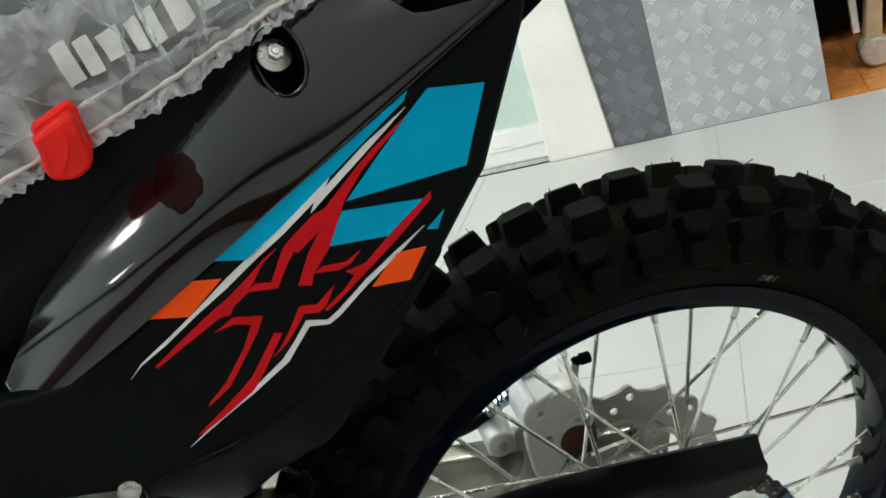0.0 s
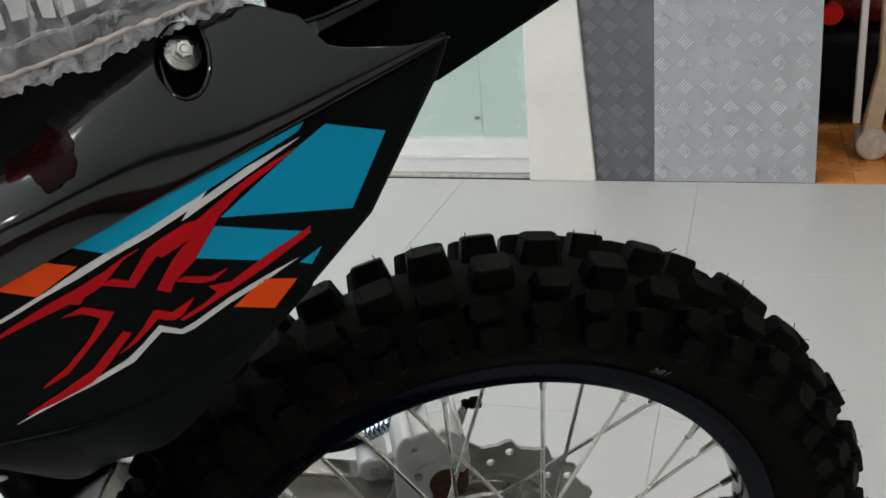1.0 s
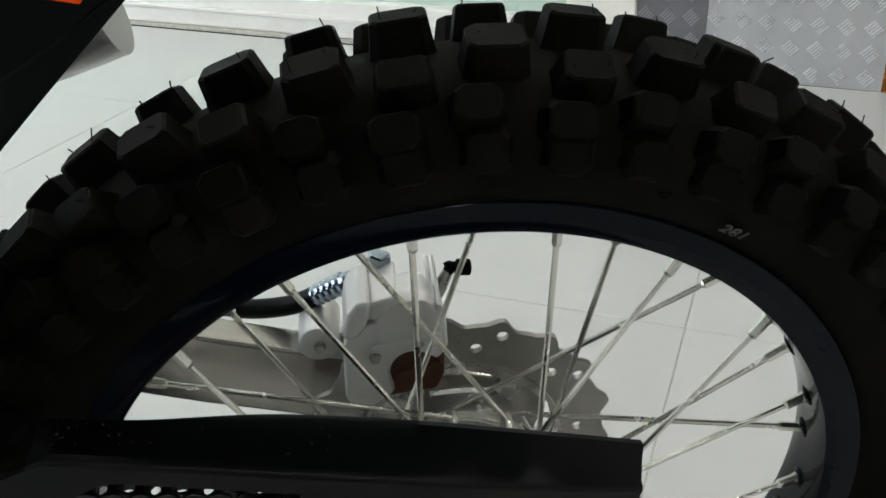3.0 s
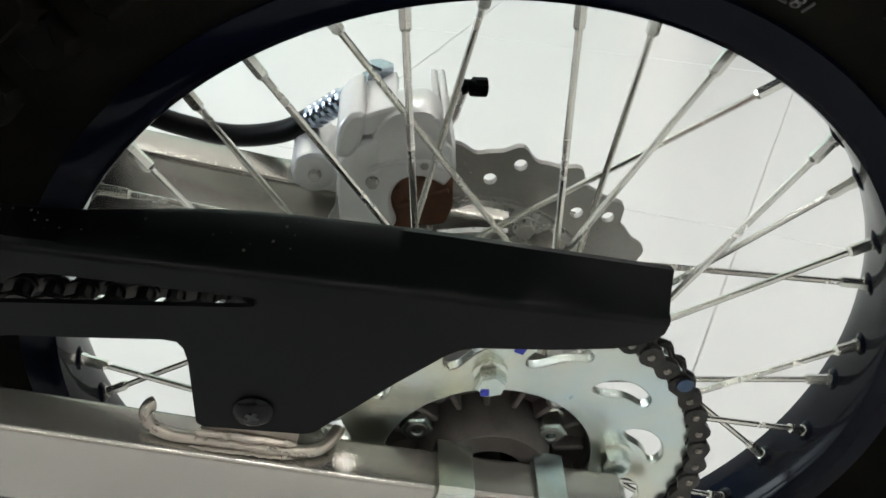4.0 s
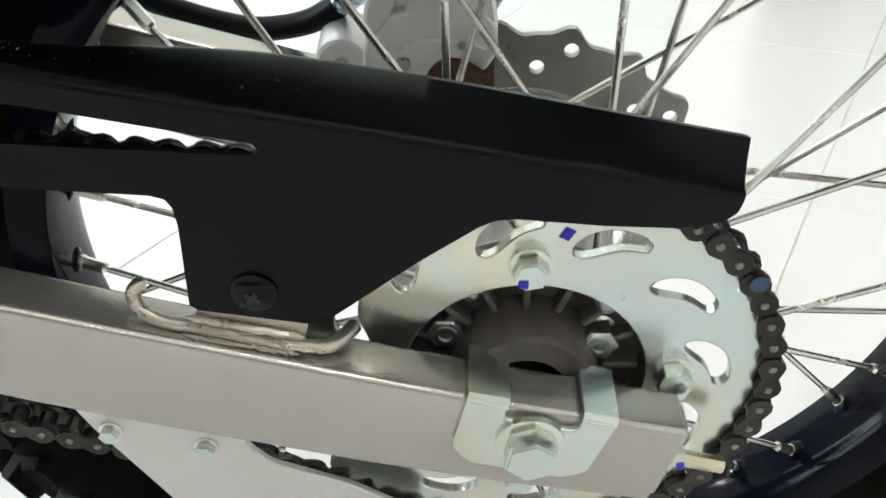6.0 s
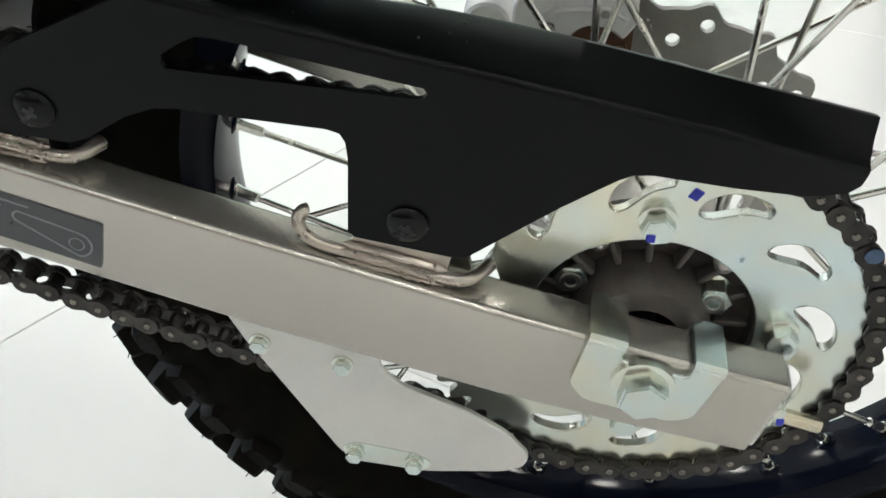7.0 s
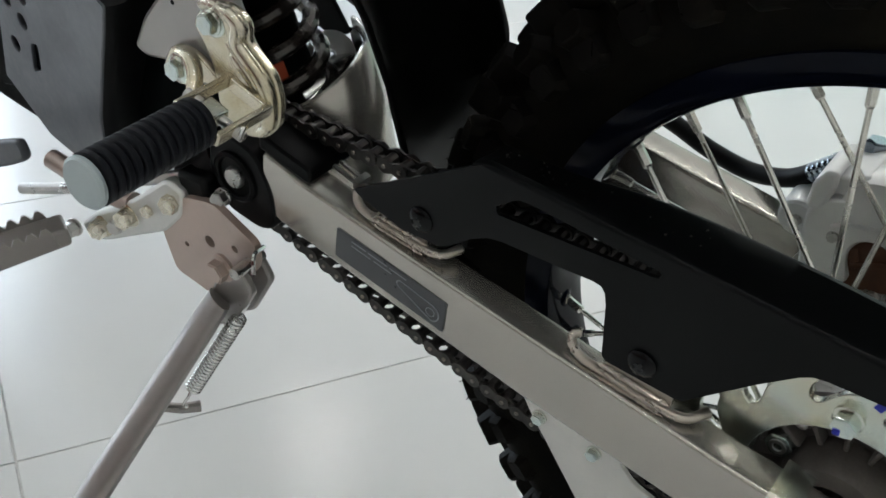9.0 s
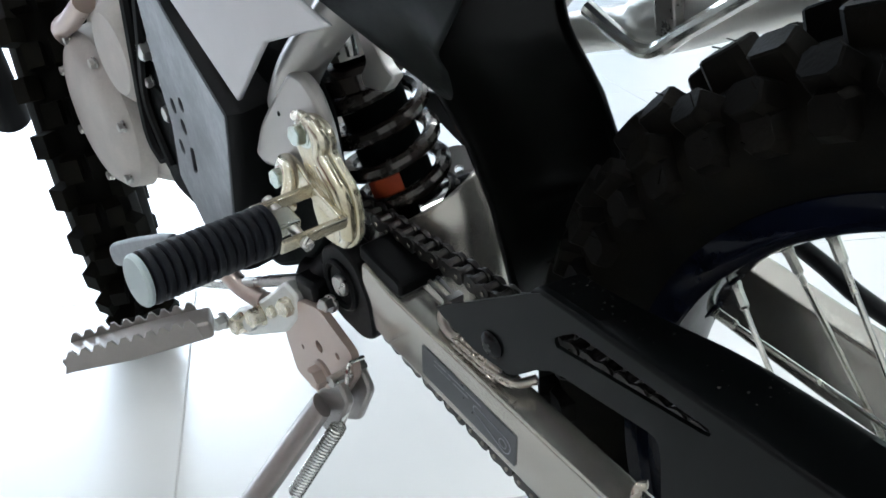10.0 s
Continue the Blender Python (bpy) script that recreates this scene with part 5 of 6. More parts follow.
def panel_y(u, v):
    t = min(1.0, max(0.0, (u - 0.07) / 0.16))
    y = -0.1330 + 0.046 * (max(v, 0) / 0.045) ** (1.55 + 1.25 * t * t * (3 - 2 * t))
    y += 0.004 * math.exp(-((u - 0.15) / 0.05) ** 2) * math.sin(v * 90) * (1 if u > 0.05 else 0)
    y -= 0.003 * math.exp(-((v - 0.020) / 0.014) ** 2) * min(1, max(0, (u - 0.10) / 0.12))
    y = min(y, -0.055) + 0.28 * max(0.0, u - 0.25) ** 1.4
    f = min(1.0, max(0.0, v / 0.022))
    return y + (0.45 if u > 0.165 else 0.3) * (u - 0.165) ** 2 * f * f * (3 - 2 * f)


bm = bmesh.new()
NU, NV = 220, 60
EC, EA, EB = (0.1160, 0.0412), 0.0138, 0.0116         # the bolt's oval recess


def oval(u, v):
    a, b = (u - EC[0]), (v - EC[1])
    c, s = math.cos(radians(123)), math.sin(radians(123))
    return ((a * c + b * s) / EA) ** 2 + ((-a * s + b * c) / EB) ** 2


grid = []
for i in range(NU + 1):
    u = 0.333 * i / NU
    w = float(np.interp(u, *PANEL_W))
    grid.append([(u, w * j / NV) for j in range(NV + 1)])
verts = {}
for i in range(NU):
    for j in range(NV):
        quad = [grid[i][j], grid[i + 1][j], grid[i + 1][j + 1], grid[i][j + 1]]
        if sum(oval(*q) < 1 for q in quad) >= 3:
            continue
        vs = []
        for q in quad:
            e = oval(*q)
            if e < 1.0:
                f = 1 / math.sqrt(e)
                p = (EC[0] + (q[0] - EC[0]) * f, EC[1] + (q[1] - EC[1]) * f)
            else:
                p = q
            if q not in verts:
                x, z = crease(*p)
                verts[q] = bm.verts.new((x, panel_y(*p), z))
            vs.append(verts[q])
        bm.faces.new(vs)
tail = part("tail_panel", bm, BLACK_GLOSS, moto, "glossy black rear body panel", sharp=80)
solid = tail.modifiers.new("thickness", "SOLIDIFY")
solid.thickness, solid.offset = 0.0025, -1
x, z = crease(*EC)
NRM = Vector((0.30, -0.72, 0.62)).normalized()
bowl = bmesh.new()
lathe([(0.016, 0.0001), (0.016, 0.85), (0.004, 1.02), (0.0005, 1.05)], 40, bowl, closed=False)
ax = Vector((0.12, 0.55, 0.80)).normalized()
fm = Matrix((NRM.cross(ax).normalized(), -NRM, ax)).transposed()
for v in bowl.verts:
    c = v.co.copy()
    v.co = Vector((x, panel_y(*EC), z)) + fm @ Vector((c.x * 0.0135, c.y, c.z * 0.0172))
part("bolt_recess", bowl, BLACK_MATT, tail, "dark oval bolt recess")
rim_path = []
for i in range(49):
    a = 2 * math.pi * i / 48
    c, s = math.cos(radians(123)), math.sin(radians(123))
    p, q = 1.03 * EA * math.cos(a), 1.03 * EB * math.sin(a)
    u, v = EC[0] + c * p - s * q, EC[1] + s * p + c * q
    x, z = crease(u, v)
    rim_path.append((x, panel_y(u, v) - 0.0002, z))
part("recess_rim", tube(rim_path, 0.0010, 10), BLACK_GLOSS, tail, "rounded glossy rim of the recess")
bo = Vector((-0.1652, -0.0850, 0.5165))
part("washer", lathe([(0.002, 0.0001), (0.002, 0.0092), (-0.0008, 0.0092), (-0.0012, 0.0084), (-0.0012, 0.0001)], 28, closed=False), STEEL, tail, m=Matrix.Translation(bo - NRM * 0.001) @ frame_of(NRM))
hex_bolt("tail_bolt", tuple(bo), tuple(NRM), 0.0074, tail, STEEL, "bright socket-head bolt", flange=1.5, socket=True)
# the red clip's reflection, painted on the panel as a dark red patch
bm = bmesh.new()
patch = []
for q in range(8):
    ring = []
    for i in range(40):
        a = 2 * math.pi * i / 40
        r = 0.0108 + 0.0008 * math.sin(5 * a + 0.8) + (0.003 if abs(a - 1.6) < 0.12 else 0) + 0.0004 * math.sin(11 * a)
        r *= (q + 0.02) / 7
        u, v = 0.193 + 1.15 * r * math.cos(a), 0.0345 + 0.85 * r * math.sin(a)
        x, z = crease(u, v)
        ring.append(bm.verts.new((x, panel_y(u, v) - 0.0008, z)))
    patch.append(ring)
for A, B in zip(patch, patch[1:]):
    for i in range(40):
        bm.faces.new((A[i], A[(i + 1) % 40], B[(i + 1) % 40], B[i]))
part("clip_reflection", bm, CLIP_REFLECTION, tail, "dark maroon patch painted as the red clip's reflection", sharp=89)

# inner body under the panel, up to the seat
bm = bmesh.new()
rows = []
for i in range(41):
    u = 0.125 + 0.335 * i / 40
    row = []
    for v, y in ((-0.02, -0.080), (0.010, -0.098), (0.035, -0.085), (0.050, -0.078), (0.075, -0.070), (0.095, -0.066), (0.100, 0.06)):
        x, z = crease(u, v + 0.10 * max(0, u - 0.15))
        row.append(bm.verts.new((x, y, z)))
    rows.append(row)
for A, B in zip(rows, rows[1:]):
    for j in range(6):
        bm.faces.new((A[j], B[j], B[j + 1], A[j + 1]))
part("seat_base", bm, BLACK_SATIN, moto, "black plastic seat base", sharp=60)
bm = plate([(-0.120, 0.470), (-0.060, 0.470), (-0.036, 0.4765), (0.033, 0.515), (0.16, 0.585), (0.16, 0.62), (-0.02, 0.62), (-0.060, 0.5260), (-0.098, 0.5100)], -0.060, 0.060)
fender = part("rear_fender", bm, BLACK_MATT, moto, "matt black tapered rear fender", bevel=0.004)
bm = plate([(-0.122, 0.516), (-0.094, 0.5215), (-0.055, 0.536), (-0.050, 0.60), (-0.130, 0.60)], -0.074, -0.050)
part("grab_recess", bm, BLACK_GLOSS, fender, "glossy black grip recess", bevel=0.004)
part("seat", tube(smooth_path([(crease(u, v)[0], 0.014, crease(u, v)[1]) for u, v in ((0.050, 0.105), (0.11, 0.112), (0.20, 0.122), (0.32, 0.150), (0.50, 0.210))]), [0.060] * 3 + [0.074] * 22, 32), SEAT, moto, "dark grey vinyl seat under plastic wrap")


# -- frame, rear --
def pipe(name, pts, r, mat, label="", parent=moto, k=16, flat=1.0):
    return part(name, tube(smooth_path(pts, 8), r, k, flat=flat), mat, parent, label)


chassis = pipe("frame", [(-0.430, -0.100, 0.236), (-0.415, -0.102, 0.250), (-0.385, -0.103, 0.275), (-0.310, -0.095, 0.330), (-0.20, -0.085, 0.42)], 0.0160, FRAME_PAINT, "silver painted frame tubes", flat=0.8)
part("right_tube", tube(smooth_path([(-0.500, 0.100, 0.168), (-0.400, 0.103, 0.262), (-0.310, 0.095, 0.330), (-0.20, 0.085, 0.42)], 8), 0.0205, 14), FRAME_PAINT, chassis)
part("side_spar", plate(rounded([(-0.72, 0.300), (-0.683, 0.262), (-0.645, 0.192), (-0.615, 0.205), (-0.547, 0.244), (-0.470, 0.262), (-0.392, 0.279), (-0.350, 0.300), (-0.32, 0.38), (-0.70, 0.40)], 0.012), -0.075, -0.045), FRAME_PAINT, chassis, bevel=0.008)
part("lower_side_panel", plate([(-0.4978, 0.3046), (-0.4288, 0.2470), (-0.3688, 0.2925), (-0.3297, 0.3015), (-0.290, 0.3105), (-0.310, 0.3180), (-0.360, 0.3415), (-0.410, 0.3650), (-0.460, 0.3920), (-0.560, 0.4200), (-0.590, 0.3800)], -0.1370, -0.1330), PANEL_SILVER, moto, "silver plastic lower side panel", bevel=0.0015)
# no real part: a black sheet for the shade in the gap behind the frame
part("frame_gap_shade", plate(rounded([(-0.4425, 0.275), (-0.4785, 0.2484), (-0.5000, 0.2300), (-0.4950, 0.2100), (-0.480, 0.215), (-0.455, 0.2445), (-0.430, 0.274)], 0.004), -0.092, -0.080), BLACK_MATT, chassis, "black sheet standing in for the shaded gap behind the frame", bevel=0.002)

# passenger peg bracket: a painted lug on the frame, a pressed zinc bracket with a rolled rim, hinge fork, rubber peg
lug = part("peg_mount_plate", plate(rounded([(-0.3870, 0.2680), (-0.3720, 0.2655), (-0.3620, 0.2560), (-0.3560, 0.2370), (-0.3560, 0.2050), (-0.3700, 0.1780), (-0.3950, 0.1800), (-0.4150, 0.1880), (-0.4330, 0.1930), (-0.4560, 0.1910), (-0.4670, 0.1970), (-0.4480, 0.2210), (-0.4300, 0.2360)], 0.006), -0.1185, -0.1090), FRAME_PAINT, chassis, "silver painted peg mounting plate", bevel=0.003)
# uncut hole: a black disc on the plate gives the shade inside it
part("lug_hole_shade", lathe([(-0.0003, 0.0001), (-0.0003, 0.0016), (0.001, 0.0016), (0.001, 0.0001)], 12, closed=False, at=(-0.4130, -0.1186, 0.2360)), BLACK_MATT, lug)
BRACKET = [(-0.3740, 0.2450), (-0.3575, 0.2475), (-0.3440, 0.2430), (-0.3395, 0.2350), (-0.3430, 0.2265), (-0.3360, 0.2185), (-0.3265, 0.2080), (-0.3250, 0.1930), (-0.3310, 0.1740), (-0.3460, 0.1625), (-0.3650, 0.1600), (-0.3790, 0.1640), (-0.3830, 0.1800), (-0.3790, 0.2000), (-0.3820, 0.2150), (-0.3900, 0.2300)]
br = part("peg_bracket", plate(rounded(BRACKET, 0.007), -0.1250, -0.1190), GOLD_ZINC, moto, "yellow zinc-plated folding peg bracket", bevel=0.0015)
part("rolled_rim", tube(smooth_path([(-0.3640, -0.1265, 0.2440), (-0.3500, -0.1270, 0.2430), (-0.3440, -0.1275, 0.2360), (-0.3475, -0.1280, 0.2265), (-0.3400, -0.1285, 0.2170), (-0.3310, -0.1290, 0.2060), (-0.3300, -0.1290, 0.1930), (-0.3350, -0.1285, 0.1780), (-0.3450, -0.1270, 0.1690)], 6), [0.0030] * 6 + [0.0052] * 37 + [0.0036] * 6, 14), GOLD_ZINC, br)
part("pressed_ridge", tube(smooth_path([(-0.3590, -0.1260, 0.2230), (-0.3500, -0.1275, 0.2140), (-0.3410, -0.1280, 0.2020), (-0.3400, -0.1275, 0.1900), (-0.3440, -0.1260, 0.1800)], 6), [0.0022] * 4 + [0.0040] * 17 + [0.0022] * 4, 12), GOLD_ZINC, br)
part("bracket_lug", plate(rounded([(-0.4300, 0.1960), (-0.4180, 0.2095), (-0.4030, 0.2115), (-0.3900, 0.2060), (-0.3800, 0.1960), (-0.3830, 0.1860), (-0.3930, 0.1900), (-0.4040, 0.1850), (-0.4180, 0.1820), (-0.4290, 0.1860)], 0.006), -0.1240, -0.1195), GOLD_ZINC, br, bevel=0.0012)
part("bracket_arm", tube(smooth_path([(-0.4080, -0.1240, 0.2085), (-0.3970, -0.1275, 0.2080), (-0.3890, -0.1320, 0.2010), (-0.3850, -0.1380, 0.1930), (-0.3800, -0.1420, 0.1880)]), 0.0050, 12, flat=0.75), GOLD_ZINC, br)
part("bracket_eye", tube(smooth_path([(-0.3760, -0.1250, 0.2440), (-0.3640, -0.1265, 0.2460), (-0.3540, -0.1270, 0.2400), (-0.3530, -0.1265, 0.2290)]), 0.0034, 10), GOLD_ZINC, br)
for bx, bz, tw in ((-0.3690, 0.2345, 0.2), (-0.4120, 0.1962, 0.5)):
    part("bracket_washer", lathe([(0.001, 0.0001), (0.001, 0.0098), (-0.0016, 0.0098), (-0.0020, 0.0092), (-0.0020, 0.0001)], 28, closed=False), ZINC, br, m=Matrix.Translation((bx, -0.1245, bz)) @ frame_of((0.08, -1, 0.08)))
    hex_bolt("bracket_bolt", (bx, -0.1262, bz), (0.08, -1, 0.08), 0.0118, br, ZINC, head=0.62, flange=1.3, turn=tw)
PA, PB = Vector((-0.336, -0.1735, 0.2010)), Vector((-0.328, -0.2540, 0.2065))
pd = (PB - PA).normalized()
# hinge fork: a square frame of flat bar, its two arms either side of the peg's tongue
fa = Vector((0.89, 0.0, -0.46))
fa = (fa - pd * fa.dot(pd)).normalized()
fc = fa.cross(-pd)
hm = Matrix.Translation(PA + pd * 0.002) @ Matrix((fa, -pd, fc)).transposed().to_4x4()
for side in (-1, 1):
    part("fork_arm", block(side * 0.0152, 0.0200, 0, 0.0042, 0.0460, 0.0085), GOLD_ZINC, br, bevel=0.0012, m=hm)
part("fork_web", block(0, 0.0405, 0, 0.0262, 0.0045, 0.0085), GOLD_ZINC, br, bevel=0.001, m=hm)
part("hinge_block", block(-0.001, 0.0080, 0, 0.0150, 0.0200, 0.0100), ZINC, br, bevel=0.002, m=hm)
part("hinge_pin", tube([(-0.0205, 0.012, 0), (0.0225, 0.012, 0)], 0.0034, 12), STEEL, br, m=hm)
part("split_pin", tube(smooth_path([(0.021, 0.012, 0), (0.024, 0.006, 0.006), (0.023, 0.009, 0.010)]), 0.0012, 6), CHROME, br, m=hm)
prof = [(-0.0005, 0.0001), (-0.0005, 0.0110)]
L = (PB - PA).length
n_rib = 13
for i in range(n_rib):
    y0 = -0.002 - (L - 0.004) * i / n_rib
    y1 = -0.002 - (L - 0.004) * (i + 1) / n_rib
    prof += [(y0 - 0.0004, 0.0140), (y0 - 0.0012, 0.0150), (y1 + 0.0016, 0.0150), (y1 + 0.0008, 0.0140), (y1 + 0.0006, 0.0122)]
prof += [(-L, 0.0142), (-L - 0.0012, 0.0135), (-L - 0.0012, 0.0001)]
peg = part("footpeg", lathe(prof, 28, closed=False), PEG_RUBBER, moto, "ribbed black rubber passenger footpeg", m=Matrix.Translation(PA) @ frame_of(pd))
part("peg_cap", lathe([(-L - 0.0012, 0.0001), (-L - 0.0024, 0.0001), (-L - 0.0024, 0.0132), (-L - 0.0010, 0.0146), (-L + 0.001, 0.0146)], 32, closed=False), material("peg_cap_grey", (0.40, 0.46, 0.47), 0.45, metal=0.2, vary=0.06), peg, "plain grey-green end cap")

# swingarm pivot cover
pv = part("pivot_cover", plate(rounded([(-0.446, 0.088), (-0.436, 0.126), (-0.412, 0.137), (-0.390, 0.128), (-0.3805, 0.100), (-0.3835, 0.070), (-0.400, 0.064), (-0.430, 0.072)], 0.008), -0.1015, -0.0800), BLACK_SATIN, moto, "black plastic pivot cover", bevel=0.002)
part("cover_rim", lathe([(0, 0.0150), (-0.002, 0.0155), (-0.0035, 0.0175), (-0.002, 0.0195), (0, 0.0200)], 28, closed=False, at=(-0.4144, -0.1015, 0.1037)), BLACK_SATIN, pv)
part("pivot_end", lathe([(0.0, 0.0001), (-0.004, 0.0001), (-0.004, 0.0070), (-0.002, 0.0082), (0, 0.0082)], 24, closed=False, at=(-0.4144, -0.1015, 0.1037)), STEEL, pv, "bright pivot shaft end")

# -- side stand --
sp_out = rounded([(-0.486, 0.066), (-0.455, 0.0835), (-0.424, 0.0875), (-0.388, 0.0655), (-0.392, 0.044), (-0.430, 0.004), (-0.452, -0.004), (-0.492, 0.006), (-0.496, 0.040)], 0.006)
stand = part("side_stand", plate(sp_out, -0.1190, -0.1130, [circle(-0.4393, 0.0505, 0.0050, 14), circle(-0.4690, 0.0380, 0.0022, 10), circle(-0.4120, 0.0535, 0.0030, 10)]), STAND_PLATE, moto, "rose-silver side stand bracket and folding leg", bevel=0.0012)
S0, S1 = Vector((-0.4190, -0.1290, 0.0230)), Vector((-0.5376, -0.3630, -0.2522))
sd = (S1 - S0).normalized()
part("stand_leg", tube([S0 + sd * 0.010, S0 + sd * 0.03, S1], [0.0150, 0.0160, 0.0195], 20, flat=0.5), SIDESTAND, stand)
part("stand_fork", plate(rounded([(-0.424, 0.034), (-0.396, 0.048), (-0.388, 0.030), (-0.418, -0.010), (-0.440, -0.020), (-0.448, -0.004)], 0.006), -0.1310, -0.1240), SIDESTAND, stand, bevel=0.002)
part("stand_fork", plate(rounded([(-0.424, 0.034), (-0.396, 0.048), (-0.388, 0.030), (-0.418, -0.010), (-0.440, -0.020), (-0.448, -0.004)], 0.006), -0.1120, -0.1060), SIDESTAND, stand, bevel=0.002)
hex_bolt("stand_bolt", (-0.4105, -0.1330, 0.0470), (0, -1, 0), 0.0150, stand, STAND_PLATE, head=0.66, flange=1.5)
foot = bmesh.new()
lathe([(0.004, 0.0001), (0.004, 0.026), (-0.002, 0.028), (-0.006, 0.024), (-0.006, 0.0001)], 24, foot, closed=False)
part("stand_foot", foot, SIDESTAND, stand, m=Matrix.Translation(S1) @ frame_of((0, 0.175, 0.985)))
# return spring: a close coil with hooks
QA, QB = Vector((-0.402, -0.128, 0.012)), Vector((-0.4500, -0.1700, -0.0720))
qd = (QB - QA)
ql = qd.length
qd.normalize()
e1 = qd.cross(Vector((0, 0, 1))).normalized()
e2 = qd.cross(e1)
pts = []
TURNS = 24
for i in range(TURNS * 10 + 1):
    a = 2 * math.pi * i / 10
    pts.append(QA + qd * (0.012 + (ql - 0.026) * i / (TURNS * 10)) + (e1 * math.cos(a) + e2 * math.sin(a)) * 0.0056)
part("return_spring", tube(pts, 0.0011, 6), CHROME, stand, "bright zinc coil spring")
part("spring_hook", tube(smooth_path([QA - qd * 0.004, QA + qd * 0.006, QA + qd * 0.013 + e1 * 0.004]), 0.0012, 6), CHROME, stand)
part("spring_hook", tube(smooth_path([QB - qd * 0.016 + e1 * 0.004, QB - qd * 0.006, QB + qd * 0.004, QB + qd * 0.005 + e2 * 0.004]), 0.0012, 6), CHROME, stand)
part("spring_peg", tube([(-0.468, -0.192, -0.068), (-0.4553, -0.1714, -0.0811), (-0.448, -0.160, -0.084)], [0.004, 0.0042, 0.0048], 10), SIDESTAND, stand)
part("spring_peg", tube([(-0.400, -0.106, 0.046), (-0.396, -0.136, 0.048)], 0.0045, 10), STEEL, stand)
part("spring_peg", tube(smooth_path([(-0.390, -0.110, 0.058), (-0.384, -0.124, 0.062), (-0.382, -0.130, 0.050)]), 0.0016, 6), CHROME, stand)

# gear linkage and stand mount ahead of the plate
mount = part("linkage", plate(rounded([(-0.4560, 0.0860), (-0.4740, 0.0930), (-0.5150, 0.0660), (-0.5500, 0.0450), (-0.5900, 0.0260), (-0.6150, 0.0080), (-0.6080, -0.0060), (-0.5800, 0.0020), (-0.5350, 0.0220), (-0.4900, 0.0420), (-0.4640, 0.0640)], 0.006), -0.1200, -0.1090), ALLOY, moto, "bright cast linkage arm with zinc bolts", bevel=0.003)
for x, y, z, r, mt in ((-0.6240, -0.126, 0.0020, 0.0120, STEEL), (-0.5780, -0.124, 0.0180, 0.0140, GOLD_ZINC), (-0.5560, -0.122, 0.0260, 0.0110, STEEL), (-0.5330, -0.124, 0.0430, 0.0140, GOLD_ZINC), (-0.5060, -0.121, 0.0560, 0.0090, GOLD_ZINC), (-0.4720, -0.121, 0.0740, 0.0130, GOLD_ZINC)):
    hex_bolt("linkage_bolt", (x, y + 0.004, z), (0.25, -1, 0.15), r, mount, mt, head=0.9, flange=1.35, turn=x * 40)
part("linkage_rod", tube(smooth_path([(-0.4700, -0.1050, 0.0900), (-0.5300, -0.1100, 0.0700), (-0.6000, -0.1150, 0.0450), (-0.7000, -0.1180, 0.0150)]), 0.0050, 12), STEEL, mount, "thin bright gear rod")
part("linkage_block", block(-0.452, -0.106, 0.088, 0.030, 0.016, 0.024), BLACK_SATIN, mount, bevel=0.004)
part("linkage_boot", tube(smooth_path([(-0.442, -0.085, 0.105), (-0.46, -0.09, 0.09), (-0.48, -0.09, 0.085)]), 0.016, 12), BLACK_SATIN, mount)
hex_bolt("linkage_bolt", (-0.4260, -0.1080, 0.0870), (0.3, -1, 0.2), 0.0100, mount, STEEL, head=0.9)
part("lower_frame_rail", tube(smooth_path([(-0.5350, -0.1130, 0.0500), (-0.5700, -0.1150, 0.0510), (-0.6000, -0.1150, 0.0560), (-0.6350, -0.1150, 0.0620)]), 0.0085, 14), STAND_PLATE, mount, "rose-silver lower frame rail")

# rider's peg: two toothed side rails on a folded plate
RP0, RP1 = Vector((-0.605, -0.140, 0.0210)), Vector((-0.655, -0.250, 0.0180))
rd = (RP1 - RP0)
RL = rd.length
rd.normalize()
rs = rd.cross(Vector((0, 0, 1))).normalized()
rp_m = Matrix.Translation(RP0) @ Matrix((rd, -rs, -rs.cross(rd))).transposed().to_4x4()
if rp_m.to_3x3().determinant() < 0:
    rp_m = Matrix.Translation(RP0) @ Matrix((rd, rs, rd.cross(rs))).transposed().to_4x4()
if (rp_m.to_3x3() @ Vector((0, 0, 1))).z < 0:
    rp_m = rp_m @ Matrix.Rotation(math.pi, 4, "X")
rp = part("rider_peg", plate(rounded([(-0.002, -0.012), (RL * 0.55, -0.014), (RL, -0.010), (RL + 0.003, 0.004), (RL * 0.5, 0.005), (-0.002, 0.004)], 0.004), -0.0150, 0.0150), SIDESTAND, moto, "toothed steel rider footpeg", bevel=0.003, m=rp_m)
for y in (-0.0170, 0.0145):
    saw = [(0.008, -0.008)]
    for k in range(10):
        a = 0.010 + (RL - 0.012) * k / 10
        w = (RL - 0.012) / 10
        saw += [(a + w * 0.08, 0.0062), (a + w * 0.36, 0.0112), (a + w * 0.64, 0.0112), (a + w * 0.92, 0.0062)]
    saw += [(RL + 0.002, -0.008)]
    part("toothed_rail", plate(saw[::-1], y, y + 0.0028), SIDESTAND, rp, "row of raised gripping teeth")
part("shift_lever", plate(rounded([(-0.8120, 0.0100), (-0.8180, 0.0260), (-0.8000, 0.0380), (-0.7200, 0.0680), (-0.6400, 0.0960), (-0.6000, 0.1080), (-0.5980, 0.0900), (-0.6350, 0.0740), (-0.7200, 0.0440), (-0.7900, 0.0150)], 0.008), -0.1540, -0.1460), PLATE_GREY, moto, "grey forged gear shift lever", bevel=0.003)

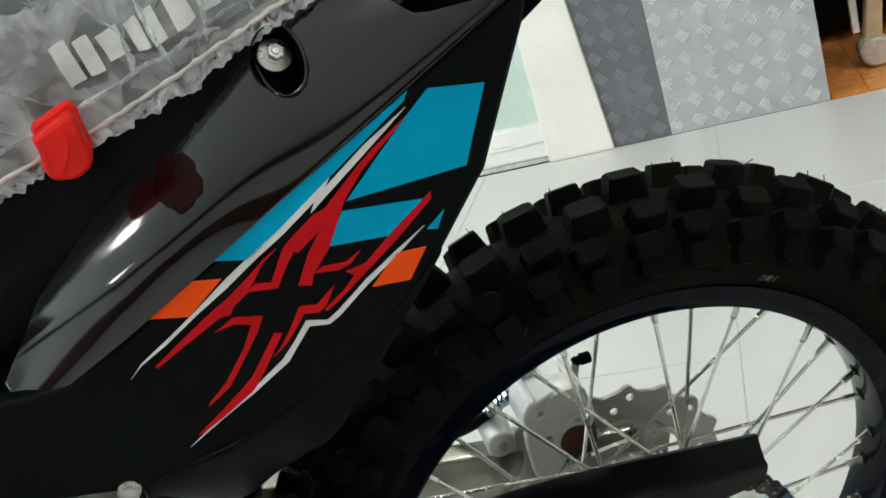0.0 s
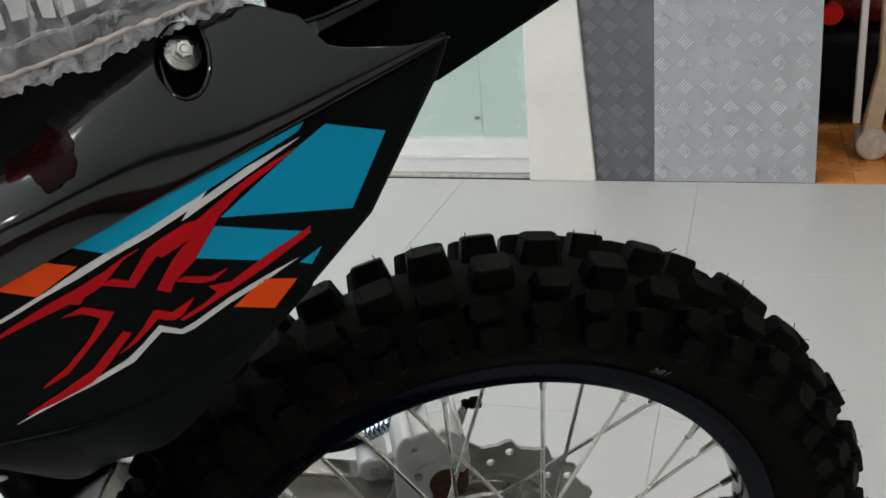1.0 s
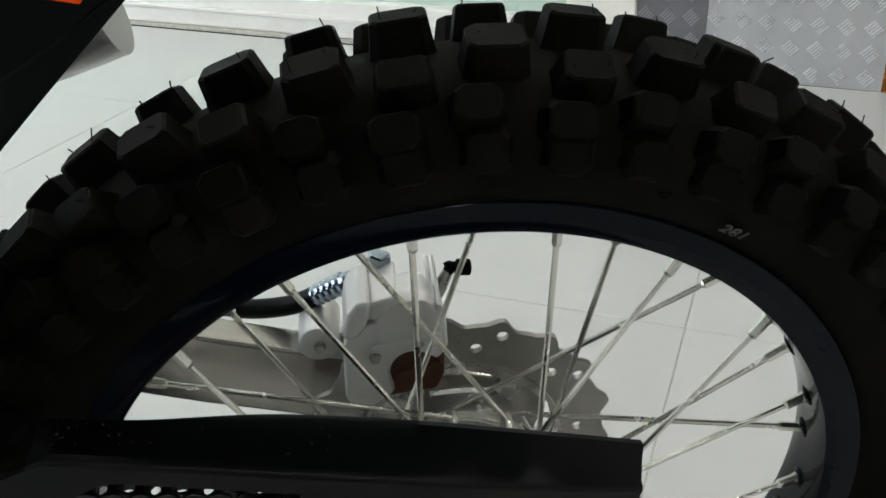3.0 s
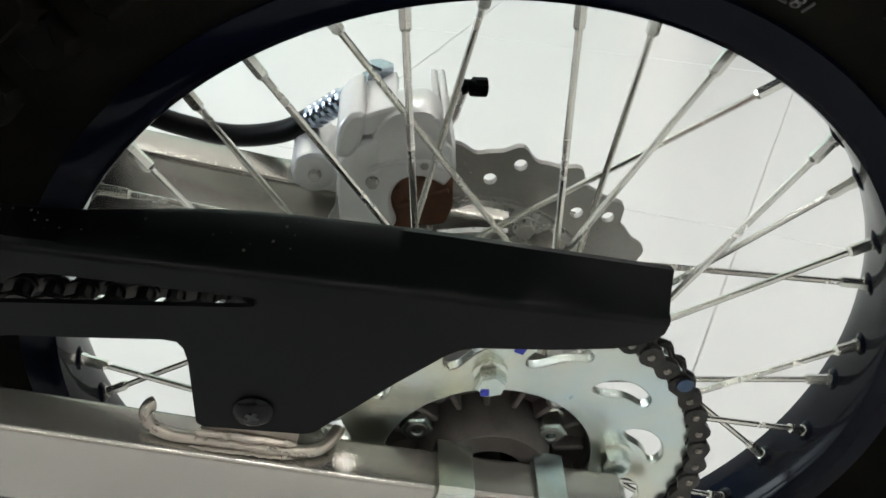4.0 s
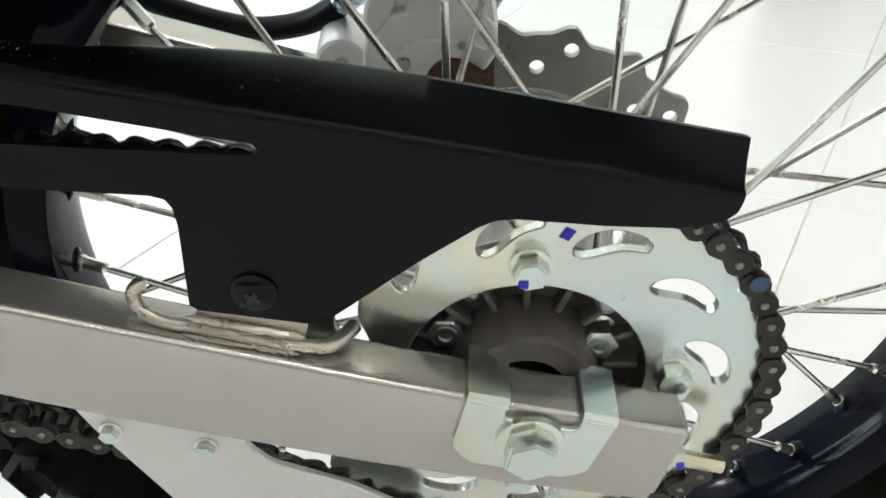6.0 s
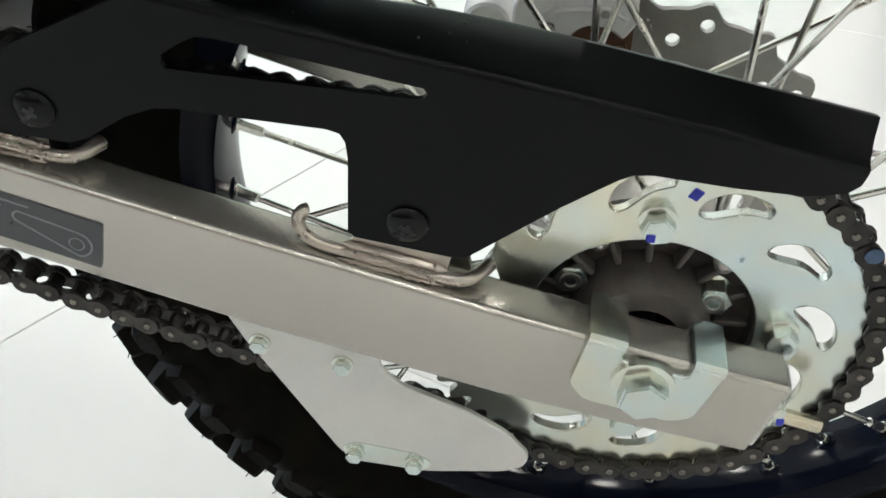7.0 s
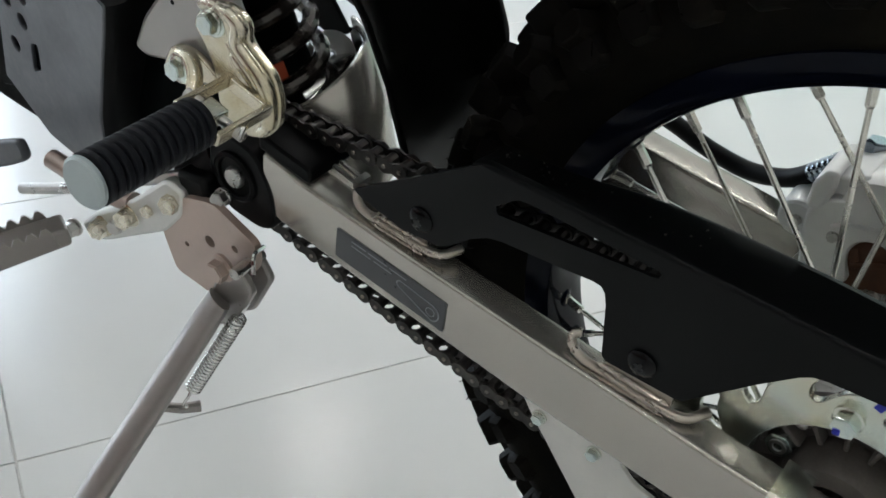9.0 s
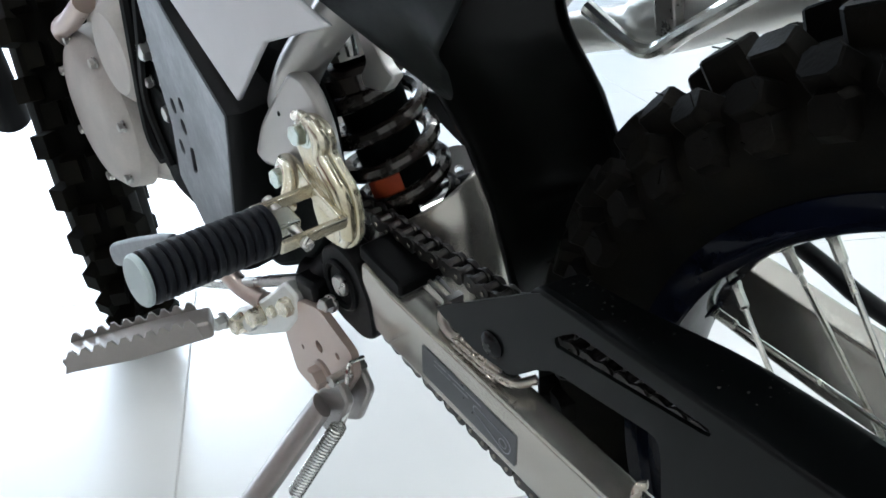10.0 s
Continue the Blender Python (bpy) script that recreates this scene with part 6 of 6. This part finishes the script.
# flared frame guard: a grey face with cooling holes, a black return edge towards the wheel
GUARD_EDGE = [(-0.6100, 0.3150), (-0.5660, 0.2860), (-0.5120, 0.2550), (-0.4630, 0.2300), (-0.4740, 0.2100), (-0.4920, 0.1820), (-0.5220, 0.1330), (-0.5400, 0.0820)]


def flare(x, z):
    return -0.145 * (x + 0.63)


hs = [circle(-0.6120, 0.1850, 0.0065, 14), circle(-0.6300, 0.1990, 0.0065, 14), circle(-0.6420, 0.1600, 0.0065, 14), circle(-0.5980, 0.2070, 0.0060, 14), [(x, z) for x, z in rounded([(-0.6220, 0.1420), (-0.6080, 0.1460), (-0.5980, 0.1700), (-0.6100, 0.1680)], 0.005)]]
fg = part("frame_guard", plate(GUARD_EDGE + [(-0.5680, 0.0720), (-0.6350, 0.0820), (-0.6900, 0.1200), (-0.6600, 0.1750), (-0.6620, 0.2350), (-0.6500, 0.3100)], -0.1100, -0.1065, hs, bow=flare), PLATE_GREY, moto, "grey guard plate with round holes", bevel=0.001)
bm = bmesh.new()
ga, gb = [], []
for x, z in GUARD_EDGE:
    y = -0.1100 + flare(x, z)
    ga.append([bm.verts.new(c) for c in ((x - 0.002, y + 0.0002, z), (x + 0.003, y + 0.0030, z), (x + 0.006, y + 0.010, z), (x - 0.004, y + 0.078, z), (x - 0.008, y + 0.078, z), (x + 0.001, y + 0.010, z))])
for A, B in zip(ga, ga[1:]):
    for j in range(6):
        bm.faces.new((A[j], A[(j + 1) % 6], B[(j + 1) % 6], B[j]))
bm.faces.new(ga[0])
bm.faces.new(ga[-1][::-1])
part("guard_edge", bm, BLACK_SATIN, fg, "black plastic edge strip", sharp=50)
eng = part("engine", plate(rounded([(-0.62, 0.100), (-0.62, 0.240), (-0.70, 0.280), (-0.84, 0.300), (-0.93, 0.240), (-1.00, 0.140), (-1.00, 0.080), (-0.93, 0.048), (-0.80, 0.070), (-0.70, 0.095)], 0.03), -0.075, 0.10), ENGINE, moto, "grey alloy engine casing", bevel=0.012)
part("engine_cover", lathe([(0.0, 0.0001), (-0.034, 0.0001), (-0.033, 0.050), (-0.028, 0.074), (-0.018, 0.086), (0.0, 0.090)], 48, closed=False, at=(-0.905, -0.074, 0.138)), ENGINE, eng, "round cast clutch cover")
part("engine_cover", lathe([(0.0, 0.0001), (-0.024, 0.0001), (-0.023, 0.040), (-0.014, 0.050), (0.0, 0.054)], 36, closed=False, at=(-0.800, -0.074, 0.215)), ENGINE, eng)
part("engine_cover", lathe([(0.0, 0.0001), (-0.020, 0.0001), (-0.020, 0.046), (-0.014, 0.052), (0.0, 0.054)], 32, closed=False, at=(-0.715, -0.074, 0.150)), BLACK_MATT, eng)
for k in range(6):
    part("cooling_fin", block(-0.86 - 0.012 * k, 0, 0.32 + 0.022 * k, 0.17, 0.16, 0.007), ENGINE, eng, bevel=0.002, m=pose(0, 0, 0))
for k in range(7):
    a = radians(51 * k)
    hex_bolt("cover_bolt", (-0.905 + 0.079 * math.cos(a), -0.0990, 0.138 + 0.079 * math.sin(a)), (0, -1, 0), 0.009, eng, STEEL)
part("sprocket_cover", plate(rounded([(-0.560, 0.070), (-0.570, 0.110), (-0.600, 0.285), (-0.725, 0.290), (-0.760, 0.205), (-0.750, 0.090), (-0.66, 0.070)], 0.02), -0.092, -0.070), BLACK_MATT, eng, "dark plastic sprocket cover", bevel=0.006)
part("sprocket_cover", plate(rounded([(-0.600, 0.270), (-0.440, 0.270), (-0.412, 0.225), (-0.418, 0.170), (-0.436, 0.128), (-0.470, 0.098), (-0.540, 0.070), (-0.600, 0.080)], 0.014), -0.0930, -0.0760), BLACK_MATT, eng, "dark plastic cover over the drive", bevel=0.005)
part("engine_band", tube(smooth_path([(-0.960, -0.085, 0.205), (-0.930, -0.100, 0.225), (-0.880, -0.102, 0.240), (-0.830, -0.098, 0.262)]), 0.011, 12), STAND_PLATE, eng, "reddish cast rib on the casing")
for x, z, r in ((-0.700, 0.232, 0.010), (-0.676, 0.205, 0.007), (-0.690, 0.176, 0.008), (-0.720, 0.200, 0.006)):
    hex_bolt("engine_bolt", (x, -0.092, z), (0, -1, 0), r * 1.6, eng, STEEL)
for k, (dx, dz) in enumerate(((0, 0), (-0.02, 0.03))):
    part("cable", tube(smooth_path([(-0.66 + dx, -0.100, 0.30 + dz), (-0.70 + dx, -0.098, 0.24), (-0.735 + dx, -0.096, 0.18 - dz), (-0.72 + dx, -0.095, 0.12)]), 0.005 + 0.001 * k, 8), BLACK_SATIN, eng)

# -- rear shock --
SA, SB = Vector((-0.446, -0.045, 0.280)), Vector((-0.434, -0.016, 0.095))
sv = (SB - SA).normalized()
shock = part("shock_absorber", tube([SA, SA + sv * 0.045, SA + sv * 0.0455, SA + sv * 0.16], [0.017, 0.017, 0.024, 0.024], 24), BLACK_MATT, moto, "rear shock absorber with thick dark coil spring")
f1 = sv.cross(Vector((0, 1, 0))).normalized()
f2 = sv.cross(f1)
pts = []
for i in range(int(4.6 * 24) + 1):
    a = 2 * math.pi * i / 24
    pts.append(SA + sv * (0.052 + 0.120 * i / 110) + (f1 * math.cos(a) + f2 * math.sin(a)) * 0.034)
part("coil_spring", tube(pts, 0.0062, 10), SPRING_DARK, shock, "thick dark bronze coil spring")
part("spring_seat", tube([SA + sv * 0.034, SA + sv * 0.037, SA + sv * 0.048, SA + sv * 0.050], [0.026, 0.037, 0.037, 0.026], 28), SPRING_DARK, shock, "dark upper spring seat")
part("spring_seat", tube([SA + sv * 0.168, SA + sv * 0.170, SA + sv * 0.180, SA + sv * 0.182], [0.030, 0.040, 0.040, 0.030], 28), BLACK_MATT, shock)
part("adjuster_nut", tube([SA + sv * 0.014, SA + sv * 0.030], 0.023, 10), ALLOY, shock)
part("shock_eye", block(0, 0, 0, 0.034, 0.030, 0.055), ALLOY, shock, bevel=0.005, m=Matrix.Translation(SA - sv * 0.018))
part("shock_clevis", plate(rounded([(-0.4000, 0.3050), (-0.3720, 0.3070), (-0.3770, 0.2760), (-0.3660, 0.2560), (-0.3570, 0.2510), (-0.3720, 0.2390), (-0.3960, 0.2390), (-0.3980, 0.2460), (-0.3870, 0.2570), (-0.3920, 0.2740)], 0.004), -0.064, -0.056), ALLOY, shock, "bright alloy shock clevis", bevel=0.002)
part("shock_clevis", plate(rounded([(-0.432, 0.262), (-0.412, 0.258), (-0.402, 0.300), (-0.416, 0.325), (-0.434, 0.325), (-0.440, 0.300)], 0.006), -0.012, -0.004), ALLOY, shock, bevel=0.002)
for k in range(5):
    part("adjuster_tooth", tube([SA + sv * 0.024 + Vector((-0.030 + 0.014 * k, -0.024 + 0.005 * abs(k - 2), 0.020)), SA + sv * 0.024 + Vector((-0.030 + 0.014 * k, -0.024 + 0.005 * abs(k - 2), -0.002))], 0.0042, 10), CHROME, shock)
for k in range(3):
    part("reservoir_fin", tube([SA - sv * (0.012 + 0.012 * k) + Vector((-0.03, 0, 0)), SA - sv * (0.012 + 0.012 * k) + Vector((0.03, 0, 0))], 0.005, 10), ALLOY, shock)
part("shock_label", lathe([(-0.014, 0.0245), (0.014, 0.0245), (0.014, 0.0248), (-0.014, 0.0248)], 14, a0=radians(185), a1=radians(255)), material("label_orange_red", (0.55, 0.09, 0.03), 0.4), shock, "orange and red product label", m=Matrix.Translation(SA + sv * 0.125) @ frame_of(sv))
part("lower_lug", lathe([(-0.003, 0.0035), (-0.003, 0.0185), (0.003, 0.0195), (0.006, 0.0185), (0.006, 0.0035)], 28), CALIPER, shock, "bright lower shock lug with an eye", m=Matrix.Translation((-0.4310, 0.022, 0.1405)) @ frame_of((0.70, -0.45, 0.55)))
part("reservoir", tube([(-0.490, 0.052, 0.222), (-0.486, 0.052, 0.220), (-0.405, 0.050, 0.186), (-0.400, 0.050, 0.184)], [0.014, 0.018, 0.018, 0.014], 20), BLACK_SATIN, shock, "black shock reservoir")
part("inner_shield", plate(rounded([(-0.5263, 0.1795), (-0.4599, 0.1773), (-0.4408, 0.1414), (-0.4686, 0.1389), (-0.4965, 0.1543), (-0.5263, 0.1512)], 0.006), 0.0550, 0.0590), BLACK_SATIN, shock, "black plastic shield behind the spring", bevel=0.001)
part("lower_nut", lathe([(-0.014, 0.0001), (-0.014, 0.009), (-0.010, 0.012), (0.004, 0.0135), (0.008, 0.010), (0.008, 0.0001)], 20, closed=False, at=(-0.458, 0.034, 0.1120)), BLACK_GLOSS, shock, "dark lower shock nut")
part("lower_mount", lathe([(-0.034, 0.008), (-0.034, 0.019), (0.034, 0.019), (0.034, 0.008)], 24, at=(-0.425, 0.004, 0.122)), CHROME, shock, "bright lower shock mount")

# -- mud flap before the rear wheel --
bm = bmesh.new()
rows = []
for i in range(37):
    z = 0.045 + (0.345 - 0.045) * i / 36
    yl = float(np.interp(z, [0.045, 0.07, 0.09, 0.15, 0.206, 0.264, 0.345], [-0.004, -0.014, -0.019, -0.022, -0.036, -0.060, -0.084]))
    yr = float(np.interp(z, [0.045, 0.07, 0.10, 0.14, 0.18, 0.222, 0.266, 0.345], [0.055, 0.075, 0.092, 0.099, 0.101, 0.089, 0.068, 0.050]))
    row = []
    sweep = 0.05 * min(1.0, max(0.0, (z - 0.07) / 0.08))       # the right side bends towards the wheel
    for j in range(17):
        t = j / 16
        x = -0.337 - 0.008 * math.sin(math.pi * t) + 0.10 * max(0.0, 0.14 - z) + 0.9 * max(0.0, z - 0.27) ** 1.5 + sweep * t ** 1.5
        row.append(bm.verts.new((x, yl + (yr - 0.97 * sweep - yl) * t, z)))
    rows.append(row)
for A, B in zip(rows, rows[1:]):
    for j in range(16):
        bm.faces.new((A[j], A[j + 1], B[j + 1], B[j]))
flap = part("mud_flap", bm, FLAP_PLASTIC, moto, "broad glossy black inner mud flap", sharp=80)
solid = flap.modifiers.new("thickness", "SOLIDIFY")
solid.thickness = 0.003

# -- exhaust on the right --
ex = part("exhaust", tube(smooth_path([(-0.60, 0.11, 0.16), (-0.42, 0.125, 0.215), (-0.33, 0.130, 0.235), (-0.24, 0.132, 0.262), (-0.19, 0.132, 0.280)]), [0.016] * 12 + [0.024] * 13, 20), ALLOY, moto, "bright exhaust silencer on the far side")
part("heat_shield", tube(smooth_path([(-0.36, 0.10, 0.250), (-0.31, 0.10, 0.226), (-0.27, 0.10, 0.245), (-0.20, 0.105, 0.285)]), 0.006, 10), CHROME, ex)
ph = part("tail_pipe_mount", block(-0.29, 0.105, 0.255, 0.020, 0.010, 0.040), STEEL, ex, bevel=0.003)

# -- front wheel, fork, and bars of the frame ahead --
FW = Vector((-1.350, 0.0, 0.055))
fw_turn = Matrix.Translation(FW) @ pose(0, 0, 0, 0, 0, -17)
ft = part("front_tyre", lathe(tyre_profile(0.2790, 0.044, 0.0665), 96, closed=False), RUBBER, moto, "black knobbly front tyre", m=fw_turn)
knobs = bmesh.new()
for i in range(34):
    for y, tilt, ph in ((-0.014, 8, 0), (0.014, -8, 0), (-0.033, 42, 0.5), (0.033, -42, 0.5)):
        a = 2 * math.pi * (i + ph) / 34
        r = 0.2790 + (0.082 if abs(y) < 0.02 else 0.073)
        m = Matrix.Rotation(-a, 4, "Y") @ pose(r, y, 0) @ Matrix.Rotation(math.pi / 2, 4, "Y") @ pose(0, 0, 0, tilt, 0, 0)
        block(0, 0, 0, 0.028, 0.020, 0.022, knobs, m)
part("front_tread", knobs, RUBBER, ft, "tread blocks")
part("front_rim", lathe([(y, r + 0.0440) for y, r in rim_profile], 96), RIM_BLACK, moto, "black front rim", m=fw_turn)
fh = part("front_hub", lathe([(-0.05, 0.01), (-0.05, 0.03), (-0.03, 0.04), (0.03, 0.04), (0.05, 0.03), (0.05, 0.01)], 32), ALLOY, moto, "alloy front hub", m=fw_turn)
for k in range(36):
    a = radians(10 * k)
    b = a + radians(60 if k % 4 < 2 else -60)
    yh = -0.03 if k % 2 else 0.03
    part("front_spoke", tube([(0.257 * math.cos(a), 0, 0.257 * math.sin(a)), (0.038 * math.cos(b), yh, 0.038 * math.sin(b))], 0.0017, 6), CHROME, fh)
for y in (-0.10, 0.10):
    part("fork_leg", tube([(0.0, y, -0.02), (0.26, y, 0.56)], [0.026, 0.021], 16), BLACK_SATIN, moto, "fork leg", m=fw_turn)
part("tank_shroud", plate(rounded([(-0.55, 0.48), (-0.62, 0.62), (-0.95, 0.66), (-1.02, 0.50), (-0.80, 0.46), (-0.62, 0.45)], 0.03), -0.12, 0.12), BLACK_GLOSS, moto, "black body shroud", bevel=0.02)

# -- plastic wrap on the seat --
wrap_top = new("plastic_wrap")
wrap_top.matrix_world = moto.matrix_world @ BASE
tagged(wrap_top, "crumpled clear plastic wrap with white print on the seat", "plastic wrap")


def wrap_point(u, v):
    """v from 0 at the gathered edge, up and over the seat."""
    w = float(np.interp(u, [0.06, 0.10, 0.163, 0.2, 0.26, 0.42], [0.052, 0.058, 0.067, 0.072, 0.087, 0.135]))
    x, z = crease(u, w + v)
    y = -0.080 + 0.30 * v + 2.6 * max(0, v - 0.03) ** 2
    n = noise.fractal(Vector((u * 26, v * 30, 0.3)), 1.0, 2.0, 4)
    n *= min(1.0, 0.22 + v / 0.022)
    return Vector((x, y + 0.006 * n - 0.0025 * abs(noise.noise(Vector((u * 85, v * 20, 7.1)))) * math.exp(-v / 0.025), z + 0.003 * n))


bm = bmesh.new()
rows = [[bm.verts.new(wrap_point(0.06 + 0.36 * i / 110, 0.15 * j / 44)) for j in range(45)] for i in range(111)]
for A, B in zip(rows, rows[1:]):
    for j in range(44):
        bm.faces.new((A[j], B[j], B[j + 1], A[j + 1]))
part("film", bm, FILM, wrap_top, sharp=89)
bm = bmesh.new()
edge_pts = []
for i in range(140):
    u = 0.06 + 0.36 * i / 139
    p = wrap_point(u, 0.0)
    edge_pts.append(p + Vector((0.0008 * noise.noise(Vector((u * 300, 1, 0))), -0.002 + 0.002 * noise.noise(Vector((u * 170, 2, 0))), 0.0009 * noise.noise(Vector((u * 120, 3, 0))) + 0.0006 * noise.noise(Vector((u * 420, 4, 0))))))
tube(edge_pts, [0.0013 + 0.0011 * noise.noise(Vector((i * 0.43, 9, 0))) for i in range(140)], 8, bm)
part("gathered_edge", bm, material("gathered_plastic", (0.66, 0.58, 0.54), 0.35, vary=0.2, scale=120, bump=0.5, bump_scale=300), wrap_top, "gathered whitish plastic edge", sharp=60)
# white print: plain blocks of the mark's size and colour
def wrap_patch(corners, lift, mat, name, label="", na=6, nb=4):
    """A patch on the film between four (u, v) corners."""
    bm = bmesh.new()
    c = [Vector(q) for q in corners]
    g = []
    for a in range(na + 1):
        p, q = c[0].lerp(c[1], a / na), c[3].lerp(c[2], a / na)
        row = []
        for b in range(nb + 1):
            w = p.lerp(q, b / nb)
            row.append(bm.verts.new(wrap_point(w.x, w.y) + Vector((0, -lift, lift * 0.6))))
        g.append(row)
    for a in range(na):
        for b in range(nb):
            bm.faces.new((g[a][b], g[a + 1][b], g[a + 1][b + 1], g[a][b + 1]))
    return part(name, bm, mat, wrap_top, label, sharp=89)


for u0, v0, wid, hgt, lean in ((0.1965, 0.030, 0.0090, 0.0230, 0.006), (0.1855, 0.0285, 0.0085, 0.0190, 0.005), (0.1720, 0.028, 0.0120, 0.0140, 0.003), (0.1600, 0.0255, 0.0070, 0.0140, 0.003),
                               (0.1515, 0.0240, 0.0070, 0.0140, 0.003), (0.1370, 0.0230, 0.0110, 0.0130, 0.003), (0.1225, 0.0220, 0.0105, 0.0130, 0.003), (0.1080, 0.0215, 0.0105, 0.0130, 0.003)):
    wrap_patch([(u0 + wid / 2 + lean / 2, v0 - hgt / 2), (u0 - wid / 2 + lean / 2, v0 - hgt / 2), (u0 - wid / 2 - lean / 2, v0 + hgt / 2), (u0 + wid / 2 - lean / 2, v0 + hgt / 2)],
               0.0012, PRINT_WHITE, "white_print", "plain white printed shape")
# creased folds of the film that catch the light
rng = random.Random(41)
FOLDS = [((0.30, 0.011), (0.075, 0.0105), 0.0030), ((0.175, 0.010), (0.166, 0.030), 0.0040), ((0.158, 0.006), (0.150, 0.040), 0.0050), ((0.166, 0.028), (0.176, 0.075), 0.0030), ((0.30, 0.004), (0.262, 0.034), 0.0035),
         ((0.215, 0.012), (0.235, 0.045), 0.0020), ((0.146, 0.012), (0.128, 0.006), 0.0050), ((0.137, 0.004), (0.120, 0.030), 0.0030), ((0.110, 0.004), (0.100, 0.035), 0.0040), ((0.190, 0.060), (0.150, 0.050), 0.0025)]
for k in range(16):
    u, v = rng.uniform(0.08, 0.32), rng.uniform(0.005, 0.075)
    FOLDS.append(((u, v), (u + rng.uniform(-0.025, 0.025), v + rng.uniform(0.004, 0.025)), rng.uniform(0.0007, 0.0020)))
for (ua, va), (ub, vb), w in FOLDS:
    bm = bmesh.new()
    d = Vector((ub - ua, vb - va)).normalized()
    n2 = Vector((-d.y, d.x))
    steps = max(8, int(abs(ub - ua) / 0.004))
    g = []
    for i in range(steps + 1):
        f = i / steps
        mid = Vector((ua, va)).lerp(Vector((ub, vb)), f) + n2 * 0.0016 * noise.noise(Vector((f * 6, ua * 90, 2.0)))
        hw = w * (0.12 + 0.88 * math.sin(math.pi * min(0.97, max(0.03, f))) ** 0.6) * (0.75 + 0.5 * noise.noise(Vector((f * 11, ub * 70, 5.0))))
        row = []
        for e, up in ((-0.5, 0.0006), (0.0, 0.0022), (0.5, 0.0006)):
            q = mid + n2 * hw * e
            row.append(bm.verts.new(wrap_point(q.x, q.y) + Vector((0, -up, up * 0.6))))
        g.append(row)
    for A, B in zip(g, g[1:]):
        for j in range(2):
            bm.faces.new((A[j], B[j], B[j + 1], A[j + 1]))
    part("fold", bm, FILM_FOLD, wrap_top, sharp=89)

# frilled skirt of film below the cord
bm = bmesh.new()
rows = []
for i in range(360):
    u = 0.06 + 0.36 * i / 359
    p = wrap_point(u, 0.0)
    w = 0.0085 + 0.0040 * noise.noise(Vector((u * 60, 5, 0))) + 0.0028 * noise.noise(Vector((u * 260, 8, 0)))
    f = 0.0045 * noise.noise(Vector((u * 210, 6, 0)))
    dx, dz = CN.x * w, CN.y * w
    rows.append([bm.verts.new(p + Vector((0, -0.0012, 0))), bm.verts.new(p + Vector((-dx * 0.5, -0.003 + f, -dz * 0.5))), bm.verts.new(p + Vector((-dx, -0.004 - f, -dz)))])
for A, B in zip(rows, rows[1:]):
    for j in range(2):
        bm.faces.new((A[j], B[j], B[j + 1], A[j + 1]))
part("frill", bm, FILM_FOLD, wrap_top, "frilled film skirt", sharp=89)

cap = new("red_clip")
cap.matrix_world = moto.matrix_world @ BASE
tagged(cap, "bright red plastic clip on the wrap's edge beside the seat", "clip")
clip_edge = rounded([(-0.2887, 0.5193), (-0.2681, 0.5254), (-0.2652, 0.5215), (-0.2659, 0.5123), (-0.2652, 0.5031), (-0.2674, 0.4965), (-0.2761, 0.4922), (-0.2882, 0.4954), (-0.2899, 0.5036), (-0.2876, 0.5116)], 0.004)
part("clip_body", plate(clip_edge, -0.0985, -0.0860), RED_PLASTIC, cap, bevel=0.003)
cx = sum(p[0] for p in clip_edge) / len(clip_edge)
cz = sum(p[1] for p in clip_edge) / len(clip_edge)
part("clip_lip", plate([(cx + (a - cx) * 1.05, cz + (b - cz) * 1.05 + 0.002) for a, b in clip_edge], -0.0880, -0.0800), RED_PLASTIC, cap, bevel=0.002)
part("clip_ridge", tube([(cx - 0.006, -0.0986, cz - 0.010), (cx + 0.001, -0.0992, cz - 0.001), (cx + 0.004, -0.0986, cz + 0.009)], 0.0012, 8), RED_PLASTIC, cap)


# ---- floor tiles ----
TILE_X, TILE_Y = 0.675, 0.6394
tile_me = {}
OX, OY = 0.062, -0.4607
for i in range(-9, 5):
    for j in range(-6, 4):
        x0, x1 = OX + i * TILE_X, OX + (i + 1) * TILE_X
        y0, y1 = OY + j * TILE_Y, OY + (j + 1) * TILE_Y
        if x1 > BACK_X + 0.3 or y1 > WALL_Y + 0.01:
            continue
        if not tile_me:
            bm = box(0.0009, TILE_X - 0.0009, 0.0009, TILE_Y - 0.0009, -0.006, 0.0)
            bmesh.ops.bevel(bm, geom=[e for e in bm.edges if all(v.co.z > -0.001 for v in e.verts)], offset=0.0008, segments=1, affect="EDGES")
            tile_me[0] = mesh_of(bm, "tile", TILE)
        part("tile", tile_me[0], None, floor, m=pose(x0, y0, 0))
